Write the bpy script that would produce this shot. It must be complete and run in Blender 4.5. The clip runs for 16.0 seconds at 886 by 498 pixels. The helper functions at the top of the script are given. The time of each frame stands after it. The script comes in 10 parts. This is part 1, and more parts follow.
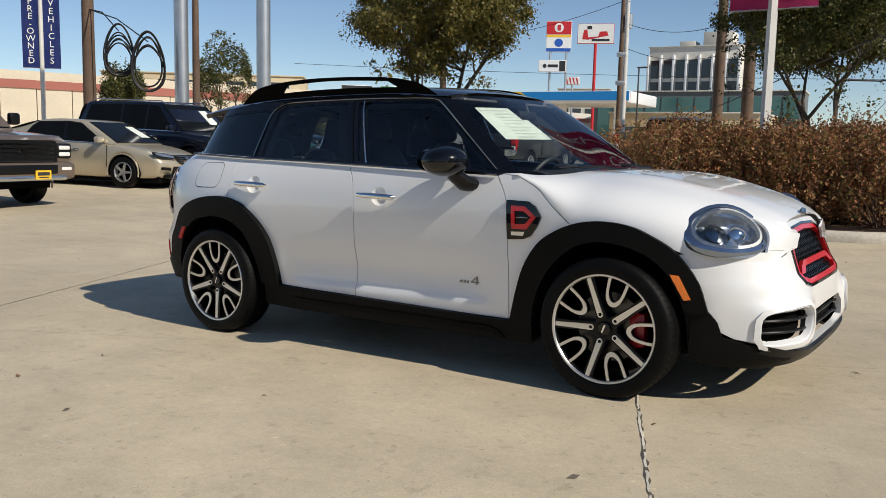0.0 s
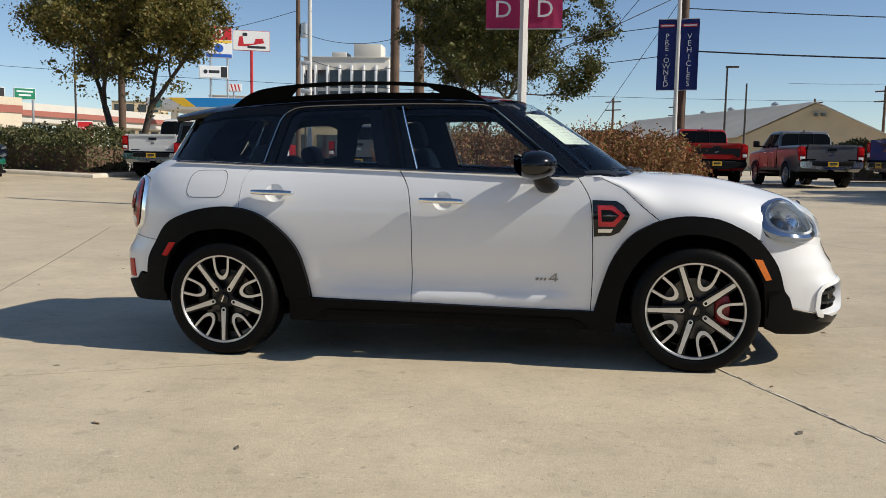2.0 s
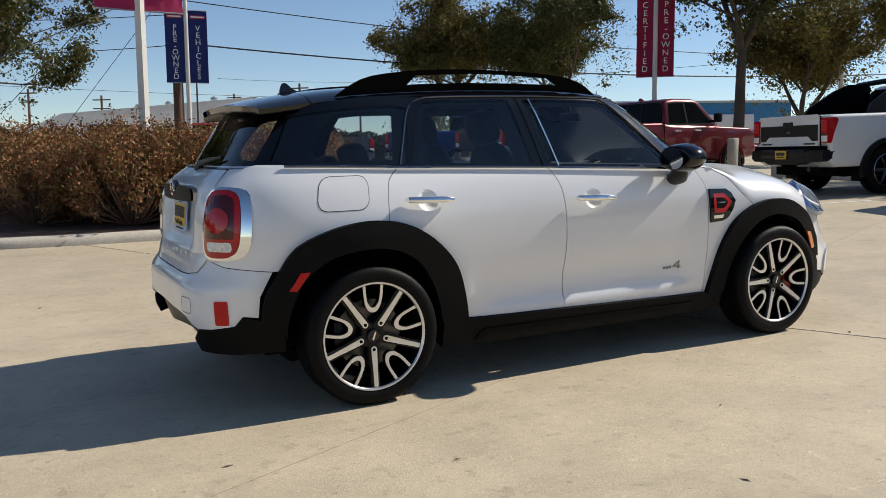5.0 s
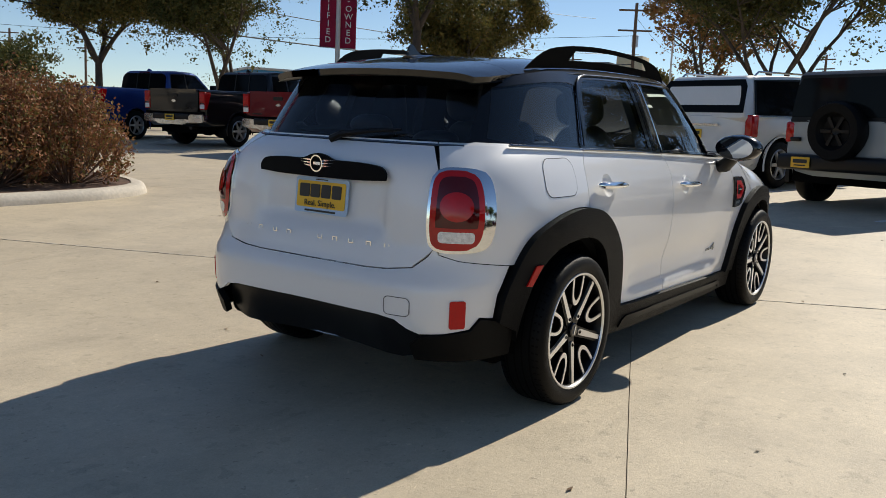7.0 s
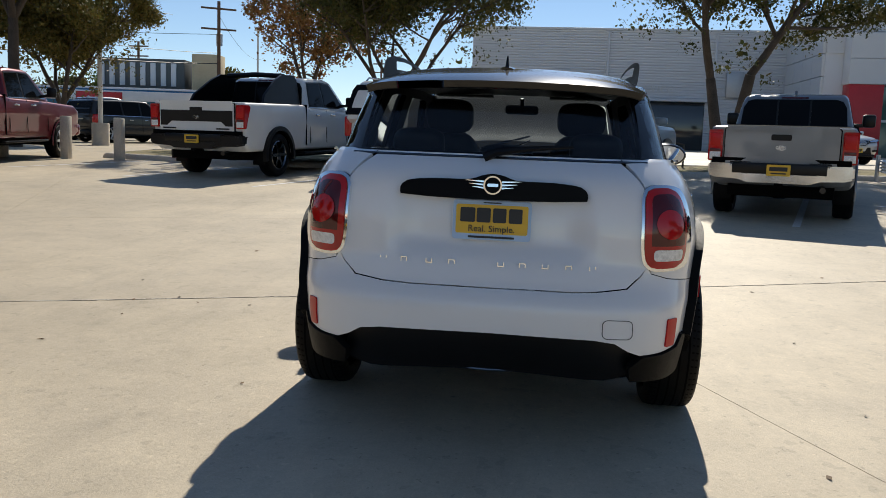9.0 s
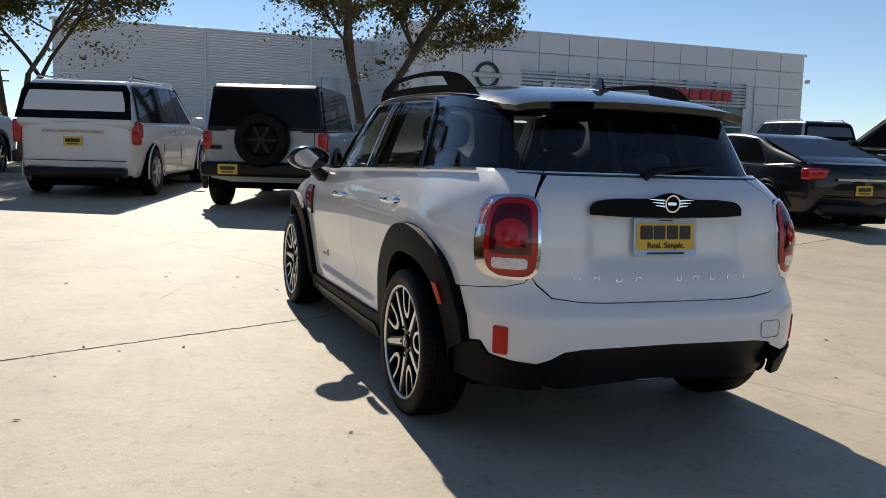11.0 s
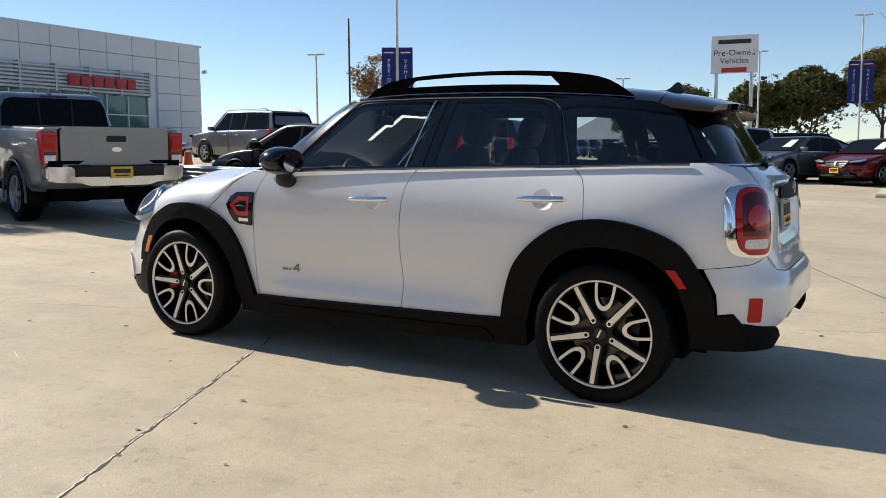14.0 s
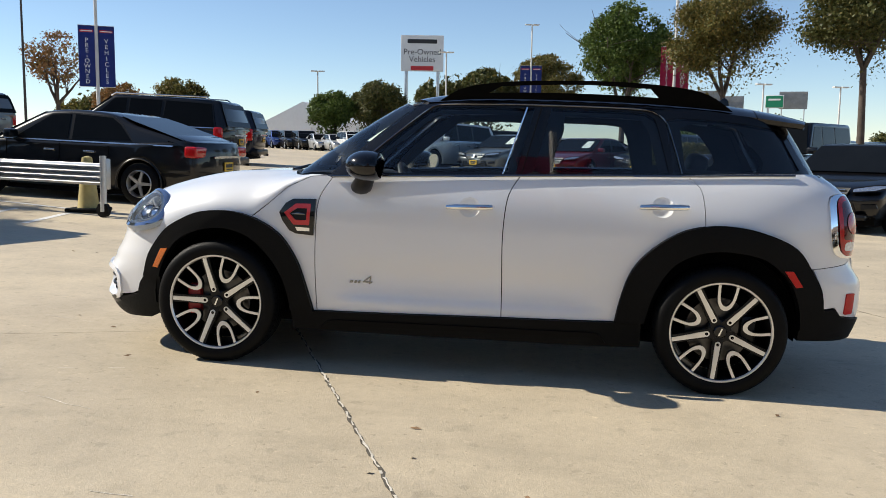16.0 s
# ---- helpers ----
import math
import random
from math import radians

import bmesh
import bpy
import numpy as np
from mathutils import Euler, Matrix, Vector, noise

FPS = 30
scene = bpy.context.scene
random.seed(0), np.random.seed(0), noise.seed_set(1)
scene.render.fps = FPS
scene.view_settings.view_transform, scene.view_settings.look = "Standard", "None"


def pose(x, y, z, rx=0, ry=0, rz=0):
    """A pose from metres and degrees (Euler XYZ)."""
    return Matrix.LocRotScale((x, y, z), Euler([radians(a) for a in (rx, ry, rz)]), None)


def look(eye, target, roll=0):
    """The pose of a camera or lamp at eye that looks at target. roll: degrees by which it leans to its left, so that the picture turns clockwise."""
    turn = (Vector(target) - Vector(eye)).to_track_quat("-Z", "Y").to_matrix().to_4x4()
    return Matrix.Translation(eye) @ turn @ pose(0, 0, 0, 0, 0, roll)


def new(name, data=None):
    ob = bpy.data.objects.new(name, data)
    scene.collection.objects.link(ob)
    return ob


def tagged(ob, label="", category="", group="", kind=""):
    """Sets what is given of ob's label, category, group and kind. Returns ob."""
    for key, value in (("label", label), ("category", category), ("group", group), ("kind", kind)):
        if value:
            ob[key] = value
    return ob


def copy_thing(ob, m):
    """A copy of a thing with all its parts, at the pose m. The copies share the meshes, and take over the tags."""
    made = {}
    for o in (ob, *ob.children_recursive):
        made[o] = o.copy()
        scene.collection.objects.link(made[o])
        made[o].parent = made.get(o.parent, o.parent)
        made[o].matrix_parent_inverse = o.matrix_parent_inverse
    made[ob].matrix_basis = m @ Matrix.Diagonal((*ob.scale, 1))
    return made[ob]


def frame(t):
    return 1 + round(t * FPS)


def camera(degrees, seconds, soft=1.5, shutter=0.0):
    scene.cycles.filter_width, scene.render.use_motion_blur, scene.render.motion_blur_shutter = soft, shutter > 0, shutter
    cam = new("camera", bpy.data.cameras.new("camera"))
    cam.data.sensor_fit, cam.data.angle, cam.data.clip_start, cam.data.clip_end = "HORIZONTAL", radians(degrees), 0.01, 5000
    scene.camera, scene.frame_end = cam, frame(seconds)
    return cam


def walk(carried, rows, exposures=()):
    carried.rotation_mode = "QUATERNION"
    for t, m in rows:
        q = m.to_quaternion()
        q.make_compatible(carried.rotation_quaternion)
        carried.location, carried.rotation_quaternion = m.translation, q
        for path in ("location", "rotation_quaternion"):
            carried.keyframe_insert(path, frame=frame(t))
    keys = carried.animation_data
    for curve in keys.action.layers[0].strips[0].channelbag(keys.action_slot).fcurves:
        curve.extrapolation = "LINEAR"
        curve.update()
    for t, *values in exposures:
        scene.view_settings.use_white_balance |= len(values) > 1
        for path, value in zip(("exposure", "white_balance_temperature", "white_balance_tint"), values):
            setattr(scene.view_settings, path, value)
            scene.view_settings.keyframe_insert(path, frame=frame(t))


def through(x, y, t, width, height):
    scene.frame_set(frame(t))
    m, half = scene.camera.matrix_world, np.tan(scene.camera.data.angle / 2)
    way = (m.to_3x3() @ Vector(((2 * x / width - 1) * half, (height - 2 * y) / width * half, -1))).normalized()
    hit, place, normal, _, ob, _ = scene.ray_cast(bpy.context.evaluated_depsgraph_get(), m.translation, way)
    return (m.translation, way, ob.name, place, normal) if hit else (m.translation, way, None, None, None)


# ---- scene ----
cam = camera(55.0, 16.0, soft=0.85)
PATH = [
    (0, (2.893, -4.519, 1.201), (1.775, -2.878, 0.955), 1.29),
    (0.5, (2.472, -4.860, 1.195), (1.487, -3.134, 0.970), 1.23),
    (1, (1.997, -5.166, 1.171), (1.219, -3.336, 0.956), 1.57),
    (1.5, (1.454, -5.341, 1.146), (0.864, -3.442, 0.930), 1.39),
    (2, (0.847, -5.483, 1.140), (0.474, -3.529, 0.928), 0.99),
    (2.5, (0.220, -5.507, 1.134), (0.061, -3.524, 0.931), 0.58),
    (3, (-0.449, -5.472, 1.141), (-0.390, -3.484, 0.935), 0.75),
    (3.5, (-1.104, -5.336, 1.153), (-0.876, -3.362, 0.931), 0.72),
    (4, (-1.719, -5.144, 1.167), (-1.244, -3.217, 0.924), 0.65),
    (4.5, (-2.296, -4.856, 1.183), (-1.610, -2.993, 0.935), 0.27),
    (5, (-2.862, -4.519, 1.144), (-1.947, -2.755, 0.923), -0.53),
    (5.2, (-3.095, -4.295, 1.129), (-2.095, -2.579, 0.899), -0.38),
    (7.3, (-4.809, -2.224, 1.165), (-3.129, -1.175, 0.886), 2.47),
    (7.5, (-4.900, -1.991, 1.170), (-3.172, -1.022, 0.893), 2.30),
    (8, (-5.135, -1.419, 1.168), (-3.301, -0.668, 0.897), 2.54),
    (8.5, (-5.277, -0.834, 1.139), (-3.357, -0.330, 0.895), 2.35),
    (9, (-5.336, -0.229, 1.135), (-3.367, 0.017, 0.890), 1.97),
    (9.5, (-5.307, 0.346, 1.131), (-3.321, 0.367, 0.894), 1.21),
    (10, (-5.230, 0.938, 1.127), (-3.256, 0.705, 0.902), 1.24),
    (10.2, (-5.201, 1.171, 1.144), (-3.243, 0.834, 0.922), 1.27),
    (12.3, (-4.186, 3.425, 1.120), (-2.617, 2.201, 0.917), 1.73),
    (12.5, (-4.032, 3.610, 1.104), (-2.524, 2.312, 0.900), 1.58),
    (13, (-3.601, 4.051, 1.118), (-2.242, 2.598, 0.913), 0.90),
    (13.5, (-3.127, 4.431, 1.131), (-1.950, 2.827, 0.919), 0.53),
    (14, (-2.591, 4.692, 1.161), (-1.638, 2.948, 0.937), -0.34),
    (14.5, (-2.042, 4.918, 1.180), (-1.286, 3.080, 0.952), -0.27),
    (15, (-1.491, 5.064, 1.205), (-0.926, 3.159, 0.974), 0.01),
    (15.5, (-0.958, 5.208, 1.219), (-0.565, 3.261, 0.981), 0.51),
    (16, (-0.437, 5.267, 1.236), (-0.202, 3.295, 0.993), 0.81),
]
walk(cam, [(t, look(eye, target, roll)) for t, eye, target, roll in PATH], exposures=[(0.0, -0.06), (2.0, 0.06), (4.5, 0.12), (8.0, 0.0), (10.0, 0.0), (12.5, 0.20), (14.0, 0.34), (16.0, 0.41)])

# ---- world and sun ----
SUN = Vector((1.25, -0.10, 1.0)).normalized()
world = bpy.data.worlds.new("world")
scene.world = world
world.use_nodes = True
wn = world.node_tree.nodes
sky = wn.new("ShaderNodeTexSky")
sky.sky_type = "NISHITA"
sky.sun_disc = False
sky.sun_elevation = math.asin(SUN.z)
sky.sun_rotation = math.atan2(SUN.x, SUN.y)
sky.altitude = 200
sky.air_density, sky.dust_density, sky.ozone_density = 0.82, 0.0, 2.5
wn["Background"].inputs["Strength"].default_value = 0.101
world.node_tree.links.new(sky.outputs["Color"], wn["Background"].inputs["Color"])
sun = new("sun", bpy.data.lights.new("sun", "SUN"))
sun.data.energy, sun.data.angle, sun.data.color = 4.8, radians(0.55), (1.0, 0.935, 0.815)
sun.matrix_world = look(SUN * 60, (0, 0, 0))

# ---- materials ----
def mat(name, color, rough=0.5, metal=0.0, coat=0.0, spec=0.5, vary=0.0, scale=4.0, bump=0.0, bump_scale=60.0, fine=0.0, per_object=0.0, emit=0.0, noise_detail=6.0, color2=None):
    """A principled surface with two scales of variation in colour and a fine bump."""
    m = bpy.data.materials.new(name)
    m.use_nodes = True
    nt = m.node_tree
    n, li = nt.nodes, nt.links
    b = n["Principled BSDF"]
    b.inputs["Base Color"].default_value = (*color, 1)
    b.inputs["Roughness"].default_value = rough
    b.inputs["Metallic"].default_value = metal
    b.inputs["Coat Weight"].default_value = coat
    b.inputs["Coat Roughness"].default_value = 0.03
    b.inputs["Specular IOR Level"].default_value = spec
    if emit:
        b.inputs["Emission Color"].default_value = (*color, 1)
        b.inputs["Emission Strength"].default_value = emit
    if vary or bump or fine or per_object:
        tc = n.new("ShaderNodeTexCoord")
        out = None
        if vary or fine or per_object:
            t1 = n.new("ShaderNodeTexNoise")
            t1.inputs["Scale"].default_value, t1.inputs["Detail"].default_value = scale, noise_detail
            li.new(tc.outputs["Object"], t1.inputs["Vector"])
            t2 = n.new("ShaderNodeTexNoise")
            t2.inputs["Scale"].default_value, t2.inputs["Detail"].default_value = scale * 14, 3
            li.new(tc.outputs["Object"], t2.inputs["Vector"])
            r1 = n.new("ShaderNodeMapRange")
            r1.inputs[1].default_value, r1.inputs[2].default_value = 0.3, 0.7
            r1.inputs[3].default_value, r1.inputs[4].default_value = 1 - vary, 1 + vary
            li.new(t1.outputs["Fac"], r1.inputs[0])
            r2 = n.new("ShaderNodeMapRange")
            r2.inputs[1].default_value, r2.inputs[2].default_value = 0.3, 0.7
            r2.inputs[3].default_value, r2.inputs[4].default_value = 1 - fine, 1 + fine
            li.new(t2.outputs["Fac"], r2.inputs[0])
            mul = n.new("ShaderNodeMath")
            mul.operation = "MULTIPLY"
            li.new(r1.outputs[0], mul.inputs[0]), li.new(r2.outputs[0], mul.inputs[1])
            last = mul
            if per_object:
                oi = n.new("ShaderNodeObjectInfo")
                r3 = n.new("ShaderNodeMapRange")
                r3.inputs[3].default_value, r3.inputs[4].default_value = 1 - per_object, 1 + per_object
                li.new(oi.outputs["Random"], r3.inputs[0])
                last = n.new("ShaderNodeMath")
                last.operation = "MULTIPLY"
                li.new(mul.outputs[0], last.inputs[0]), li.new(r3.outputs[0], last.inputs[1])
            mix = n.new("ShaderNodeVectorMath")
            mix.operation = "SCALE"
            if color2:
                cm = n.new("ShaderNodeMix")
                cm.data_type = "RGBA"
                cm.inputs["A"].default_value, cm.inputs["B"].default_value = (*color, 1), (*color2, 1)
                t3 = n.new("ShaderNodeTexNoise")
                t3.inputs["Scale"].default_value, t3.inputs["Detail"].default_value = scale * 0.6, 5
                li.new(tc.outputs["Object"], t3.inputs["Vector"])
                r4 = n.new("ShaderNodeMapRange")
                r4.inputs[1].default_value, r4.inputs[2].default_value = 0.4, 0.62
                li.new(t3.outputs["Fac"], r4.inputs[0])
                li.new(r4.outputs[0], cm.inputs["Factor"])
                li.new(cm.outputs["Result"], mix.inputs[0])
            else:
                mix.inputs[0].default_value = color
            li.new(last.outputs[0], mix.inputs["Scale"])
            li.new(mix.outputs[0], b.inputs["Base Color"])
        if bump:
            t4 = n.new("ShaderNodeTexNoise")
            t4.inputs["Scale"].default_value, t4.inputs["Detail"].default_value = bump_scale, 4
            li.new(tc.outputs["Object"], t4.inputs["Vector"])
            bp = n.new("ShaderNodeBump")
            bp.inputs["Strength"].default_value, bp.inputs["Distance"].default_value = bump, 0.01
            li.new(t4.outputs["Fac"], bp.inputs["Height"])
            li.new(bp.outputs["Normal"], b.inputs["Normal"])
    return m


def glass(name, tint, rough=0.0, gloss=1.0):
    """A thin pane: it lets light through, tinted, and reflects by Fresnel."""
    m = bpy.data.materials.new(name)
    m.use_nodes = True
    nt = m.node_tree
    n, li = nt.nodes, nt.links
    n.remove(n["Principled BSDF"])
    tr, gl, fr, mx = n.new("ShaderNodeBsdfTransparent"), n.new("ShaderNodeBsdfGlossy"), n.new("ShaderNodeFresnel"), n.new("ShaderNodeMixShader")
    tr.inputs["Color"].default_value = (*tint, 1)
    gl.inputs["Roughness"].default_value = rough
    gl.inputs["Color"].default_value = (gloss, gloss, gloss, 1)
    fr.inputs["IOR"].default_value = 1.62
    li.new(fr.outputs[0], mx.inputs[0]), li.new(tr.outputs[0], mx.inputs[1]), li.new(gl.outputs[0], mx.inputs[2])
    li.new(mx.outputs[0], n["Material Output"].inputs["Surface"])
    return m


WHITE = mat("white_paint", (0.80, 0.80, 0.80), 0.35, coat=1.0, vary=0.012, scale=2.0)
GLOSS_BLACK = mat("gloss_black_paint", (0.003, 0.003, 0.0035), 0.2, coat=0.85, spec=0.1, vary=0.1, scale=3)
CLADDING = mat("textured_black_plastic", (0.0045, 0.0045, 0.0045), 0.5, spec=0.10, vary=0.2, scale=5, bump=0.25, bump_scale=900, fine=0.1)
SATIN_BLACK = mat("satin_black_plastic", (0.004, 0.004, 0.0045), 0.35, spec=0.3, vary=0.2, scale=8)
# near-black for underbody parts; shade of gaps and recesses put into the colour
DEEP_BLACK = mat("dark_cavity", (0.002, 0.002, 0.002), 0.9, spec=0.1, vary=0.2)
CHROME = mat("chrome", (0.86, 0.87, 0.88), 0.06, metal=1.0, vary=0.02, scale=10)
DARK_CHROME = mat("dark_chrome", (0.22, 0.23, 0.24), 0.12, metal=1.0, vary=0.03, scale=10)
ALLOY = mat("machined_alloy", (0.72, 0.73, 0.74), 0.28, metal=1.0, vary=0.05, scale=14)
RUBBER = mat("tyre_rubber", (0.0035, 0.0035, 0.0036), 0.5, spec=0.12, vary=0.25, scale=18, fine=0.15, bump=0.2, bump_scale=300)
RED_TRIM = mat("red_trim", (0.60, 0.012, 0.018), 0.3, coat=0.6, vary=0.03)
RED_LENS = mat("red_lamp_lens", (0.42, 0.006, 0.007), 0.15, coat=0.8, spec=0.2, vary=0.12, scale=16)
RED_DEEP = mat("dark_red_lamp_ring", (0.07, 0.002, 0.003), 0.1, coat=0.8, spec=0.2, vary=0.1, scale=16)
RED_REFLECTOR = mat("red_reflector", (0.50, 0.006, 0.006), 0.3, coat=0.25, spec=0.2, vary=0.08, scale=60, fine=0.2)
AMBER = mat("amber_reflector", (0.85, 0.20, 0.02), 0.2, coat=0.8, vary=0.08, scale=60, fine=0.2)
CLEAR_LENS = mat("clear_lamp_lens", (0.74, 0.73, 0.71), 0.25, coat=0.8, vary=0.2, scale=60, fine=0.2)
GLASS_FRONT = glass("windscreen_glass", (0.88, 0.92, 0.92), gloss=0.85)
GLASS_DOOR = glass("tinted_door_glass", (0.86, 0.91, 0.91), gloss=0.8)
GLASS_REAR = glass("privacy_glass", (0.74, 0.79, 0.82), gloss=0.9)
GLASS_LAMP = glass("headlamp_glass", (0.93, 0.95, 0.97))
LAMP_BOWL = mat("lamp_reflector", (0.74, 0.76, 0.78), 0.22, metal=0.9, vary=0.25, scale=45, fine=0.3)
EXHAUST = mat("dark_exhaust_steel", (0.05, 0.05, 0.052), 0.3, metal=1.0, vary=0.2, scale=12)
FAINT_PRINT = mat("faint_grey_print", (0.40, 0.42, 0.40), 0.7, vary=0.1)
PILLAR_TRIM = mat("dark_pillar_lining", (0.025, 0.025, 0.027), 0.8, vary=0.15, scale=9)
SEAT = mat("dark_seat_leather", (0.020, 0.021, 0.024), 0.5, vary=0.2, scale=9, bump=0.2, bump_scale=200)
TRIM_GREY = mat("grey_interior_trim", (0.10, 0.10, 0.105), 0.6, vary=0.15, scale=7)
PAPER = mat("window_sticker_paper", (0.66, 0.70, 0.64), 0.7, vary=0.04, scale=10)
INK = mat("dark_print", (0.03, 0.03, 0.03), 0.6, vary=0.1)
PLATE_YELLOW = mat("yellow_plate", (0.78, 0.47, 0.03), 0.4, vary=0.04, scale=12)
PLATE_BLUE = mat("pale_blue_frame", (0.42, 0.58, 0.80), 0.3, vary=0.03)
DISC = mat("brake_disc_steel", (0.10, 0.097, 0.094), 0.35, metal=1.0, vary=0.15, scale=30)
CALIPER = mat("red_caliper", (0.42, 0.01, 0.012), 0.35, coat=0.3, vary=0.06)
MIRROR = mat("mirror_glass", (0.62, 0.65, 0.68), 0.01, metal=1.0, vary=0.005)
BLUE_LENS = mat("bluish_lamp_surround", (0.30, 0.36, 0.46), 0.07, metal=0.9, vary=0.05)
RAIL_BLACK = mat("satin_rail_black", (0.004, 0.004, 0.0045), 0.30, spec=0.06, vary=0.1)
LEAF_LITTER = mat("dead_leaf_brown", (0.20, 0.12, 0.06), 0.8, vary=0.3, scale=20, per_object=0.3)


def leaf_material(name, stops, rough=0.55, through=0.25):
    """Foliage whose leaves each take their own tone."""
    m = bpy.data.materials.new(name)
    m.use_nodes = True
    n, li = m.node_tree.nodes, m.node_tree.links
    b = n["Principled BSDF"]
    g = n.new("ShaderNodeNewGeometry")
    cr = n.new("ShaderNodeValToRGB")
    cr.color_ramp.elements[0].color = (*stops[0], 1)
    cr.color_ramp.elements[1].color = (*stops[-1], 1)
    for k, c in enumerate(stops[1:-1]):
        e = cr.color_ramp.elements.new((k + 1) / (len(stops) - 1))
        e.color = (*c, 1)
    li.new(g.outputs["Random Per Island"], cr.inputs["Fac"])
    li.new(cr.outputs["Color"], b.inputs["Base Color"])
    b.inputs["Roughness"].default_value = rough
    b.inputs["Specular IOR Level"].default_value = 0.3
    tl, mx = n.new("ShaderNodeBsdfTranslucent"), n.new("ShaderNodeMixShader")
    mx.inputs[0].default_value = through
    li.new(cr.outputs["Color"], tl.inputs["Color"])
    li.new(b.outputs[0], mx.inputs[1]), li.new(tl.outputs[0], mx.inputs[2])
    li.new(mx.outputs[0], n["Material Output"].inputs["Surface"])
    return m


OAK_LEAF = leaf_material("oak_leaves", [(0.035, 0.045, 0.012), (0.075, 0.085, 0.022), (0.10, 0.10, 0.028), (0.15, 0.12, 0.035)])
OLIVE_LEAF = leaf_material("olive_leaves", [(0.06, 0.065, 0.015), (0.13, 0.12, 0.03), (0.17, 0.14, 0.035), (0.22, 0.15, 0.04)])
GREEN_LEAF = leaf_material("green_leaves", [(0.04, 0.07, 0.012), (0.08, 0.12, 0.02), (0.12, 0.16, 0.03)])
ORANGE_LEAF = leaf_material("autumn_leaves", [(0.14, 0.07, 0.025), (0.26, 0.12, 0.04), (0.18, 0.12, 0.03), (0.30, 0.15, 0.05)])
BUSH_LEAF = leaf_material("dry_bush_leaves", [(0.10, 0.045, 0.020), (0.25, 0.100, 0.042), (0.32, 0.140, 0.062), (0.13, 0.130, 0.032), (0.38, 0.19, 0.09)], 0.7, 0.2)
HEDGE_LEAF = leaf_material("hedge_leaves", [(0.04, 0.055, 0.018), (0.08, 0.09, 0.03), (0.12, 0.12, 0.045), (0.15, 0.13, 0.06)], 0.6, 0.15)
BARK = mat("dark_bark", (0.075, 0.058, 0.045), 0.9, vary=0.3, scale=3, fine=0.3, bump=0.6, bump_scale=40)
TWIG = mat("dry_twigs", (0.15, 0.09, 0.06), 0.85, vary=0.3, scale=20)
POLE_WOOD = mat("weathered_pole_wood", (0.12, 0.075, 0.05), 0.85, vary=0.2, scale=2, fine=0.25, bump=0.3, bump_scale=50)
STEEL = mat("galvanised_steel", (0.52, 0.53, 0.54), 0.38, metal=0.85, vary=0.08, scale=3, fine=0.05)
PALE_POLE = mat("pale_painted_pole", (0.62, 0.60, 0.56), 0.5, vary=0.08, scale=2, fine=0.04)
DARK_POLE = mat("dark_bronze_pole", (0.05, 0.042, 0.036), 0.5, vary=0.15, scale=2)
CABLE = mat("black_cable", (0.01, 0.01, 0.01), 0.6, vary=0.1)
MULCH = mat("bark_mulch", (0.12, 0.07, 0.045), 0.95, vary=0.4, scale=6, fine=0.4, bump=0.8, bump_scale=40)
GRASS = mat("dry_grass", (0.16, 0.14, 0.05), 0.95, vary=0.35, scale=2, fine=0.4, bump=0.5, bump_scale=60, color2=(0.24, 0.19, 0.09))

# ---- helpers for building ----
from mathutils.geometry import delaunay_2d_cdt, interpolate_bezier


def part(name, bm, material, parent=None, label="", smooth=40.0):
    """Links a bmesh as one mesh object under a thing or part."""
    me = bpy.data.meshes.new(name)
    bm.normal_update()
    bm.to_mesh(me)
    bm.free()
    return mesh_part(name, me, material, parent, label, smooth)


def mesh_part(name, me, material, parent=None, label="", smooth=40.0):
    for m in (material if isinstance(material, (list, tuple)) else [material]):
        me.materials.append(m)
    if smooth:
        me.polygons.foreach_set("use_smooth", [True] * len(me.polygons))
        me.set_sharp_from_angle(angle=radians(smooth))
    ob = new(name, me)
    if parent:
        ob.parent = parent
    return tagged(ob, label) if label else ob


def thing(name, label, category, m=None, group="", kind=""):
    ob = new(name)
    ob.empty_display_size = 0.2
    if m is not None:
        ob.matrix_world = m
    return tagged(ob, label, category, group, kind)


def lerp(table, v):
    """Piecewise smooth value from a table of (key, value)."""
    if v <= table[0][0]:
        return table[0][1]
    for (a, fa), (b, fb) in zip(table, table[1:]):
        if v <= b:
            k = (v - a) / (b - a)
            return fa + (fb - fa) * k
    return table[-1][1]


def spline(table, v):
    """Catmull-Rom through a table of (key, value)."""
    n = len(table)
    if v <= table[0][0]:
        return table[0][1]
    if v >= table[-1][0]:
        return table[-1][1]
    for i in range(n - 1):
        if v <= table[i + 1][0]:
            break
    x0, y0 = table[i]
    x1, y1 = table[i + 1]
    m0 = (y1 - table[i - 1][1]) / (x1 - table[i - 1][0]) if i else (y1 - y0) / (x1 - x0)
    m1 = (table[i + 2][1] - y0) / (table[i + 2][0] - x0) if i + 2 < n else (y1 - y0) / (x1 - x0)
    h = x1 - x0
    k = (v - x0) / h
    return (2 * k**3 - 3 * k**2 + 1) * y0 + (k**3 - 2 * k**2 + k) * h * m0 + (3 * k**2 - 2 * k**3) * y1 + (k**3 - k**2) * h * m1


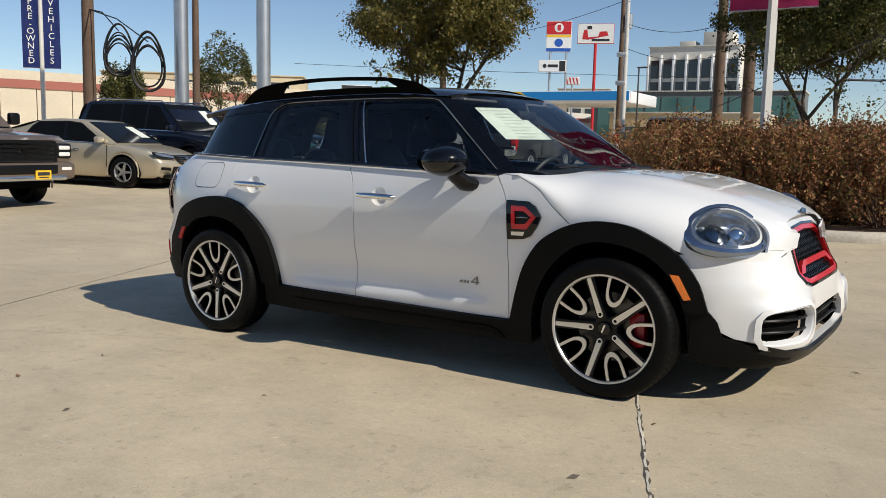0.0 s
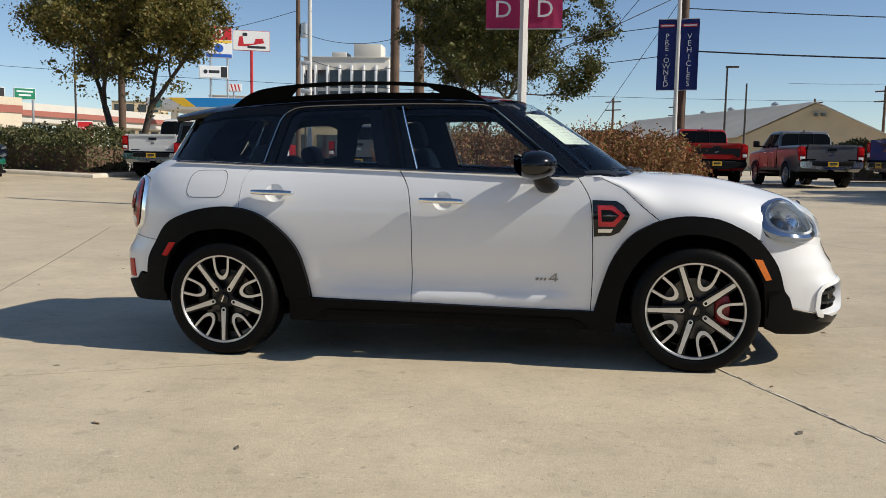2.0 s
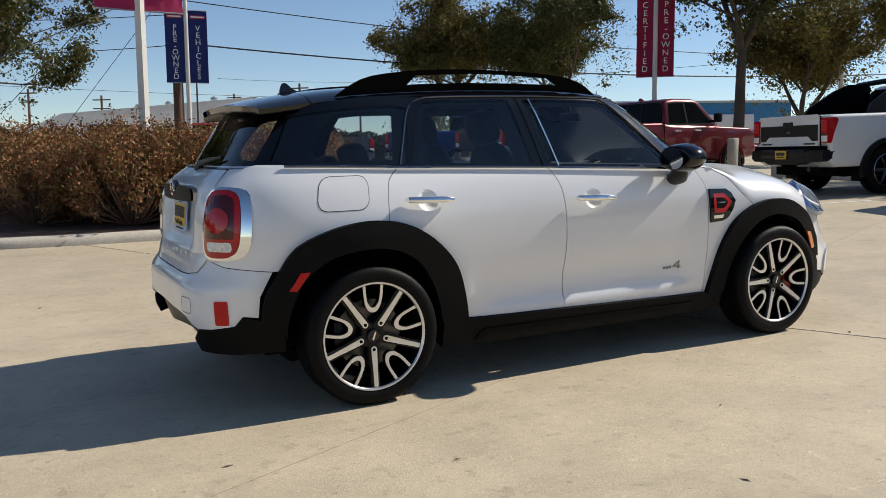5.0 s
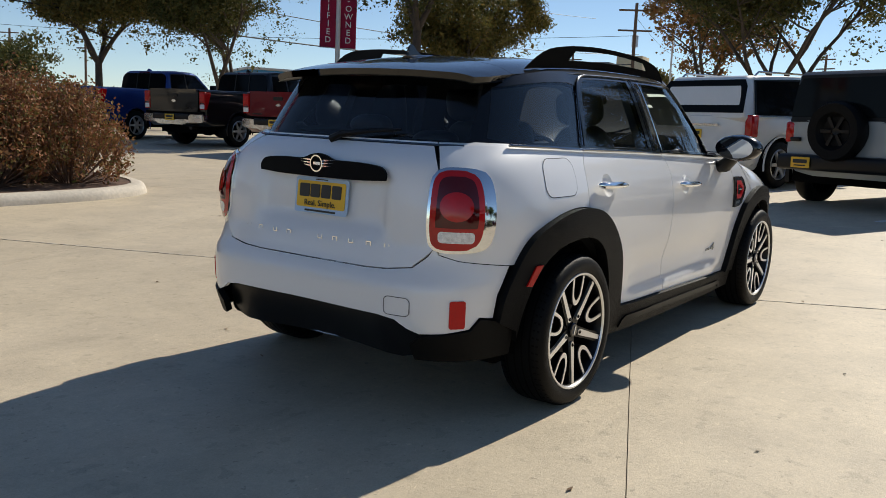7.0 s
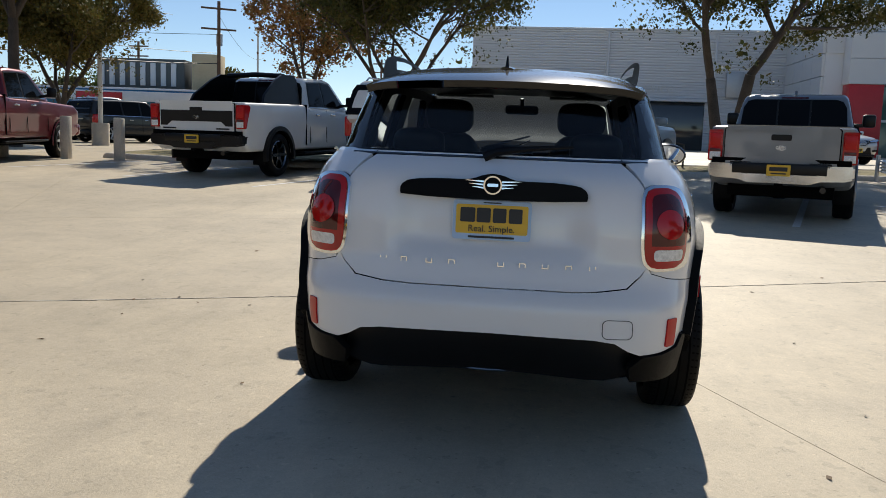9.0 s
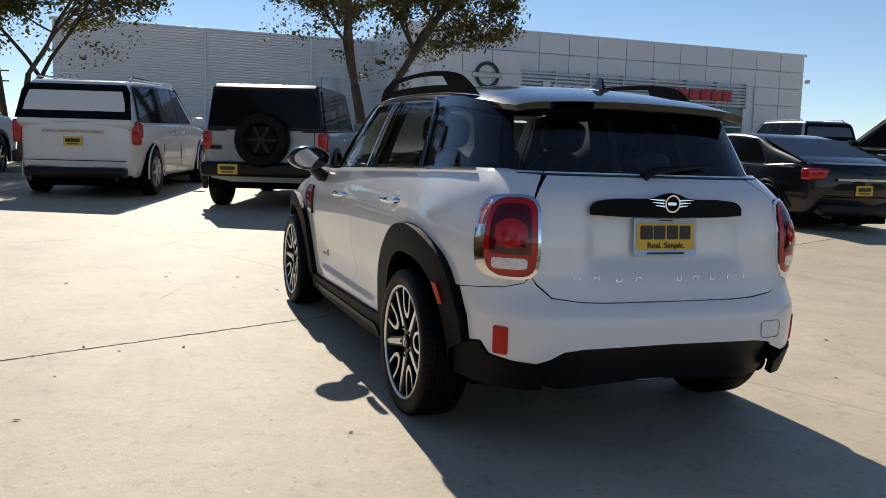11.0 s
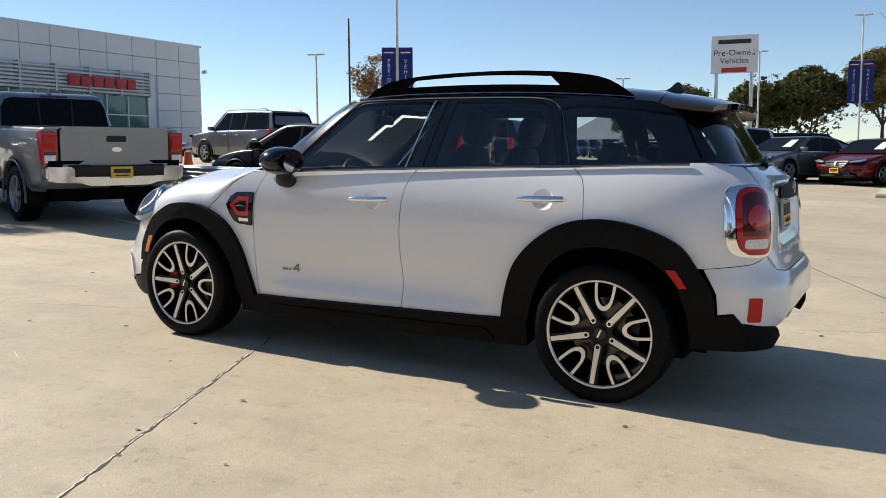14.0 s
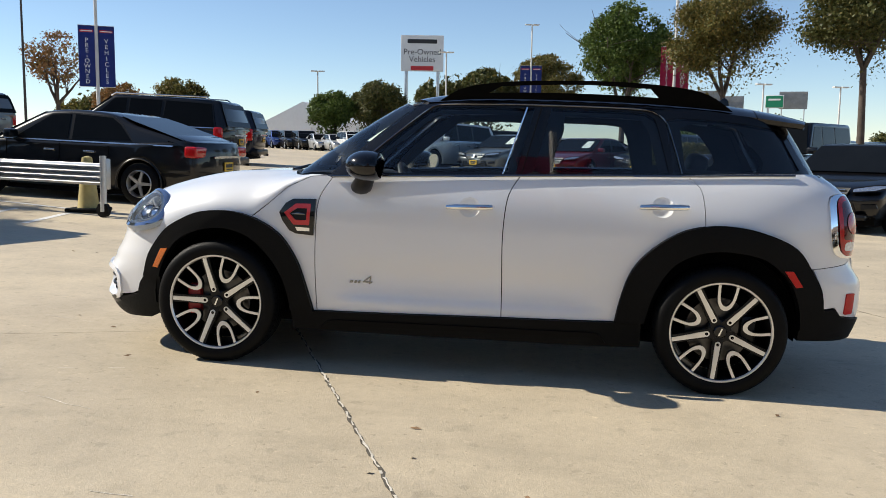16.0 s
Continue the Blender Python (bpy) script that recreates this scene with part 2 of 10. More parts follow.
def curve_through(points, closed=True, step=0.03, sharp=()):
    """A dense smooth outline through points; corners named in sharp stay sharp."""
    pts = [Vector(p).to_2d() if len(p) > 2 else Vector(p) for p in points]
    n = len(pts)
    out = []
    for i in range(n if closed else n - 1):
        p0, p1, p2, p3 = pts[(i - 1) % n], pts[i], pts[(i + 1) % n], pts[(i + 2) % n]
        if not closed:
            p0 = pts[max(i - 1, 0)]
            p3 = pts[min(i + 2, n - 1)]
        t1 = (p2 - p0) * 0.5 if i not in sharp else (p2 - p1)
        t2 = (p3 - p1) * 0.5 if (i + 1) % n not in sharp else (p2 - p1)
        k = max(2, int((p2 - p1).length / step))
        lim = (p2 - p1).length * 1.3
        t1, t2 = t1 if t1.length < lim else t1.normalized() * lim, t2 if t2.length < lim else t2.normalized() * lim
        for j in range(k):
            u = j / k
            out.append(p1 * (2 * u**3 - 3 * u**2 + 1) + t1 * (u**3 - 2 * u**2 + u) + p2 * (3 * u**2 - 2 * u**3) + t2 * (u**3 - u**2))
    if not closed:
        out.append(pts[-1])
    return out


def inside(p, loop):
    x, y = p
    r = False
    j = len(loop) - 1
    for i in range(len(loop)):
        xi, yi = loop[i]
        xj, yj = loop[j]
        if (yi > y) != (yj > y) and x < (xj - xi) * (y - yi) / (yj - yi) + xi:
            r = not r
        j = i
    return r


def inset(loop, d):
    """A loop moved inwards by d."""
    n = len(loop)
    area = sum(loop[i][0] * loop[(i + 1) % n][1] - loop[(i + 1) % n][0] * loop[i][1] for i in range(n))
    s = 1 if area > 0 else -1
    out = []
    for i in range(n):
        a, b, c = loop[i - 1], loop[i], loop[(i + 1) % n]
        e1, e2 = (b - a), (c - b)
        if e1.length < 1e-7 or e2.length < 1e-7:
            out.append(b.copy())
            continue
        n1, n2 = Vector((-e1.y, e1.x)).normalized(), Vector((-e2.y, e2.x)).normalized()
        m = n1 + n2
        m = m / max(m.length_squared, 0.5) * 2 if m.length > 1e-6 else n1
        out.append(b + m * d * s)
    return out


def densify(loop, step):
    out = []
    n = len(loop)
    for i in range(n):
        a, b = Vector(loop[i]), Vector(loop[(i + 1) % n])
        k = max(1, int(math.ceil((b - a).length / step)))
        out += [a + (b - a) * (j / k) for j in range(k)]
    return out


def patch(outer, surf, step=0.05, holes=(), depth=0.0, gap=0.0, lift=0.0, flip=False):
    """A skin of triangles inside an outline on a surface surf(a, b) -> Vector, with rims of the given depth."""
    outer = densify(outer, step)
    holes = [densify(h, step) for h in holes]
    if gap:
        outer = inset(outer, gap)
    loops = [outer, *holes]
    verts, edges = [], []
    for lp in loops:
        k = len(verts)
        verts += lp
        edges += [(k + i, k + (i + 1) % len(lp)) for i in range(len(lp))]
    xs, ys = [p[0] for p in outer], [p[1] for p in outer]
    nx, ny = int((max(xs) - min(xs)) / step) + 1, int((max(ys) - min(ys)) / step) + 1
    tight = [inset(lp, step * 0.35 * (1 if i == 0 else -1)) for i, lp in enumerate(loops)]
    for i in range(nx):
        for j in range(ny):
            p = Vector((min(xs) + (i + 0.5) * step, min(ys) + (j + 0.5 + 0.25 * (i % 2)) * step))
            if inside(p, tight[0]) and not any(inside(p, h) for h in tight[1:]):
                verts.append(p)
    v2, e2, f2, *_ = delaunay_2d_cdt(verts, edges, [], 0, 1e-5)
    bm = bmesh.new()
    def at(p):
        q = surf(p[0], p[1])
        if lift:
            e = 0.004
            nn = (surf(p[0] + e, p[1]) - q).cross(surf(p[0], p[1] + e) - q)
            nn = nn.normalized() * (-1 if flip else 1)
            q = q + nn * lift
        return q
    bv = [bm.verts.new(at(p)) for p in v2]
    for f in f2:
        c = sum((v2[i] for i in f), Vector((0, 0))) / len(f)
        if inside(c, outer) and not any(inside(c, h) for h in holes):
            try:
                bm.faces.new([bv[i] for i in (reversed(f) if flip else f)])
            except ValueError:
                pass
    for v in [v for v in bm.verts if not v.link_faces]:
        bm.verts.remove(v)
    if depth:
        bm.normal_update()
        border = [e for e in bm.edges if e.is_boundary]
        r = bmesh.ops.extrude_edge_only(bm, edges=border)
        for v in [g for g in r["geom"] if isinstance(g, bmesh.types.BMVert)]:
            src = next((e.other_vert(v) for e in v.link_edges if e.other_vert(v) not in r["geom"]), None)
            if src:
                v.co -= src.normal * depth
    return bm


def mirrored(bm):
    """A copy of bm mirrored in y."""
    b2 = bm.copy()
    for v in b2.verts:
        v.co.y *= -1
    bmesh.ops.reverse_faces(b2, faces=b2.faces)
    return b2


def both(name, bm, material, parent, label="", smooth=40.0):
    """The part on the car's right (as built) and its mirror image on the left."""
    b2 = mirrored(bm)
    return part(name, bm, material, parent, label, smooth), part(name, b2, material, parent, label, smooth)


def tube(points, radius, sides=8, closed=False, flat=1.0, caps=True):
    """A tube along points; radius may be a list."""
    pts = [Vector(p) for p in points]
    n = len(pts)
    bm = bmesh.new()
    rings = []
    prev = None
    for i, p in enumerate(pts):
        a, b = (pts[i - 1] if i or closed else p), (pts[(i + 1) % n] if i < n - 1 or closed else p)
        d = (b - a).normalized()
        if prev is None:
            up = Vector((0, 0, 1)) if abs(d.z) < 0.9 else Vector((1, 0, 0))
            s = d.cross(up).normalized()
        else:
            s = (prev - d * prev.dot(d)).normalized()
        prev = s
        u = s.cross(d)
        r = radius[i] if isinstance(radius, (list, tuple)) else radius
        rings.append([bm.verts.new(p + (s * math.cos(k * 2 * math.pi / sides) + u * math.sin(k * 2 * math.pi / sides) * flat) * r) for k in range(sides)])
    m = n if closed else n - 1
    for i in range(m):
        r1, r2 = rings[i], rings[(i + 1) % n]
        for k in range(sides):
            bm.faces.new((r1[k], r1[(k + 1) % sides], r2[(k + 1) % sides], r2[k]))
    if caps and not closed:
        bm.faces.new(list(reversed(rings[0])))
        bm.faces.new(rings[-1])
    bmesh.ops.recalc_face_normals(bm, faces=bm.faces)
    return bm


def box(x0, x1, y0, y1, z0, z1, bevel=0.0, segments=2):
    bm = bmesh.new()
    bmesh.ops.create_cube(bm, size=1.0)
    for v in bm.verts:
        v.co = Vector(((x0 + x1) / 2 + v.co.x * (x1 - x0), (y0 + y1) / 2 + v.co.y * (y1 - y0), (z0 + z1) / 2 + v.co.z * (z1 - z0)))
    if bevel:
        bmesh.ops.bevel(bm, geom=bm.edges[:], offset=bevel, segments=segments, profile=0.5, affect="EDGES")
    return bm


def join(*bms):
    out = bms[0]
    for b in bms[1:]:
        me = bpy.data.meshes.new("tmp")
        b.to_mesh(me)
        b.free()
        out.from_mesh(me)
        bpy.data.meshes.remove(me)
    return out


def lathe(profile, sides=32, axis="Y", center=(0, 0, 0), close=False):
    """Turns (radius, along) pairs about an axis."""
    bm = bmesh.new()
    rings = []
    for r, h in profile:
        ring = []
        for k in range(sides):
            a = 2 * math.pi * k / sides
            c, s = r * math.cos(a), r * math.sin(a)
            co = {"Y": (c, h, s), "Z": (c, s, h), "X": (h, c, s)}[axis]
            ring.append(bm.verts.new(Vector(co) + Vector(center)))
        rings.append(ring)
    for a, b in zip(rings, rings[1:] + (rings[:1] if close else [])):
        for k in range(sides):
            bm.faces.new((a[k], a[(k + 1) % sides], b[(k + 1) % sides], b[k]))
    bmesh.ops.remove_doubles(bm, verts=bm.verts, dist=1e-5)
    bmesh.ops.recalc_face_normals(bm, faces=bm.faces)
    return bm


def plate(loop, thick, place):
    """A flat plate: a 2D loop given thickness; place(a, b, c) -> Vector."""
    pts = [Vector(p) for p in loop]
    n = len(pts)
    v2, e2, f2, *_ = delaunay_2d_cdt(pts, [(i, (i + 1) % n) for i in range(n)], [], 1, 1e-6)
    bm = bmesh.new()
    lo = [bm.verts.new(place(p[0], p[1], 0.0)) for p in v2]
    hi = [bm.verts.new(place(p[0], p[1], thick)) for p in v2]
    cnt = {}
    for f in f2:
        bm.faces.new([hi[i] for i in f])
        bm.faces.new([lo[i] for i in reversed(f)])
        for i in range(len(f)):
            e = (f[i], f[(i + 1) % len(f)])
            cnt[e] = cnt.get(e, 0) + 1
    for a, b in list(cnt):
        if (b, a) not in cnt:
            bm.faces.new((hi[b], hi[a], lo[a], lo[b]))
    bmesh.ops.recalc_face_normals(bm, faces=bm.faces)
    return bm


def rounded(x0, x1, z0, z1, r, n=5):
    """A rounded rectangle as a 2D loop."""
    out = []
    for cx, cz, a0 in ((x1 - r, z1 - r, 0), (x0 + r, z1 - r, 90), (x0 + r, z0 + r, 180), (x1 - r, z0 + r, 270)):
        out += [Vector((cx + r * math.cos(radians(a0 + 90 * k / n)), cz + r * math.sin(radians(a0 + 90 * k / n)))) for k in range(n + 1)]
    return out


def writing(text, size, place, material, parent, name="lettering", depth=0.002, label="", align="CENTER"):
    """Letters of the built-in font as a mesh; place is the matrix of the text's plane."""
    cu = bpy.data.curves.new("letters", "FONT")
    cu.body, cu.size, cu.extrude, cu.align_x, cu.align_y = text, size, depth, align, "CENTER"
    cu.resolution_u = 3
    ob = bpy.data.objects.new("letters", cu)
    me = bpy.data.meshes.new_from_object(ob)
    bpy.data.objects.remove(ob)
    bpy.data.curves.remove(cu)
    me.transform(place)
    return mesh_part(name, me, material, parent, label, 0)


# ---- the white hatchback: its skins ----
def section(q, x0r, x0f, ar, af, b, nr, nf):
    """A point of a plan outline; q is x along the side and runs on round the corners to the middle of each end."""
    if -1.25 <= q <= 1.25:
        c, th = Vector((q, 0)), math.pi / 2
    elif q > 1.25:
        c, th = Vector((1.25, 0)), math.pi / 2 - (q - 1.25) / 0.9
    else:
        c, th = Vector((-1.25, 0)), math.pi / 2 + (-1.25 - q) / 0.9
    d = Vector((math.cos(th), math.sin(th)))
    lo, hi = 0.0, 3.0
    for _ in range(30):
        m = (lo + hi) / 2
        x, y = c.x + d.x * m, c.y + d.y * m
        if x >= x0f:
            f = ((x - x0f) / (af - x0f)) ** nf + abs(y / b) ** nf
        elif x <= x0r:
            f = ((x0r - x) / (ar + x0r)) ** nr + abs(y / b) ** nr
        else:
            f = abs(y / b) ** 4
        if f < 1:
            lo = m
        else:
            hi = m
    return c.x + d.x * lo, -(c.y + d.y * lo)


AR = [(0.20, 2.03), (0.25, 2.068), (0.42, 2.126), (0.53, 2.129), (0.60, 2.121), (0.64, 2.091), (0.70, 2.060), (0.78, 2.053), (0.95, 2.036), (1.06, 1.995), (1.14, 1.890)]
AF = [(0.15, 2.00), (0.20, 2.10), (0.25, 2.135), (0.45, 2.138), (0.55, 2.118), (0.60, 2.085), (0.66, 2.060), (0.75, 2.022), (0.85, 1.965), (0.95, 1.88), (1.05, 1.70)]
BW = [(0.20, 0.79), (0.33, 0.812), (0.46, 0.828), (0.60, 0.840), (0.75, 0.847), (0.85, 0.846), (0.95, 0.833), (1.04, 0.806), (1.10, 0.775), (1.16, 0.735)]
GR = [(1.02, 1.945), (1.13, 1.88), (1.30, 1.775), (1.44, 1.685), (1.50, 1.64)]
GF = [(1.00, 1.09), (1.04, 1.04), (1.20, 0.82), (1.35, 0.60), (1.44, 0.455), (1.50, 0.34)]
GB = [(1.00, 0.775), (1.06, 0.757), (1.14, 0.734), (1.25, 0.700), (1.40, 0.647), (1.46, 0.612), (1.50, 0.575)]


def body(q, z):
    b = spline(BW, z)
    x, y = section(q, -0.6, 0.6, spline(AR, z), spline(AF, z), b, 5.8, 4.7)
    s = 1 if y > 0 else -1
    if abs(y) > 0.5:
        bump = 0.020 * math.exp(-((x + 1.38) / 0.42) ** 2 - ((z - 0.84) / 0.20) ** 2)
        bump += 0.016 * math.exp(-((x - 1.36) / 0.42) ** 2 - ((z - 0.80) / 0.20) ** 2)
        k = 1 / (1 + math.exp((x - 0.66) / 0.05)) / (1 + math.exp((-0.70 - x) / 0.05))
        bump += k * (-0.024 * math.exp(-((z - 0.50) / 0.10) ** 2) + 0.015 / (1 + math.exp((z - 0.392) / 0.0045)))
        y += s * bump
    return Vector((x, y, z))


def cabin(q, z):
    x, y = section(q, -0.9, -0.35, spline(GR, z), spline(GF, z), spline(GB, z), 4.6, 4.4)
    return Vector((x, y, z))


ROOF_LINE = [(-1.95, 1.385), (-1.85, 1.425), (-1.75, 1.455), (-1.62, 1.482), (-1.35, 1.519), (-0.90, 1.545), (-0.45, 1.550), (-0.05, 1.543), (0.20, 1.522), (0.35, 1.490), (0.50, 1.44)]


def roof_skin(x, y):
    u = abs(y) / 0.61
    return Vector((x, y, spline(ROOF_LINE, x) - 0.035 * u**2 - 0.045 * u**8))




def body_q(x, z):
    """The unrolled coordinate q at which the body's side skin has that x, in front of the wheel."""
    lo, hi = 0.5, 2.6
    for _ in range(24):
        m = (lo + hi) / 2
        if body(m, z).x < x:
            lo = m
        else:
            hi = m
    return lo


SEAM = [(0.60, 1.06), (0.837, 1.036), (0.958, 0.976), (1.05, 0.889), (1.15, 0.806), (1.35, 0.79), (1.60, 0.73), (1.74, 0.668), (2.10, 0.664)]
NOSE = [(0.60, 1.07), (0.95, 1.060), (1.15, 1.055), (1.40, 1.035), (1.60, 0.998), (1.80, 0.945), (1.93, 0.893), (2.02, 0.835), (2.065, 0.765), (2.082, 0.69), (2.084, 0.66)]
WIDE = [(x / 50, abs(body(body_q(x / 50, lerp(SEAM, x / 50)), lerp(SEAM, x / 50)).y)) for x in range(30, 105)]


def clam(x, a):
    """The bonnet with its shoulders: a runs from -90 (right edge) to 90 (left edge)."""
    zs, h = lerp(SEAM, x), spline(NOSE, x)
    w = lerp(WIDE, x)
    s, c = math.sin(radians(a)), math.cos(radians(a))
    p = 2 / 2.7
    bulge = 0.012 * math.exp(-((abs(a) - 24) / 7) ** 2) * math.exp(-((x - 1.45) / 0.4) ** 2)
    return Vector((x, math.copysign(abs(s) ** p, s) * w, zs + max(h - zs, 0) * max(c, 0) ** p + bulge))


def build_hatchback():
    car = thing("hatchback_car", "white compact crossover car with black roof on concrete", "car")
    # outlines in x (unrolled) and z
    arch_r = [(-1.686, 0.307), (-1.75, 0.36), (-1.835, 0.45), (-1.815, 0.555), (-1.771, 0.647), (-1.683, 0.775), (-1.532, 0.846), (-1.368, 0.874), (-1.223, 0.867), (-1.096, 0.828), (-0.970, 0.739), (-0.878, 0.627), (-0.831, 0.484), (-0.806, 0.346)]
    arch_f = [(0.806, 0.300), (0.849, 0.449), (0.899, 0.588), (0.982, 0.711), (1.086, 0.782), (1.204, 0.825), (1.322, 0.836), (1.455, 0.820), (1.558, 0.777), (1.648, 0.722), (1.714, 0.646), (1.760, 0.570), (1.792, 0.463), (1.815, 0.38)]
    in_r = [(-1.750, 0.295), (-1.735, 0.42), (-1.708, 0.514), (-1.650, 0.627), (-1.533, 0.715), (-1.368, 0.746), (-1.237, 0.738), (-1.141, 0.702), (-1.065, 0.640), (-0.995, 0.512), (-0.955, 0.351), (-0.945, 0.215)]
    in_f = [(0.922, 0.200), (0.945, 0.382), (0.989, 0.507), (1.063, 0.615), (1.167, 0.703), (1.286, 0.738), (1.405, 0.732), (1.524, 0.695), (1.610, 0.632), (1.670, 0.536), (1.712, 0.413), (1.730, 0.25)]
    ar, af = curve_through(arch_r, False), curve_through(arch_f, False)
    ir, jf = curve_through(in_r, False), curve_through(in_f, False)
    belt = [(-1.90, 1.138), (-1.748, 1.135), (-1.435, 1.125), (-1.154, 1.113), (-0.722, 1.098), (-0.283, 1.080), (0.224, 1.058), (0.72, 1.036)]
    bz = lambda x: lerp(belt, x)
    seam_r = curve_through([(-1.139, bz(-1.139)), (-1.197, 1.061), (-1.219, 0.976), (-1.228, 0.868)], False)
    seam_m = curve_through([(-0.279, bz(-0.279)), (-0.224, 0.981), (-0.204, 0.794), (-0.207, 0.573), (-0.214, 0.333)], False)
    seam_f = curve_through([(0.718, bz(0.718)), (0.782, 0.924), (0.796, 0.786), (0.800, 0.538), (0.790, 0.308)], False)
    V = Vector
    # doors
    front = list(reversed(seam_f)) + [V((x, bz(x))) for x in (0.5, 0.25, 0.0, -0.2)] + seam_m + [V((0.3, 0.320))]
    rear_bottom = [p for p in reversed(ar) if p.x > -1.228 and p.x < -0.806]
    rear = list(reversed(seam_m)) + [V((x, bz(x))) for x in (-0.5, -0.8, -1.05)] + seam_r + list(reversed(rear_bottom)) + [V((-0.806, 0.346))]
    handle_at = [(-1.012, 0.958), (-0.024, 0.914)]
    bowl = lambda c: [V((c[0] + 0.056 * math.cos(a * math.pi / 18), c[1] - 0.004 + 0.052 * math.sin(a * math.pi / 18))) for a in range(36)]
    both("front_door", patch(front, body, 0.024, holes=[bowl(handle_at[1])], depth=0.015, gap=0.0025), WHITE, car)
    both("rear_door", patch(rear, body, 0.024, holes=[bowl(handle_at[0])], depth=0.015, gap=0.0025), WHITE, car)
    # front wing, below the bonnet's edge and ahead of the door
    seam_top = [V((x, lerp(SEAM, x))) for x in (0.75, 0.80, 0.837, 0.90, 0.958, 1.0, 1.05, 1.10, 1.15)]
    arch_part = [p for p in af if p.x < 1.16]
    wing = list(seam_f) + arch_part + list(reversed(seam_top))
    wing = [p for p in wing]
    both("front_wing", patch(wing, body, 0.04, depth=0.012, gap=0.002), WHITE, car)
    # rear quarter, round to the tailgate
    gate_q = -1.25 - 0.9 * (math.atan2(0.615, 0.765) * -1 + math.pi / 2)
    quarter = [V((x, bz(x))) for x in (-1.165, -1.4, -1.6, -1.75, -1.9)] + [V((gate_q, 1.13)), V((gate_q, 0.75)), V((-2.05, 0.718)), V((-1.98, 0.697)), V((-1.78, 0.672))]
    qa = [p for p in ar if -1.78 < p.x < -1.228 and p.y > 0.66]
    quarter += qa + list(reversed(seam_r))
    lamp_q = curve_through([(-1.868, 1.018), (-1.915, 1.049), (-2.030, 1.053), (-2.076, 1.018), (-2.090, 0.93), (-2.094, 0.82), (-2.082, 0.752), (-2.038, 0.728), (-1.905, 0.738), (-1.862, 0.79), (-1.852, 0.92)], True, 0.02)
    both("rear_quarter_panel", patch(quarter, body, 0.04, holes=[lamp_q], depth=0.012, gap=0.001), WHITE, car)
    flap = rounded(-1.577, -1.322, 0.930, 1.083, 0.05)
    part("fuel_flap", patch([V((p.x + (p.y - 1.0) * 0.10, p.y)) for p in flap], body, 0.04, depth=0.004, lift=0.0015), WHITE, car)
    ring = [V((p.x + (p.y - 1.0) * 0.10, p.y)) for p in rounded(-1.580, -1.319, 0.927, 1.086, 0.052)]
    part("fuel_flap_joint", patch(ring, body, 0.03, holes=[[V((p.x + (p.y - 1.0) * 0.10, p.y)) for p in rounded(-1.5765, -1.3225, 0.9305, 1.0825, 0.05)]], lift=0.001), SATIN_BLACK, car)
    # black sheet added for the shade behind the joints, leaving the wheel openings free
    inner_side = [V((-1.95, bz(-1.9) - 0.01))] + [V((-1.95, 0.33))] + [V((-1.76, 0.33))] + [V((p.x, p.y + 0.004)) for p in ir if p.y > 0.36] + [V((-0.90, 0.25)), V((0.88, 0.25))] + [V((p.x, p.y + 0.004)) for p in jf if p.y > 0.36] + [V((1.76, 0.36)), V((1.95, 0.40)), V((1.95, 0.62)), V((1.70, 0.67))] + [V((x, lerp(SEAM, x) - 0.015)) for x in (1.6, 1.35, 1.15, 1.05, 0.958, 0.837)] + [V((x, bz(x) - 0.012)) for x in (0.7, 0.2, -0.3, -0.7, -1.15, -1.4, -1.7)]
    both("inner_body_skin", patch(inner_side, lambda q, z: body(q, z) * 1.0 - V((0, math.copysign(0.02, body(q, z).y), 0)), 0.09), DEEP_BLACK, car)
    # claddings
    def proud(amount):
        def f(q, z):
            p = body(q, z)
            e = body(q + 0.01, z) - body(q - 0.01, z)
            n = V((e.y, -e.x, 0)).normalized()
            return p + n * amount * (-1 if n.y * p.y < 0 and abs(p.y) > 0.3 else 1)
        return f
    arch_rear = curve_through(arch_r[2:], False) + [V((-0.940, 0.346))] + list(reversed([p for p in ir if 0.346 < p.y])) + [V((-1.750, 0.40))]
    for s in (1,):
        both("rear_arch_cladding", patch(arch_rear, proud(0.034), 0.04, depth=0.05), CLADDING, car, "textured black plastic arch cladding")
        arch_front = [V((0.806, 0.300))] + curve_through(arch_f[1:-1], False) + [V((1.80, 0.44)), V((1.705, 0.44))] + list(reversed([p for p in jf if p.y > 0.30 and p.x < 1.70])) + [V((0.93, 0.30))]
        both("front_arch_cladding", patch(arch_front, proud(0.034), 0.04, depth=0.05), CLADDING, car, "textured black plastic arch cladding")
        sill = [V((-0.945, 0.215)), V((-0.940, 0.343)), V((-0.806, 0.343)), V((-0.214, 0.331)), V((0.3, 0.318)), V((0.79, 0.306)), V((0.93, 0.297)), V((0.922, 0.200)), V((0.751, 0.200)), V((-0.742, 0.209))]
        both("sill_cladding", patch(sill, proud(0.022), 0.05, depth=0.12), CLADDING, car, "black plastic sill cladding")
        trim = curve_through([(-0.763, 0.229), (-0.70, 0.284), (0.69, 0.266), (0.773, 0.210)], True, 0.03, sharp=(0, 1, 2, 3))
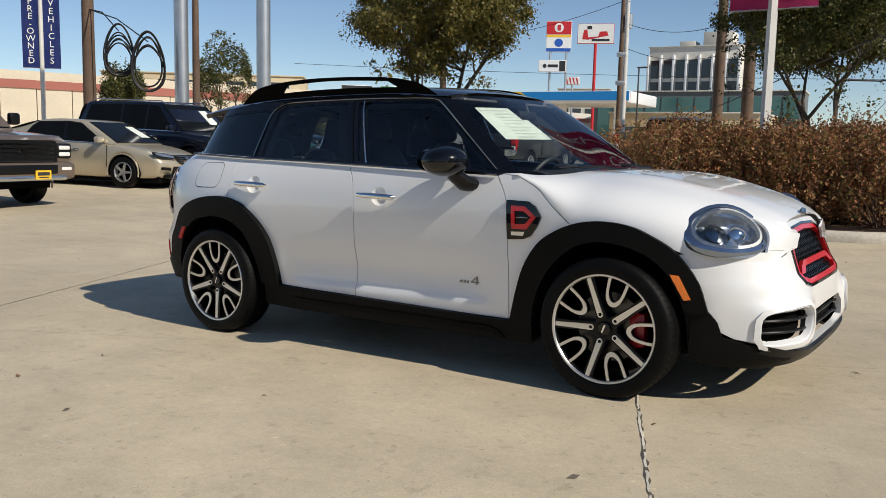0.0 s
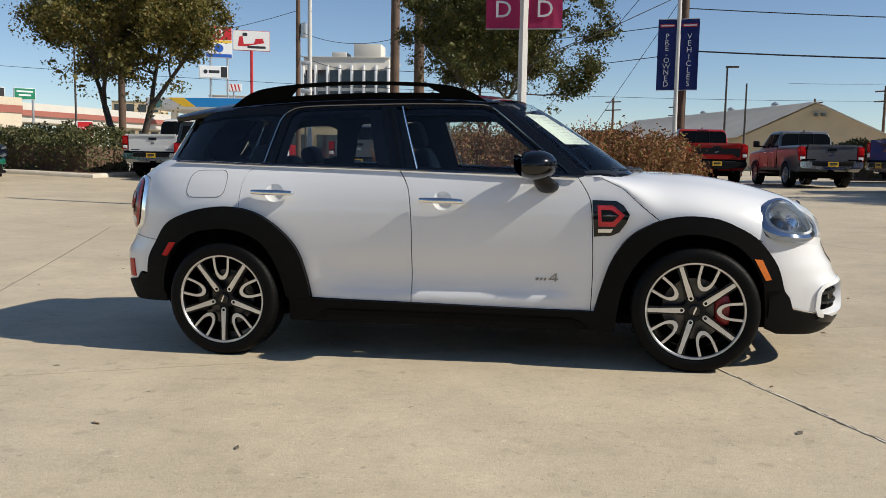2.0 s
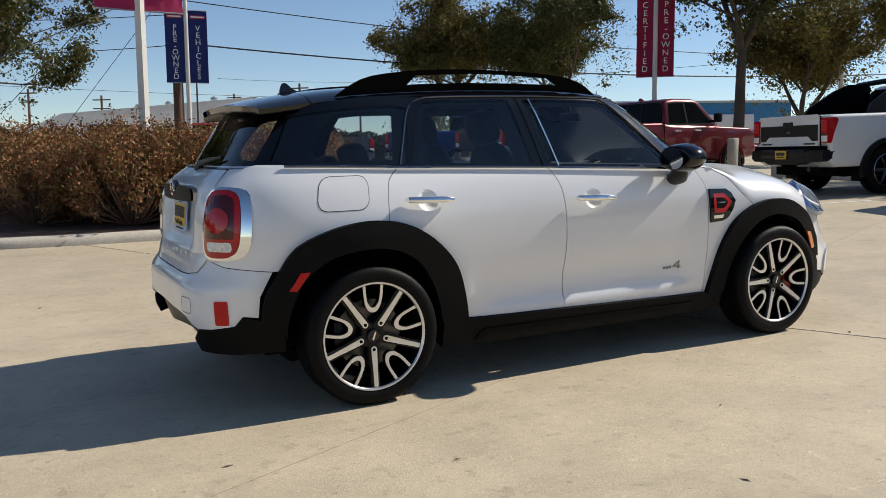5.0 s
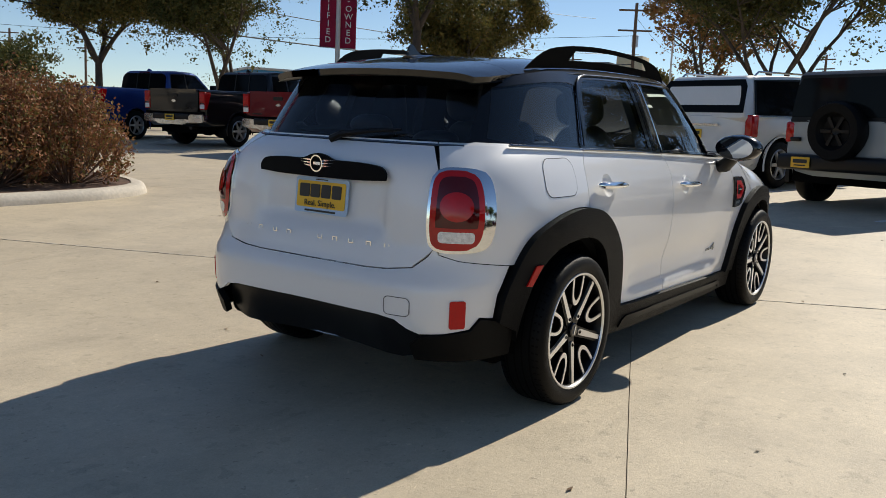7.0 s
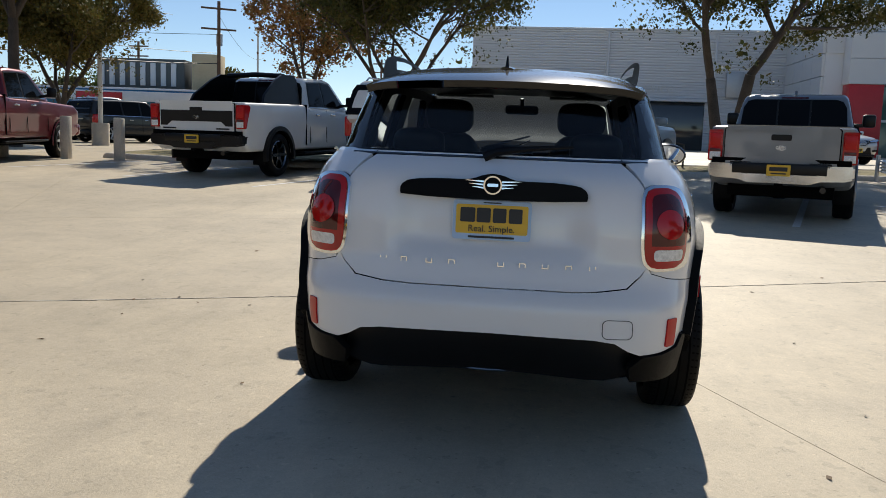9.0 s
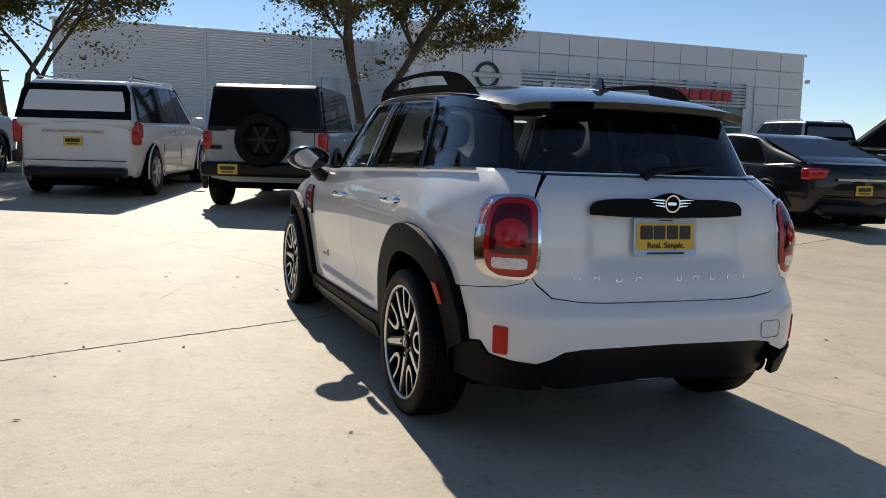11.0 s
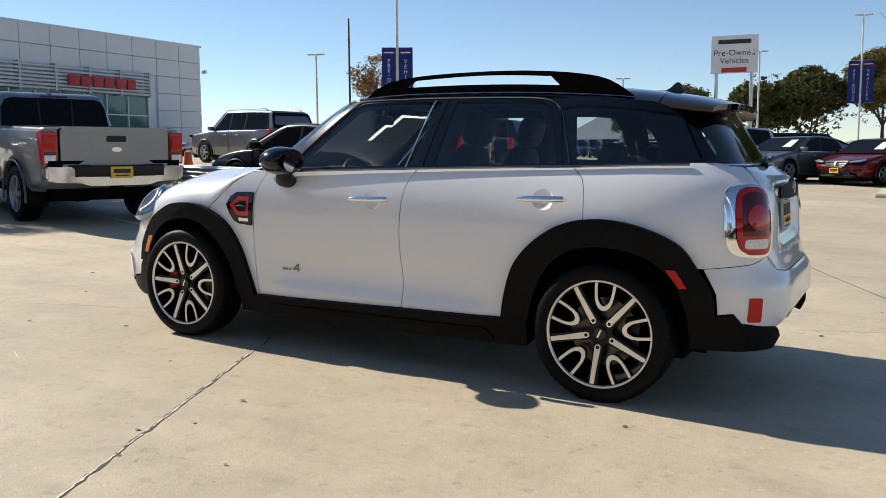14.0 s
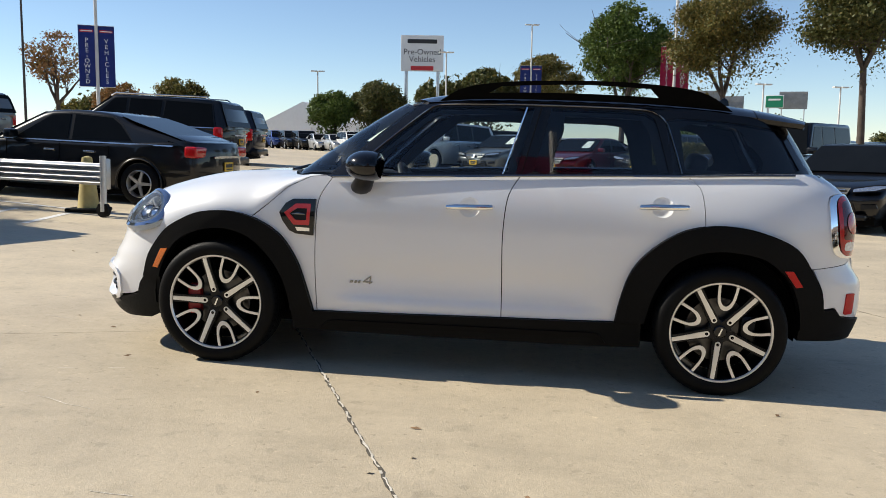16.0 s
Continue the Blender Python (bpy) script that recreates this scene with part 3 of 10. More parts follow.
        both("sill_trim", patch([V((-0.763, 0.229)), V((-0.735, 0.268)), V((-0.70, 0.284)), V((0.0, 0.276)), V((0.68, 0.266)), V((0.73, 0.25)), V((0.773, 0.210)), V((0.73, 0.212)), V((0.70, 0.235)), V((0.0, 0.248)), V((-0.68, 0.256)), V((-0.72, 0.229))], proud(0.030), 0.04, depth=0.008), RAIL_BLACK, car, "black sill strip")
    # dark corner cladding of the rear bumper
    corner = [V((-1.835, 0.455)), V((-1.90, 0.468)), V((-1.935, 0.425)), V((-2.02, 0.41)), V((-2.10, 0.405)), V((-2.14, 0.36)), V((-2.12, 0.30)), V((-1.95, 0.295)), V((-1.752, 0.298)), V((-1.745, 0.42)), V((-1.76, 0.455))]
    both("bumper_corner_cladding", patch(corner, proud(0.012), 0.03, depth=0.03), CLADDING, car, "black plastic lower bumper corner")
    fcorner = [V((1.705, 0.44)), V((1.80, 0.445)), V((1.835, 0.40)), V((1.86, 0.33)), V((1.95, 0.305)), V((2.10, 0.275)), V((2.28, 0.235)), V((2.30, 0.20)), V((2.0, 0.185)), V((1.80, 0.20)), V((1.735, 0.23)), V((1.715, 0.38))]
    both("front_corner_cladding", patch(fcorner, proud(0.017), 0.03, depth=0.03), CLADDING, car, "black plastic lower bumper corner")
    # rear bumper and tailgate
    mid = -1.25 - 0.9 * math.pi / 2
    def wrap(pts):
        """Closes a half outline with its mirror image about the car's middle."""
        half = [V(p) for p in pts]
        return half + [V((2 * mid - p.x, p.y)) for p in reversed(half) if abs(p.x - mid) > 1e-4]
    bumper = wrap([(mid, 0.472), (-2.27, 0.468), (-2.20, 0.458), (-2.155, 0.428), (-2.11, 0.41), (-2.03, 0.415), (-1.935, 0.43), (-1.90, 0.474), (-1.842, 0.465), (-1.83, 0.56), (-1.78, 0.6705), (-1.98, 0.6955), (-2.05, 0.7165), (-2.066, 0.745), (-2.087, 0.708), (-2.143, 0.661), (-2.25, 0.645), (-2.35, 0.640), (mid, 0.639)])
    refl = rounded(-2.010, -1.955, 0.437, 0.547, 0.008)
    part("rear_bumper", patch(bumper, body, 0.03, depth=0.02, gap=0.0008), WHITE, car)
    gate_pts = [(mid, 0.641), (-2.35, 0.642), (-2.25, 0.647), (-2.145, 0.663), (-2.09, 0.710), (gate_q - 0.003, 0.752), (gate_q, 1.02), (gate_q - 0.02, 1.13), (mid, 1.13)]
    gate = [V(p) for p in gate_pts] + [V((2 * mid - p[0], p[1])) for p in reversed(gate_pts) if abs(p[0] - mid) > 1e-4]
    def gate_skin(q, z):
        p = body(q, z)
        k = 1 / (1 + math.exp((abs(p.y) - 0.355) / 0.018)) / (1 + math.exp((0.775 - z) / 0.012)) / (1 + math.exp((z - 1.02) / 0.012))
        p.x += 0.042 * k - 0.010 * math.exp(-((z - 0.70) / 0.03) ** 2)
        return p
    part("tailgate", patch(gate, gate_skin, 0.025, depth=0.015, gap=0.0015), WHITE, car)
    part("bumper_ledge", patch(wrap([(mid, 0.56), (-2.0, 0.56), (-1.95, 0.70), (mid, 0.70)]), lambda q, z: body(q, z) * 0.985 + V((0, 0, 0.0)), 0.08), DEEP_BLACK, car)
    for s in (1, -1):
        bm = patch(refl, body, 0.02, depth=0.006, lift=0.006)
        part("rear_reflector", bm if s == 1 else mirrored(bm), RED_REFLECTOR, car, "red rectangular reflector")
    tow = rounded(mid - 0.47 - 0.05, mid - 0.47 + 0.05, 0.475, 0.55, 0.02)
    tow2 = [V((2 * mid - p.x, p.y)) for p in tow]
    part("towing_eye_cover", patch(tow2, body, 0.03, holes=[inset(tow2, 0.003)], lift=0.002), TRIM_GREY, car)
    # diffuser and exhausts
    diff = wrap([(mid, 0.285), (-2.20, 0.285), (-2.12, 0.31), (-2.12, 0.36), (-2.15, 0.43), (-2.20, 0.460), (-2.27, 0.471), (mid, 0.475)])
    part("rear_diffuser", patch(diff, lambda q, z: body(q, z) - V((-0.05 - 0.05 * max(0, math.cos((body(q, z).y) * 4)), 0, 0)), 0.04, depth=0.05), SATIN_BLACK, car, "black rear diffuser insert")
    part("diffuser_edge", tube([(-1.965, -0.33, 0.290), (-1.985, 0, 0.286), (-1.965, 0.33, 0.290)], 0.006), DARK_CHROME, car)
    for s in (1, -1):
        part("exhaust_pipe", lathe([(0.032, 0.0), (0.042, 0.0), (0.043, -0.01), (0.042, 0.16), (0.032, 0.16)], 28, "X", (-2.012, s * 0.53, 0.345), True), EXHAUST, car, "round dark exhaust tip")
        part("exhaust_bore", lathe([(0.001, 0.03), (0.036, 0.03)], 20, "X", (-2.012, s * 0.53, 0.345)), DEEP_BLACK, car)
    # tail lamps
    lens = [V((p.x - 0.034 * max(0.0, min(1.0, (p.x + 1.96) / 0.05)), p.y)) for p in inset(lamp_q, 0.011)]
    for s in (1, -1):
        def lamp_part(name, bm, m, label=""):
            return part(name, bm if s == 1 else mirrored(bm), m, tail, label)
        tail = new("tail_lamp")
        tail.parent = car
        tagged(tail, "red tail lamp in a chrome ring")
        dome = lambda q, z: proud(0.010 + 0.022 * max(0, 1 - ((q + 1.985) / 0.11) ** 2) * max(0, 1 - ((z - 0.895) / 0.17) ** 2))(q, z)
        lamp_part("chrome_ring", patch(lamp_q, proud(0.012), 0.02, holes=[lens], depth=0.02), CHROME)
        rev = rounded(-2.052, -1.932, 0.768, 0.812, 0.014)
        ring_o = [V((-1.992 + 0.054 * math.cos(a * math.pi / 12), 0.908 + 0.056 * math.sin(a * math.pi / 12))) for a in range(24)]
        smoked = [V((p.x, max(p.y, 0.826))) for p in inset(lens, 0.022) if p.y > 0.80]
        lamp_part("lens", patch(lens, dome, 0.02, holes=[smoked, rev]), RED_LENS)
        lamp_part("lamp_ring", patch(smoked, dome, 0.015, holes=[ring_o]), RED_DEEP)
        lamp_part("brake_lamp", patch(ring_o, dome, 0.015, lift=0.004), RED_LENS)
        lamp_part("reversing_lamp", patch(rev, dome, 0.02, lift=0.001), CLEAR_LENS, "clear ribbed reversing lamp")
    # handle strip with badge, plate, letters
    strip = curve_through([(-0.36, 0.985), (-0.362, 1.012), (-0.335, 1.038), (-0.24, 1.050), (-0.09, 1.053), (-0.045, 1.068), (0.0, 1.076), (0.045, 1.068), (0.09, 1.053), (0.24, 1.050), (0.335, 1.038), (0.362, 1.012), (0.36, 0.985), (0.2, 0.978), (-0.2, 0.978)], True, 0.02, sharp=(0, 12))
    at_gate = lambda c: (lambda a, b, t: V((-2.026 - 0.012 + abs(a) ** 2 * 0.12 - t + c - (1.02 - b) * 0.10, -a, b)))
    hs = part("handle_strip", plate(strip, 0.012, at_gate(0.0)), RAIL_BLACK, car, "dark handle strip over the plate")
    for sgn in (-1, 1):
        for k in range(3):
            z = 1.046 - k * 0.012
            w = 0.075 - k * 0.014
            loop = [V((sgn * 0.034, z - 0.0035)), V((sgn * (0.034 + w), z + 0.0035)), V((sgn * (0.034 + w - 0.008), z + 0.0045)), V((sgn * 0.034, z + 0.0035))]
            part("badge_wing", plate(loop if sgn > 0 else loop[::-1], 0.005, at_gate(-0.012)), CHROME, hs)
    part("badge_ring", lathe([(0.030, 0), (0.036, 0), (0.036, -0.006), (0.030, -0.006)], 28, "X", (-2.052, 0, 1.033), True), CHROME, hs, "chrome ring badge")
    part("badge_bar", plate(rounded(-0.021, 0.021, 1.027, 1.039, 0.004), 0.005, at_gate(-0.012)), CHROME, hs)
    pl = part("number_plate", plate(rounded(-0.152, 0.152, 0.818, 0.970, 0.012), 0.006, lambda a, b, t: V((-2.020 - t + (b - 0.88) * 0.10, -a, b))), PLATE_BLUE, car, "yellow dealer plate in a pale blue frame")
    on_plate = lambda a, b, t: V((-2.027 - t + (b - 0.88) * 0.10, -a, b))
    part("plate_face", plate(rounded(-0.140, 0.140, 0.842, 0.954, 0.008), 0.002, on_plate), PLATE_YELLOW, pl)
    for k, w in enumerate((0.052, 0.048, 0.046, 0.046)):
        x = -0.094 + k * 0.062
        part("plate_bar", plate(rounded(x - w / 2 - 0.003, x + w / 2 + 0.003, 0.886, 0.942, 0.006), 0.003, lambda a, b, t: on_plate(a, b, t + 0.002)), INK, pl)
    turn = Matrix(((0, 0, -1, 0), (-1, 0, 0, 0), (0, 1, 0, 0), (0, 0, 0, 1)))
    writing("Real. Simple.", 0.036, Matrix.Translation((-2.034, 0, 0.861)) @ turn, INK, pl, "plate_lettering", 0.001)
    part("plate_bar", plate(rounded(-0.09, 0.09, 0.825, 0.833, 0.003), 0.002, on_plate), INK, pl)
    part("plate_bar", plate(rounded(-0.035, 0.035, 0.960, 0.964, 0.0015), 0.002, on_plate), INK, pl)
    for k, y in enumerate((0.418, 0.335, 0.235, 0.145, -0.045, -0.128, -0.215, -0.305, -0.395)):
        w = 0.013
        bits = [rounded(-w, -w + 0.0035, 0.723, 0.740, 0.001), rounded(w - 0.0035, w, 0.723, 0.740, 0.001), rounded(-w, w, 0.737, 0.7405, 0.001) if k % 2 else rounded(-w, w, 0.7225, 0.726, 0.001)]
        part("chrome_letter_shape", join(*[plate(b, 0.004, lambda a, b, t: V((-2.072 - t + abs(a - y) ** 2 * 0.12, -(a - y), b))) for b in bits]), CHROME, car, smooth=0)
    # bonnet
    head = lambda r, w, h: [V((r[0] + w * math.cos(a * math.pi / 16), r[1] + h * math.sin(a * math.pi / 16))) for a in range(32)]
    bonnet = [V((0.75, -89.5)), V((0.84, -89.5))] + [V((x, -89.8)) for x in (0.96, 1.05, 1.15, 1.35, 1.6, 1.74, 1.85, 1.95, 2.02)] + [V((2.048 - 0.042 / (1 + math.exp((abs(a) - 38) / 2.0)), a)) for a in range(-78, 79, 4)] + [V((x, 89.8)) for x in (2.02, 1.95, 1.85, 1.74, 1.6, 1.35, 1.15, 1.05, 0.96)] + [V((0.84, 89.5)), V((0.75, 89.5))] + [V((0.95, 50)), V((1.02, 25)), V((1.04, 0)), V((1.02, -25)), V((0.95, -50))]
    sc = 60.0
    LAMP_X, LAMP_A = 1.840, 62.5
    lamp_holes = []
    for s in (-1, 1):
        c = clam(LAMP_X, s * LAMP_A)
        n = (clam(LAMP_X + 0.01, s * LAMP_A) - c).cross(clam(LAMP_X, s * LAMP_A + 1) - c).normalized()
        n = ((n if n.x > 0 else -n) + V((0.1, 0, 0))).normalized()
        u = V((0, 0, 1)).cross(n).normalized()
        w = n.cross(u)
        hole = []
        for k in range(32):
            e = c + u * 0.190 * math.cos(k * math.pi / 16) + w * 0.130 * math.sin(k * math.pi / 16)
            hole.append(V((e.x * sc, math.copysign(math.degrees(math.asin(min(0.992, (abs(e.y) / lerp(WIDE, e.x)) ** 1.35))), s))))
        lamp_holes.append(hole)
    bon = patch([V((p.x * sc, p.y)) for p in bonnet], lambda a, b: clam(a / sc, b), 3.0, holes=lamp_holes, depth=0.012)
    part("bonnet", bon, WHITE, car)
    # headlamps
    for s in (-1, 1):
        c = clam(LAMP_X, s * LAMP_A)
        n = (clam(LAMP_X + 0.01, s * LAMP_A) - c).cross(clam(LAMP_X, s * LAMP_A + 1) - c).normalized()
        if n.x < 0:
            n = -n
        n = (n + V((0.1, 0, 0))).normalized()
        u = V((0, 0, 1)).cross(n).normalized()
        w = n.cross(u)
        c = c + n * 0.007
        lampp = new("headlamp")
        lampp.parent = car
        tagged(lampp, "oval clear headlamp in a bluish chrome surround")
        def disc(profile, name, m, lab=""):
            bm = bmesh.new()
            rings = []
            for rx, ry, d in profile:
                ring = []
                for k in range(40):
                    a, b = rx * math.cos(math.pi * k / 20), ry * math.sin(math.pi * k / 20)
                    dd = d - 1.45 * a * a - 0.85 * b * b
                    ring.append(bm.verts.new(c + u * a * 0.95 + w * b * 0.96 + n * dd))
                rings.append(ring)
            for r1, r2 in zip(rings, rings[1:]):
                for k in range(40):
                    bm.faces.new((r1[k], r1[(k + 1) % 40], r2[(k + 1) % 40], r2[k]))
            bmesh.ops.recalc_face_normals(bm, faces=bm.faces)
            return part(name, bm, m, lampp, lab)
        disc([(0.214, 0.150, -0.018), (0.214, 0.150, 0.004), (0.206, 0.143, 0.013), (0.180, 0.124, 0.012), (0.178, 0.122, -0.02)], "surround", BLUE_LENS)
        disc([(0.177, 0.121, -0.02), (0.175, 0.119, 0.006), (0.161, 0.106, 0.008), (0.156, 0.102, -0.02)], "light_ring", CLEAR_LENS)
        disc([(0.158, 0.104, -0.012), (0.146, 0.090, -0.055), (0.115, 0.07, -0.08), (0.002, 0.002, -0.085)], "reflector_bowl", LAMP_BOWL)
        for dx, rr in ((-0.055, 0.046), (0.055, 0.040)):
            cc = c + u * dx
            bm = lathe([(0.002, 0.018), (rr * 0.6, 0.014), (rr, 0.0), (rr + 0.006, 0.0), (rr + 0.006, -0.04)], 24, "X")
            rot = n.to_track_quat("X", "Z").to_matrix().to_4x4()
            bm.transform(Matrix.Translation(cc - n * 0.045) @ rot)
            part("projector", bm, CHROME if dx > 0 else DARK_CHROME, lampp)
        disc([(0.174, 0.118, 0.012), (0.11, 0.073, 0.022), (0.05, 0.033, 0.026), (0.001, 0.001, 0.027)], "cover_glass", GLASS_LAMP)
    # nose: bumper, grille, intakes
    fmid = 1.25 + 0.9 * math.pi / 2
    def fwrap(pts):
        half = [V(p) for p in pts]
        return half + [V((2 * fmid - p.x, p.y)) for p in reversed(half) if abs(p.x - fmid) > 1e-4]
    grille_o = fwrap([(fmid, 0.540), (2.36, 0.542), (2.30, 0.558), (2.268, 0.595), (2.275, 0.690), (2.310, 0.752), (2.40, 0.785), (fmid, 0.795)])
    fb = fwrap([(fmid, 0.262), (2.35, 0.262), (2.14, 0.272), (2.02, 0.30), (1.90, 0.325), (1.835, 0.36), (1.79, 0.44), (1.775, 0.47), (1.745, 0.56), (1.63, 0.690), (1.70, 0.702), (1.85, 0.684), (2.0, 0.676), (2.12, 0.676), (2.2, 0.690), (2.245, 0.712), (2.262, 0.785), (2.33, 0.818), (2.43, 0.832), (fmid, 0.836)])
    fog = curve_through([(2.00, 0.312), (1.985, 0.37), (2.00, 0.435), (2.11, 0.456), (2.235, 0.460), (2.268, 0.425), (2.262, 0.37), (2.215, 0.322), (2.11, 0.309)], True, 0.02)
    fog2 = [V((2 * fmid - p.x, p.y)) for p in fog]
    low = fwrap([(fmid, 0.275), (2.36, 0.275), (2.325, 0.30), (2.335, 0.38), (2.37, 0.42), (fmid, 0.425)])
    def nose(q, z):
        p = body(q, z)
        d = abs(q - fmid)
        k = math.exp(-((d - 0.53) / 0.20) ** 6) * math.exp(-((z - 0.38) / 0.11) ** 6)
        return p + V((0.030 * k, 0, 0)) + V((0, math.copysign(0.010 * k, p.y), 0))
    for lp in (fog, fog2):
        part("intake_surround", patch(inset(lp, -0.024), nose, 0.02, holes=[inset(lp, -0.004)], depth=0.02, lift=0.010), WHITE, car)
    part("front_bumper", patch(fb, nose, 0.03, holes=[grille_o, fog, fog2, low], depth=0.03, gap=0.002), WHITE, car)
    back = lambda d: (lambda q, z: nose(q, z) - V((d, 0, 0)))
    part("grille_backing", patch(grille_o, back(0.05), 0.06), DEEP_BLACK, car)
    gi = inset(grille_o, 0.022)
    part("grille_frame", patch(inset(grille_o, -0.012), nose, 0.02, holes=[inset(grille_o, 0.0)], depth=0.012, lift=0.006), GLOSS_BLACK, car)
    part("grille_surround", patch(inset(grille_o, 0.001), nose, 0.02, holes=[gi], depth=0.02, lift=0.003), RED_TRIM, car, "red grille surround")
    bar = fwrap([(fmid, 0.618), (2.41, 0.618), (2.36, 0.590), (2.298, 0.588), (2.345, 0.622), (2.40, 0.644), (fmid, 0.644)])
    part("grille_bar", patch(bar, nose, 0.02, depth=0.02, lift=0.004), RED_TRIM, car, "red grille bar")
    for row in range(9):
        for col in range(21):
            q, z = 2.285 + col * 0.038 + (row % 2) * 0.019, 0.545 + row * 0.030
            if inside((q, z), gi) and not inside((q, z), bar):
                lp = [V((q + 0.021 * math.cos(a * math.pi / 3), z + 0.017 * math.sin(a * math.pi / 3))) for a in range(6)]
                part("grille_mesh_cell", patch(lp, back(0.02), 0.05, holes=[[V((q + 0.015 * math.cos(a * math.pi / 3), z + 0.011 * math.sin(a * math.pi / 3))) for a in range(6)]], depth=0.012), SATIN_BLACK, car, smooth=0)
    for lp, nm in ((fog, "side_intake"), (fog2, "side_intake"), (low, "lower_intake")):
        part(nm, patch(lp, back(0.06), 0.06), DEEP_BLACK, car)
        zs = [p.y for p in lp]
        for k in (1, 2):
            z = min(zs) + (max(zs) - min(zs)) * k / 3
            row = [p.x for p in densify(lp, 0.01) if abs(p.y - z) < 0.012]
            pts = [back(0.03)(min(row) + (max(row) - min(row)) * j / 8, z) for j in range(9)]
            part("intake_slat", tube(pts, 0.008), SATIN_BLACK, car)
    lipl = fwrap([(fmid, 0.195), (2.3, 0.198), (2.05, 0.215), (1.96, 0.245), (2.0, 0.30), (2.12, 0.268), (2.3, 0.258), (fmid, 0.256)])
    part("front_lip", patch(lipl, lambda q, z: nose(q, z) + V((0.02, 0, 0)), 0.03, depth=0.04), SATIN_BLACK, car, "black front splitter lip")
    part("bonnet_badge", plate([V((-0.055, 0.0)), V((-0.02, -0.008)), V((0.0, -0.018)), V((0.02, -0.008)), V((0.055, 0.0)), V((0.05, 0.012)), V((0.02, 0.014)), V((0.0, 0.020)), V((-0.02, 0.014)), V((-0.05, 0.012))], 0.006, lambda a, b, t: V((2.005 + t - b * 0.5, a, 0.857 + b * 0.85 + t))), DARK_CHROME, car)
    # black upper body with its windows
    glass_q = curve_through([(-1.068, 1.128), (-1.02, 1.40), (-1.10, 1.415), (-1.45, 1.398), (-1.76, 1.370), (-1.83, 1.165), (-1.70, 1.146)], True, 0.04, sharp=(0, 1, 4, 5))
    rear_glass = [V((-1.045, 1.126)), V((-0.985, 1.35)), V((-0.965, 1.405)), V((-0.915, 1.435)), V((-0.80, 1.441)), V((-0.425, 1.444)), V((-0.345, 1.105))]
    front_glass = [V((-0.255, 1.102)), V((-0.335, 1.442)), V((-0.1, 1.441)), V((0.175, 1.434)), V((0.24, 1.410)), V((0.44, 1.235)), V((0.635, 1.06))]
    shell = [V((-1.93, 1.146)), V((-1.79, 1.402)), V((-1.5, 1.436)), V((-1.25, 1.458)), V((-1.0, 1.468)), V((-0.4, 1.470)), V((0.1, 1.462)), V((0.25, 1.450)), V((0.335, 1.425)), V((0.52, 1.27)), V((0.78, 1.035)), V((0.72, 1.028)), V((0.22, 1.050)), V((-0.28, 1.072)), V((-0.72, 1.090)), V((-1.15, 1.105)), V((-1.43, 1.121)), V((-1.62, 1.134)), V((-1.75, 1.142))]
    both("upper_body", patch(shell, cabin, 0.05, holes=[glass_q, rear_glass, front_glass], depth=0.025), GLOSS_BLACK, car, "gloss black window frames and pillars")
    for nm, lp, m in (("quarter_window", glass_q, GLASS_REAR), ("rear_door_window", rear_glass, GLASS_REAR), ("front_door_window", front_glass, GLASS_DOOR)):
        a, b = both(nm, patch(lp, lambda q, z: cabin(q, z) * 0.996 + V((0, 0, 0.004)), 0.06), m, car)
        a.visible_shadow = b.visible_shadow = True
    # inner pillar trim, with smaller openings than the glass
    trim_q = curve_through([(-1.13, 1.150), (-1.10, 1.36), (-1.16, 1.385), (-1.40, 1.378), (-1.50, 1.33), (-1.58, 1.16)], True, 0.04, sharp=(0, 1))
    trim_r = [V((-1.00, 1.11)), V((-0.94, 1.33)), V((-0.90, 1.395)), V((-0.80, 1.405)), V((-0.50, 1.408)), V((-0.43, 1.09))]
    trim_f = [V((-0.20, 1.08)), V((-0.28, 1.40)), V((-0.1, 1.402)), V((0.14, 1.398)), V((0.20, 1.385)), V((0.43, 1.20)), V((0.585, 1.055))]
    trim_shell = [V((-1.90, 1.09)), V((-1.79, 1.40)), V((-1.4, 1.435)), V((-1.0, 1.455)), V((-0.4, 1.455)), V((0.1, 1.45)), V((0.22, 1.44)), V((0.30, 1.40)), V((0.50, 1.23)), V((0.66, 1.06)), V((0.60, 1.02)), V((-0.3, 1.05))]
    both("pillar_trim", patch(trim_shell, lambda q, z: V((cabin(q, z).x, cabin(q, z).y * 0.955, z)), 0.07, holes=[trim_q, trim_r, trim_f]), PILLAR_TRIM, car, "dark inner pillar lining")
    # chrome edging
    tline = [(-1.11, 1.124), (-1.03, 1.38), (-0.985, 1.428), (-0.92, 1.452), (-0.74, 1.459), (-0.37, 1.461), (-0.09, 1.457), (0.18, 1.447), (0.25, 1.415), (0.45, 1.245), (0.66, 1.06)]
    def edging(line, r, srf=cabin, lift=0.004, step=0.04):
        pts = [srf(p.x, p.y) for p in curve_through(line, False, step)]
        return tube([p + V((0, math.copysign(lift, p.y), 0)) for p in pts], r, 6)
    both("window_edging", edging(tline, 0.005), DARK_CHROME, car)
    both("belt_strip", edging([(x, z + 0.004) for x, z in belt[1:]], 0.007, body, -0.015), DARK_CHROME, car, "dark chrome strip under the windows")
    both("pillar_edging", edging([(-0.295, 1.445), (-0.185, 1.088)], 0.0045), CHROME, car)
    both("pillar_joint", edging([(-0.375, 1.462), (-0.281, 1.083)], 0.002), DEEP_BLACK, car)
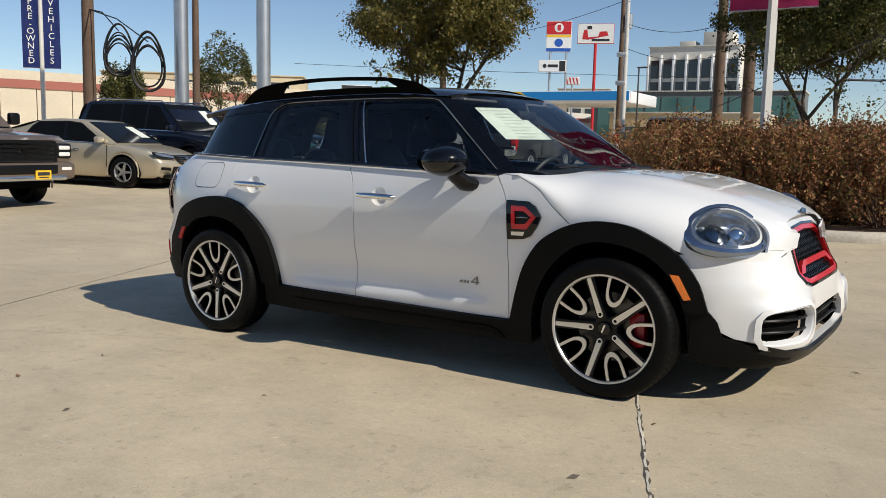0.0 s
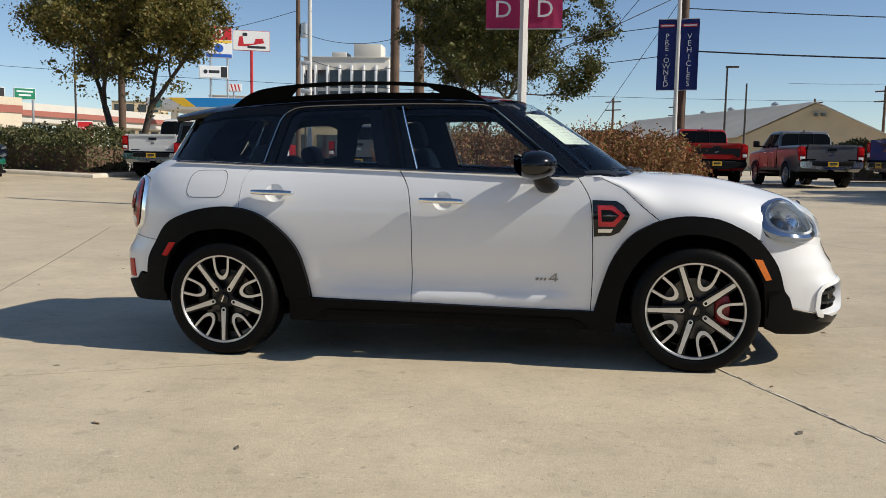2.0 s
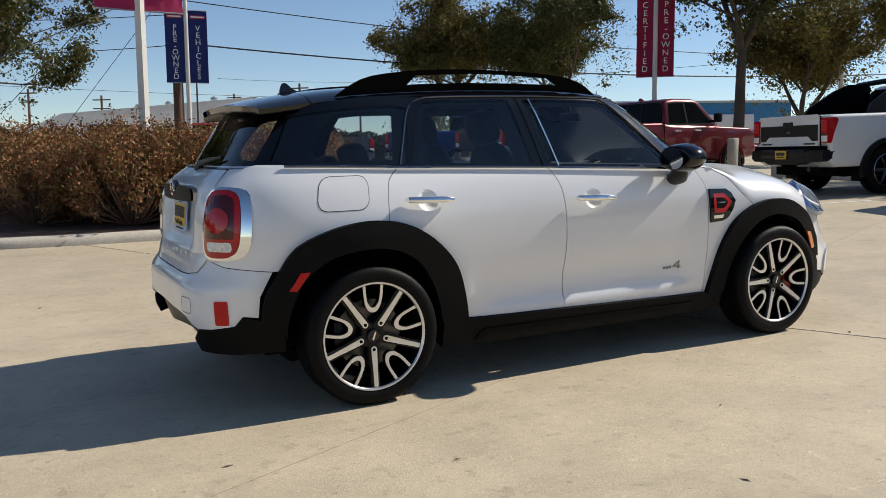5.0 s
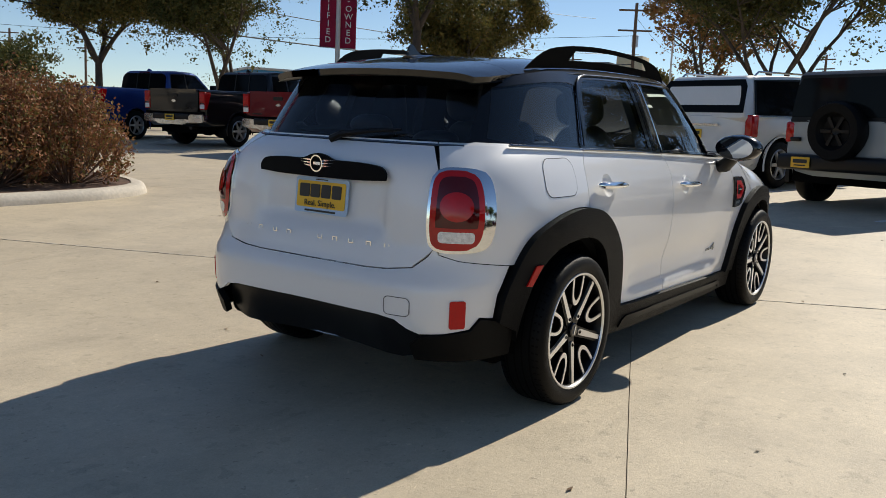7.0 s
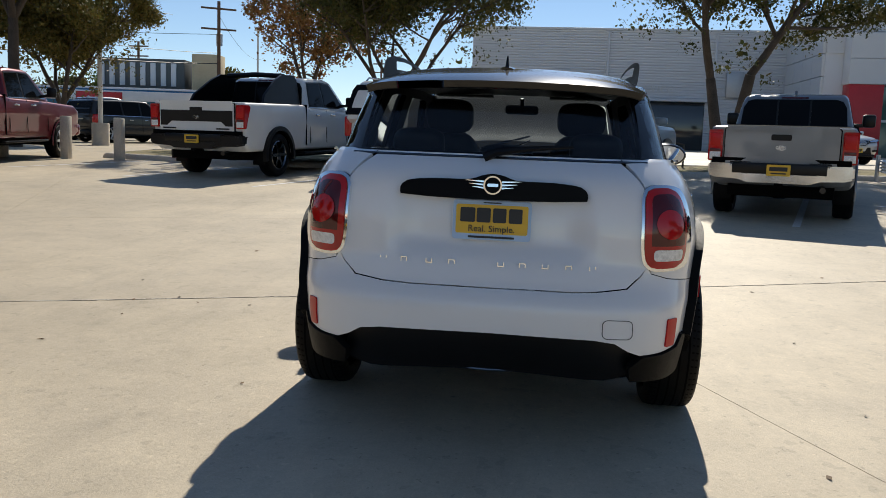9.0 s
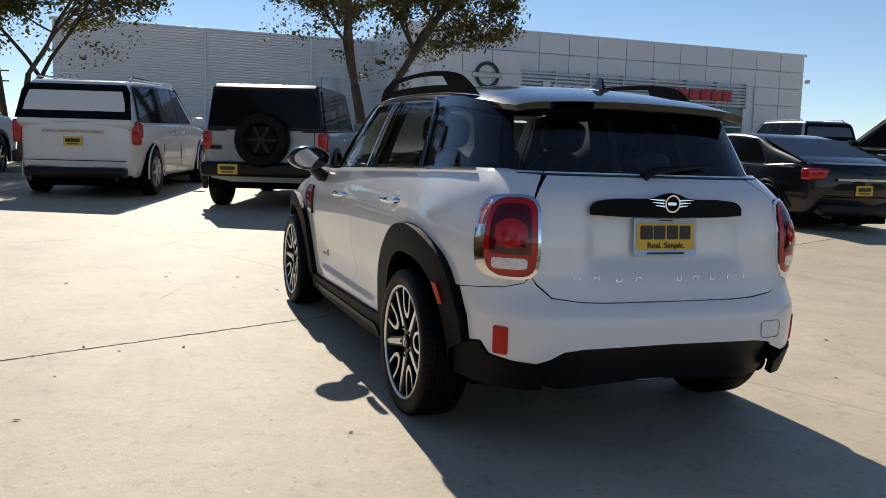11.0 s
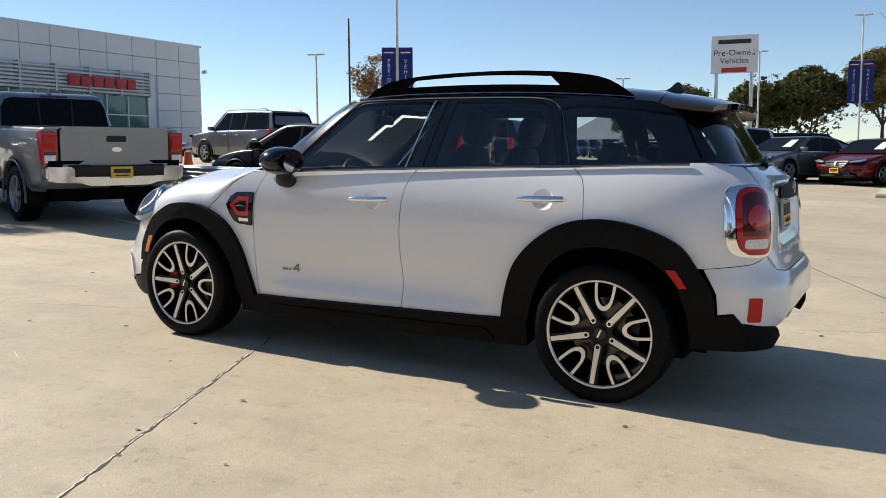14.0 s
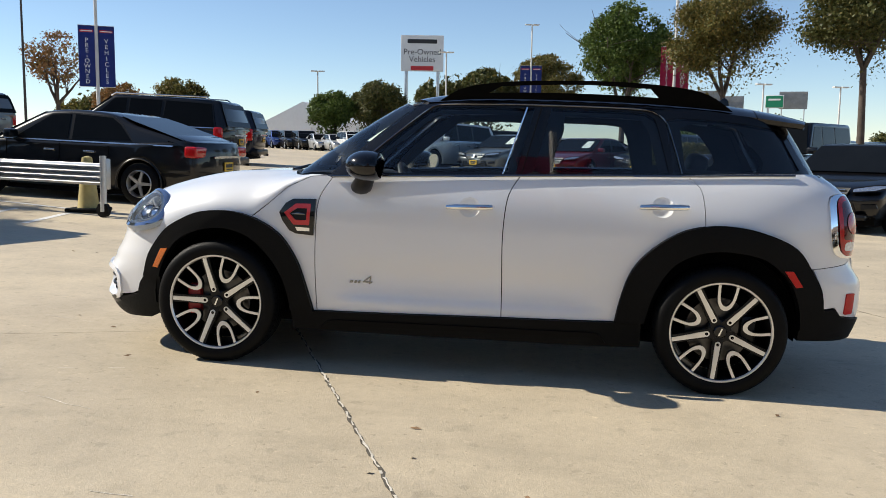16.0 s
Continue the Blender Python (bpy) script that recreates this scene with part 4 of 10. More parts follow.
    def shoulder(q0, q1, n=40):
        bm = bmesh.new()
        prev = None
        for k in range(n + 1):
            q = q0 + (q1 - q0) * k / n
            z = bz(q) if q > -1.9 else 1.134
            a, b = body(q, z), cabin(q, z)
            a, b = a + V((0, 0, -0.004)), b + V((0, 0, 0.010))
            cur = (bm.verts.new(a), bm.verts.new((a + b) / 2 + V((0, 0, 0.007))), bm.verts.new(b))
            if prev:
                bm.faces.new((prev[0], cur[0], cur[1], prev[1]))
                bm.faces.new((prev[1], cur[1], cur[2], prev[2]))
            prev = cur
        bmesh.ops.recalc_face_normals(bm, faces=bm.faces)
        return bm
    both("rear_shoulder", shoulder(-1.13, -2.055), WHITE, car)
    both("belt_shoulder", shoulder(-1.13, 0.76), SATIN_BLACK, car)
    part("tailgate_shoulder", shoulder(-2.06, 2 * mid + 2.06), WHITE, car)
    # windscreen and rear window: strips between the pillars
    def screen(z0, z1, q0, qtop, n=18, rows=10, front=True, shrink=0.0):
        bm = bmesh.new()
        grid = []
        for j in range(rows + 1):
            k = j / rows
            z = z0 + (z1 - z0) * k
            q = q0 + (qtop - q0) * k
            edge = cabin(q, z)
            row = []
            for i in range(n + 1):
                y = edge.y * (1 - 2 * i / n)
                a = (spline(GF, z) if front else spline(GR, z))
                b = spline(GB, z)
                if front:
                    x = -0.35 + (a + 0.35) * (1 - abs(y / b) ** 4.4) ** (1 / 4.4)
                else:
                    x = -0.9 - (a - 0.9) * (1 - abs(y / b) ** 4.6) ** (1 / 4.6)
                row.append(bm.verts.new((x, y, z)))
            grid.append(row)
        for j in range(rows):
            for i in range(n):
                bm.faces.new((grid[j][i], grid[j][i + 1], grid[j + 1][i + 1], grid[j + 1][i]))
        bmesh.ops.recalc_face_normals(bm, faces=bm.faces)
        return bm
    part("windscreen", screen(1.035, 1.462, 0.765, 0.275), GLASS_FRONT, car)
    part("rear_window", screen(1.13, 1.43, -1.925, -1.80, front=False), GLASS_REAR, car, "dark tinted rear window")
    part("rear_window_band", screen(1.118, 1.150, -1.93, -1.915, front=False, rows=2), GLOSS_BLACK, car)
    part("tailgate_strip", tube([V((body(q, 1.133).x + 0.004, body(q, 1.133).y, 1.133)) for q in [-1.95 - k * (2 * (-mid) - 3.9) / 20 for k in range(21)]], 0.006, 6), DARK_CHROME, car)
    # inner surrounds of the rear window
    # cowl and wipers
    part("cowl", patch([V((0.72, -0.70)), V((0.90, -0.60)), V((1.06, -0.3)), V((1.09, 0)), V((1.06, 0.3)), V((0.90, 0.60)), V((0.72, 0.70)), V((0.70, 0.5)), V((0.70, -0.5))], lambda x, y: V((x, y, 1.035)), 0.08), SATIN_BLACK, car)
    for y0, y1, x0 in ((-0.10, -0.58, 1.03), (0.42, -0.05, 1.0)):
        part("windscreen_wiper", tube([(x0 + 0.05, y0, 1.055), (x0 + 0.02, (y0 + y1) / 2, 1.078), (x0 - 0.09, y1, 1.072)], [0.011, 0.008, 0.005], 6), SATIN_BLACK, car)
    # roof
    rl = [V((0.36, 0.0)), V((0.345, -0.25)), V((0.31, -0.45)), V((0.25, -0.56)), V((0.10, -0.605)), V((-0.4, -0.62)), V((-1.0, -0.615)), V((-1.40, -0.602)), V((-1.494, -0.596)), V((-1.496, -0.4)), V((-1.496, -0.2)), V((-1.496, 0.0))]
    outline = rl + [V((p.x, -p.y)) for p in reversed(rl[1:-1])]
    part("roof", patch(outline, roof_skin, 0.06, depth=0.02), GLOSS_BLACK, car, "gloss black roof")
    part("roof_lining", patch([V((p.x * 0.97, p.y * 0.95)) for p in outline], lambda x, y: roof_skin(x, y) - V((0, 0, 0.035)), 0.15), TRIM_GREY, car)
    sp = [V((-1.50, 0.0)), V((-1.50, -0.40)), V((-1.50, -0.596)), V((-1.66, -0.592)), V((-1.745, -0.572)), V((-1.790, -0.42)), V((-1.806, -0.2)), V((-1.810, 0.0))]
    so = sp + [V((p.x, -p.y)) for p in reversed(sp[1:-1])]
    spl = lambda x, y: roof_skin(x, y) + V((0, 0, 0.012 * max(0, -1.50 - x) / 0.3 * (abs(y) / 0.61) ** 6))
    part("roof_spoiler", patch(so, spl, 0.03, depth=0.030), GLOSS_BLACK, car, "gloss black roof spoiler")
    part("spoiler_underside", patch([V((p.x, p.y * 0.99)) for p in so], lambda x, y: spl(x, y) - V((0, 0, 0.031)), 0.05), RAIL_BLACK, car)
    part("high_brake_lamp", box(-1.760, -1.735, -0.13, 0.13, 1.408, 1.422, 0.004), RED_DEEP, car)
    # aerial fin
    fin = plate(curve_through([(-1.52, 0.0), (-1.505, 0.055), (-1.478, 0.062), (-1.45, 0.035), (-1.40, 0.012), (-1.33, 0.0)], True, 0.015, sharp=(0, 5)), 0.02, lambda a, b, t: V((a + 0.05, (t - 0.01) * (1 - b / 0.09), 1.504 + b)))
    part("aerial_fin", join(fin, tube([(-1.47, 0, 1.506), (-1.40, 0, 1.514), (-1.28, 0, 1.526)], [0.028, 0.034, 0.008], 8, flat=0.3)), GLOSS_BLACK, car, "shark fin aerial")
    # roof rails
    rail_top = [(-1.375, 0.0), (-1.29, 0.052), (-1.19, 0.086), (-0.955, 0.103), (-0.589, 0.105), (-0.162, 0.090), (0.065, 0.060), (0.19, 0.0)]
    slot = [(-0.985, 0.036), (-0.94, 0.079), (-0.55, 0.083), (-0.15, 0.068), (-0.085, 0.034), (-0.5, 0.038)]
    def rail_place(a, b, t):
        base = spline(ROOF_LINE, a) - 0.058
        return V((a, -0.555 - 0.020 + t - b * 0.25, base + b))
    rt = curve_through(rail_top, False, 0.04)
    loop_o = rt + [V((0.0, 0.0)), V((-0.5, 0.0)), V((-1.0, 0.0))]
    loop_i = curve_through(slot, True, 0.03, sharp=(0, 1, 3, 4))
    def rail(t):
        return patch(loop_o, lambda a, b: rail_place(a, b, t), 0.05, holes=[loop_i])
    rb = rail(0.0)
    r = bmesh.ops.solidify(rb, geom=rb.faces[:], thickness=0.038)
    bmesh.ops.recalc_face_normals(rb, faces=rb.faces)
    both("roof_rail", rb, RAIL_BLACK, car, "satin black roof rail")
    # mirrors
    for s in (-1, 1):
        mir = new("door_mirror")
        mir.parent = car
        tagged(mir, "round gloss black door mirror")
        bm = bmesh.new()
        bmesh.ops.create_uvsphere(bm, u_segments=28, v_segments=18, radius=1)
        for v in bm.verts:
            x, y, z = v.co
            x = x if x > -0.45 else -0.45 + (x + 0.45) * 0.08
            p = 2 / 2.4
            v.co = V((0.49 + x * 0.125, s * (0.955 + y * 0.135), 1.107 + z * 0.078 * (1 + 0.10 * x)))
        part("housing", bm, GLOSS_BLACK, mir)
        bm = bmesh.new()
        bmesh.ops.create_circle(bm, cap_ends=True, segments=28, radius=1)
        for v in bm.verts:
            v.co = V((0.418 - v.co.y * 0.012 - v.co.x * 0.022, s * (0.955 + v.co.x * 0.108), 1.107 + v.co.y * 0.060))
        bmesh.ops.recalc_face_normals(bm, faces=bm.faces)
        if bm.faces[:][0].normal.x > 0:
            bmesh.ops.reverse_faces(bm, faces=bm.faces)
        part("mirror_pane", bm, MIRROR, mir)
        part("mirror_arm", tube([(0.565, s * 0.80, 0.985), (0.55, s * 0.86, 0.995), (0.525, s * 0.90, 1.03), (0.51, s * 0.93, 1.06)], [0.055, 0.058, 0.05, 0.045], 12, flat=0.7), SATIN_BLACK, mir)
    # door handles with dished recesses
    for x0, z0 in handle_at:
        for s in (-1, 1):
            h = new("door_handle")
            h.parent = car
            y = abs(body(x0, z0).y)
            tagged(h, "chrome door handle")
            bm = tube([(x0 - 0.122, s * (y + 0.018), z0 + 0.004), (x0 - 0.118, s * (y + 0.033), z0 + 0.004), (x0 - 0.06, s * (y + 0.040), z0 + 0.001), (x0 + 0.06, s * (y + 0.040), z0 - 0.002), (x0 + 0.112, s * (y + 0.033), z0 - 0.005), (x0 + 0.120, s * (y + 0.015), z0 - 0.006)], [0.012, 0.021, 0.023, 0.023, 0.020, 0.011], 12, flat=0.75)
            part("grip", bm, CHROME, h)
            bm = bmesh.new()
            rings = []
            for k in range(9):
                u = k / 8
                ring = []
                for j in range(36):
                    px, pz = x0 + 0.0565 * u * math.cos(j * math.pi / 18), z0 - 0.004 + 0.0525 * u * math.sin(j * math.pi / 18)
                    ring.append(bm.verts.new((px, s * (abs(body(px, pz).y) - 0.016 * (1 - u**2.6) - 0.0004), pz)))
                rings.append(ring)
            for r1, r2 in zip(rings, rings[1:]):
                for j in range(36):
                    bm.faces.new((r1[j], r1[(j + 1) % 36], r2[(j + 1) % 36], r2[j]))
            bmesh.ops.remove_doubles(bm, verts=bm.verts, dist=1e-5)
            bmesh.ops.recalc_face_normals(bm, faces=bm.faces)
            part("grip_recess", bm, WHITE, h)
    # side scuttles
    scut = [V((0.796, 0.918)), V((0.92, 0.914)), V((0.96, 0.89)), V((0.993, 0.84)), V((0.975, 0.795)), V((0.938, 0.745)), V((0.90, 0.728)), V((0.806, 0.722))]
    sc_in = [V((0.822, 0.892)), V((0.905, 0.889)), V((0.968, 0.838)), V((0.915, 0.776)), V((0.829, 0.776))]
    red_i = [V((0.842, 0.866)), V((0.898, 0.864)), V((0.938, 0.836)), V((0.905, 0.802)), V((0.846, 0.802))]
    chrome = [V((0.827, 0.762)), V((0.905, 0.764)), V((0.895, 0.744)), V((0.827, 0.744))]
    both("side_scuttle", patch(scut, proud(0.014), 0.03, holes=[sc_in, chrome], depth=0.02), GLOSS_BLACK, car, "black and red side vent trim")
    both("scuttle_red_frame", patch(sc_in, proud(0.013), 0.02, holes=[red_i], depth=0.012), RED_TRIM, car)
    both("scuttle_mesh", patch(red_i, proud(0.004), 0.02), SATIN_BLACK, car)
    both("scuttle_plate", patch(chrome, proud(0.013), 0.02, depth=0.006), CHROME, car)
    both("scuttle_bar", tube([proud(0.012)(0.852, 0.834), proud(0.018)(0.885, 0.838), proud(0.012)(0.925, 0.834)], [0.002, 0.007, 0.002], 6), DARK_CHROME, car)
    # side marker reflectors and lettering shapes
    both("amber_marker", patch([V((1.642, 0.610)), V((1.680, 0.607)), V((1.73, 0.502)), V((1.703, 0.496))], proud(0.040), 0.02, depth=0.008), AMBER, car, "amber side marker")
    both("red_marker", patch([V((-1.721, 0.585)), V((-1.672, 0.663)), V((-1.632, 0.663)), V((-1.692, 0.580))], proud(0.040), 0.02, depth=0.008), RED_REFLECTOR, car, "red side marker")
    for s in (-1, 1):
        for k, (a, b) in enumerate(((0.488, 0.505), (0.512, 0.526), (0.532, 0.546))):
            way = (lambda x: x) if s < 0 else (lambda x: 1.10 - x)
            bm = patch([V((way(a), 0.472)), V((way(b), 0.472)), V((way(b + 0.004), 0.486)), V((way(a + 0.006), 0.486))], proud(0.004), 0.02, depth=0.004)
            part("chrome_letter_shape", bm if s < 0 else mirrored(bm), DARK_CHROME, car)
        four = [patch([V((way(p.x), p.y)) for p in lp], proud(0.005), 0.02, depth=0.005) for lp in ([V((0.594, 0.468)), V((0.602, 0.468)), V((0.606, 0.512)), V((0.600, 0.512))], [V((0.560, 0.480)), V((0.566, 0.476)), V((0.604, 0.508)), V((0.602, 0.513))], [V((0.562, 0.476)), V((0.612, 0.476)), V((0.613, 0.483)), V((0.563, 0.483))])]
        bm = join(*four)
        part("chrome_numeral_shape", bm if s < 0 else mirrored(bm), DARK_CHROME, car)
    # rear wiper
    part("rear_wiper", tube([(-1.91, 0.05, 1.13), (-1.905, 0.0, 1.155), (-1.885, -0.16, 1.175), (-1.865, -0.30, 1.185)], [0.022, 0.016, 0.010, 0.006], 8), SATIN_BLACK, car)
    # underside, wheel houses, cabin tub
    part("floor_pan", box(-1.70, 1.85, -0.70, 0.70, 0.22, 0.28, 0.02), DEEP_BLACK, car)
    for x in (-1.335, 1.335):
        for s in (-1, 1):
            bm = lathe([(0.385, 0.50 * s), (0.385, 0.80 * s)], 36, "Y", (x, 0, 0.36))
            bmesh.ops.delete(bm, geom=[f for f in bm.faces if f.calc_center_median().z < 0.28], context="FACES")
            part("wheel_arch_liner", bm, DEEP_BLACK, car)
            part("wheel_arch_wall", box(x - 0.42, x + 0.42, s * 0.49 - 0.01, s * 0.49 + 0.01, 0.22, 0.78), DEEP_BLACK, car)
    tub = box(-1.88, 0.95, -0.70, 0.70, 0.28, 0.95, 0.05)
    bmesh.ops.delete(tub, geom=[f for f in tub.faces if f.calc_center_median().z > 0.93], context="FACES")
    part("cabin_tub", tub, DEEP_BLACK, car)
    part("load_cover", box(-1.86, -1.25, -0.62, 0.62, 0.93, 0.95, 0.008), SEAT, car)
    both("door_card", patch([V((-1.50, 1.10)), V((-1.0, 1.085)), V((0.0, 1.05)), V((0.68, 1.02)), V((0.70, 0.55)), V((-1.50, 0.55))], lambda q, z: V((q, -0.675, z)), 0.2), TRIM_GREY, car)
    dash = curve_through([(0.45, 0.95), (0.48, 1.005), (0.60, 1.035), (0.95, 1.02), (0.95, 0.60), (0.55, 0.62)], True, 0.05)
    part("dashboard", plate(dash, 1.36, lambda a, b, t: V((a, -0.68 + t, b))), SEAT, car)
    pts = [(0.34 + 0.185 * math.sin(2 * math.pi * k / 28) * math.sin(radians(28)), 0.36 + 0.185 * math.cos(2 * math.pi * k / 28), 0.945 + 0.185 * math.sin(2 * math.pi * k / 28) * math.cos(radians(28))) for k in range(28)]
    st = part("steering_wheel", tube(pts, 0.016, 8, closed=True), SEAT, car)
    part("wheel_hub", join(box(0.325, 0.37, 0.29, 0.43, 0.90, 0.985, 0.02), tube([(0.35, 0.19, 0.94), (0.345, 0.30, 0.94)], 0.02), tube([(0.35, 0.53, 0.94), (0.345, 0.42, 0.94)], 0.02)), SEAT, st)
    part("instrument_binnacle", box(0.46, 0.58, 0.26, 0.46, 0.98, 1.075, 0.03), SEAT, car)
    part("inner_mirror", join(box(0.42, 0.45, -0.11, 0.11, 1.335, 1.395, 0.02), tube([(0.44, 0, 1.38), (0.42, 0, 1.44)], 0.012)), SEAT, car)
    for y in (-0.36, 0.36):
        part("sun_visor", box(0.18, 0.34, y - 0.18, y + 0.18, 1.435, 1.45, 0.006), TRIM_GREY, car)
    def seat(x, y, w, high, lean, tall=0.33, head=0.095, head_w=0.135):
        def pillow(cx, cz, sx, sy, sz, p=0.55):
            m = bmesh.new()
            bmesh.ops.create_uvsphere(m, u_segments=24, v_segments=16, radius=1)
            for v in m.verts:
                q = [math.copysign(abs(c) ** p, c) for c in v.co]
                v.co = V((cx + q[0] * sx, q[1] * sy, cz + q[2] * sz))
            return m
        place = Matrix.Translation((x, y, high)) @ Matrix.Rotation(radians(-lean), 4, "Y")
        bm = pillow(0, tall - 0.02, 0.075, w, tall, 0.48)
        for v in bm.verts:
            v.co.y *= 1 - 0.42 * max(0, v.co.z - tall * 0.9) / tall
        bm.transform(place)
        ob = part("seat_back", bm, SEAT, car, "dark leather seat back")
        top = 2 * tall - 0.04 + head
        hb = pillow(0, top + 0.02, 0.055, head_w, head, 0.6)
        hb = join(hb, box(-0.008, 0.008, -0.05, -0.036, top - head - 0.08, top), box(-0.008, 0.008, 0.036, 0.05, top - head - 0.08, top))
        hb.transform(place)
        part("headrest", hb, SEAT, ob)
        cb = box(0.0, 0.50, -w, w, -0.12, 0.04, 0.05, 3)
        cb.transform(Matrix.Translation((x, y, high)))
        part("seat_cushion", cb, SEAT, ob)
    seat(-0.22, -0.37, 0.255, 0.60, 17)
    seat(-0.22, 0.37, 0.255, 0.60, 17)
    seat(-1.02, -0.42, 0.22, 0.60, 20, 0.27, 0.075, 0.125)
    seat(-1.02, 0.42, 0.22, 0.60, 20, 0.27, 0.075, 0.125)
    seat(-1.04, 0.0, 0.18, 0.60, 20, 0.245, 0.065, 0.13)
    # window stickers
    stick = screen(1.225, 1.40, 0.55, 0.34, rows=8, n=24)
    bmesh.ops.delete(stick, geom=[f for f in stick.faces if not (-0.56 < f.calc_center_median().y < -0.33)], context="FACES")
    for v in stick.verts:
        v.co += V((-0.010, 0, -0.006))
    so_ = part("window_sticker", stick, PAPER, car, "white price sheet inside the windscreen")
    for k in range(9):
        z = 1.235 + k * 0.018
        a = screen(z, z + 0.0022, 0.535 - k * 0.0215, 0.533 - k * 0.0215, rows=1, n=24)
        bmesh.ops.delete(a, geom=[f for f in a.faces if not (-0.52 < f.calc_center_median().y < -0.40 + 0.04 * (k % 2))], context="FACES")
        for v in a.verts:
            v.co += V((-0.006, 0, -0.003))
        part("print_line", a, FAINT_PRINT, so_)
    return car


def build_wheel(parent, x, side, spin):
    """One road wheel: tyre, black dished rim with machined face, disc, caliper."""
    wh = new("wheel")
    wh.parent = parent
    tagged(wh, "black and machined alloy wheel with low tyre")
    wh.matrix_local = Matrix.Translation((x, side * 0.79, 0.335)) @ Matrix.Rotation(0 if side < 0 else math.pi, 4, "Z")
    R_ = 0.335
    prof = [(0.256, 0.095), (0.260, 0.103), (0.270, 0.107), (0.290, 0.110), (0.312, 0.107), (0.326, 0.096), (0.3335, 0.080), (0.335, 0.05), (0.335, -0.05), (0.3335, -0.080), (0.326, -0.096), (0.31, -0.108), (0.285, -0.112), (0.268, -0.108), (0.256, -0.095)]
    tyre = part("tyre", lathe([(r, -h) for r, h in prof], 72), RUBBER, wh, "black low profile tyre")
    for h in (-0.055, -0.018, 0.018, 0.055):
        part("tread_groove", lathe([(0.3358, h - 0.004), (0.3358, h + 0.004)], 60), DEEP_BLACK, tyre)
    lug = bmesh.new()
    for k in range(66):
        a = 2 * math.pi * k / 66
        for sg in (-1, 1):
            vs = []
            for da, r, h in ((0, 0.3362, 0.066), (0.022, 0.3362, 0.066), (0.034, 0.329, 0.094), (0.012, 0.329, 0.094)):
                vs.append(lug.verts.new((r * math.cos(a + da), sg * h, r * math.sin(a + da))))
            lug.faces.new(vs if sg > 0 else vs[::-1])
    tagged(part("shoulder_tread", lug, DEEP_BLACK, tyre), kind="stuff")
    rim = part("rim", lathe([(0.243, -0.100), (0.240, -0.104), (0.232, -0.103), (0.226, -0.092), (0.222, -0.03), (0.215, 0.06), (0.235, 0.09)], 60), SATIN_BLACK, wh)
    rim.scale = (1.075, 1.0, 1.075)
    part("rim_edge", lathe([(0.2425, -0.1005), (0.2395, -0.1055), (0.2325, -0.1045), (0.2285, -0.0985)], 72), ALLOY, rim, "machined rim edge")
    face = lambda a, b, t: Vector((a, -0.082 - 0.020 * min(1, math.hypot(a, b) / 0.23) - t + 0.012, b))
    for k in range(5):
        ang = spin + 2 * math.pi * k / 5
        rot = lambda p, g=ang: Vector((p[0] * math.cos(g) - p[1] * math.sin(g), p[0] * math.sin(g) + p[1] * math.cos(g)))
        tip = [(0.062 - 0.0135 * math.sin(math.pi * j / 6), 0.0135 * math.cos(math.pi * j / 6)) for j in range(7)]
        bar = [rot(p) for p in [(0.110, -0.0125), (0.17, -0.0105), (0.246, -0.0095), (0.246, 0.0095), (0.17, 0.0105), (0.110, 0.0125)] + tip]
        part("spoke", plate(bar, 0.006, face), ALLOY, rim)
        wide = [rot(p) for p in [(0.03, -0.024), (0.15, -0.019), (0.246, -0.022), (0.246, 0.022), (0.15, 0.019), (0.03, 0.024)]]
        part("spoke_back", plate(wide, 0.03, lambda a, b, t: face(a, b, -0.001 - t)), SATIN_BLACK, rim)
        bolt = rot((0.063, 0))
        part("wheel_bolt", lathe([(0.001, -0.003), (0.0055, -0.003), (0.0075, 0.0)], 10, "Y", face(bolt.x, bolt.y, 0.0066)), DEEP_BLACK, rim)
        g2 = ang + math.pi / 5
        rot2 = lambda p, g=g2: Vector((p[0] * math.cos(g) - p[1] * math.sin(g), p[0] * math.sin(g) + p[1] * math.cos(g)))
        half_o = [(0.246, 0.050), (0.205, 0.047), (0.17, 0.0435), (0.145, 0.0385), (0.126, 0.031), (0.112, 0.020), (0.106, 0.010), (0.104, 0.0)]
        half_i = [(0.246, 0.036), (0.205, 0.034), (0.17, 0.0305), (0.152, 0.0265), (0.139, 0.0195), (0.130, 0.012), (0.1265, 0.006), (0.1255, 0.0)]
        outer = [(x_, -y_) for x_, y_ in half_o] + list(reversed(half_o[:-1]))
        inner = half_i + [(x_, -y_) for x_, y_ in reversed(half_i[:-1])]
        lp = [rot2(p) for p in outer + inner]
        part("spoke_loop", plate(lp, 0.006, face), ALLOY, rim)
        part("loop_back", plate(lp, 0.028, lambda a, b, t: face(a, b, -0.001 - t)), SATIN_BLACK, rim)
    part("hub", lathe([(0.001, -0.070), (0.045, -0.070), (0.055, -0.064), (0.060, -0.03)], 32), SATIN_BLACK, rim)
    cap = part("hub_cap", lathe([(0.001, -0.088), (0.026, -0.087), (0.030, -0.083), (0.030, -0.06)], 28), GLOSS_BLACK, rim)
    part("cap_emblem", plate(rounded(-0.018, 0.018, -0.0035, 0.0035, 0.003), 0.002, lambda a, b, t: Vector((a * 0.4 - b, -0.088 - t, a + 0.3 * b))), CHROME, cap)
    part("brake_disc", lathe([(0.06, -0.012), (0.165, -0.012), (0.165, 0.012), (0.06, 0.012)], 44, "Y", (0, 0, 0), True), DISC, wh)
    part("dish_back", lathe([(0.001, 0.03), (0.22, 0.03)], 32), DEEP_BLACK, wh)
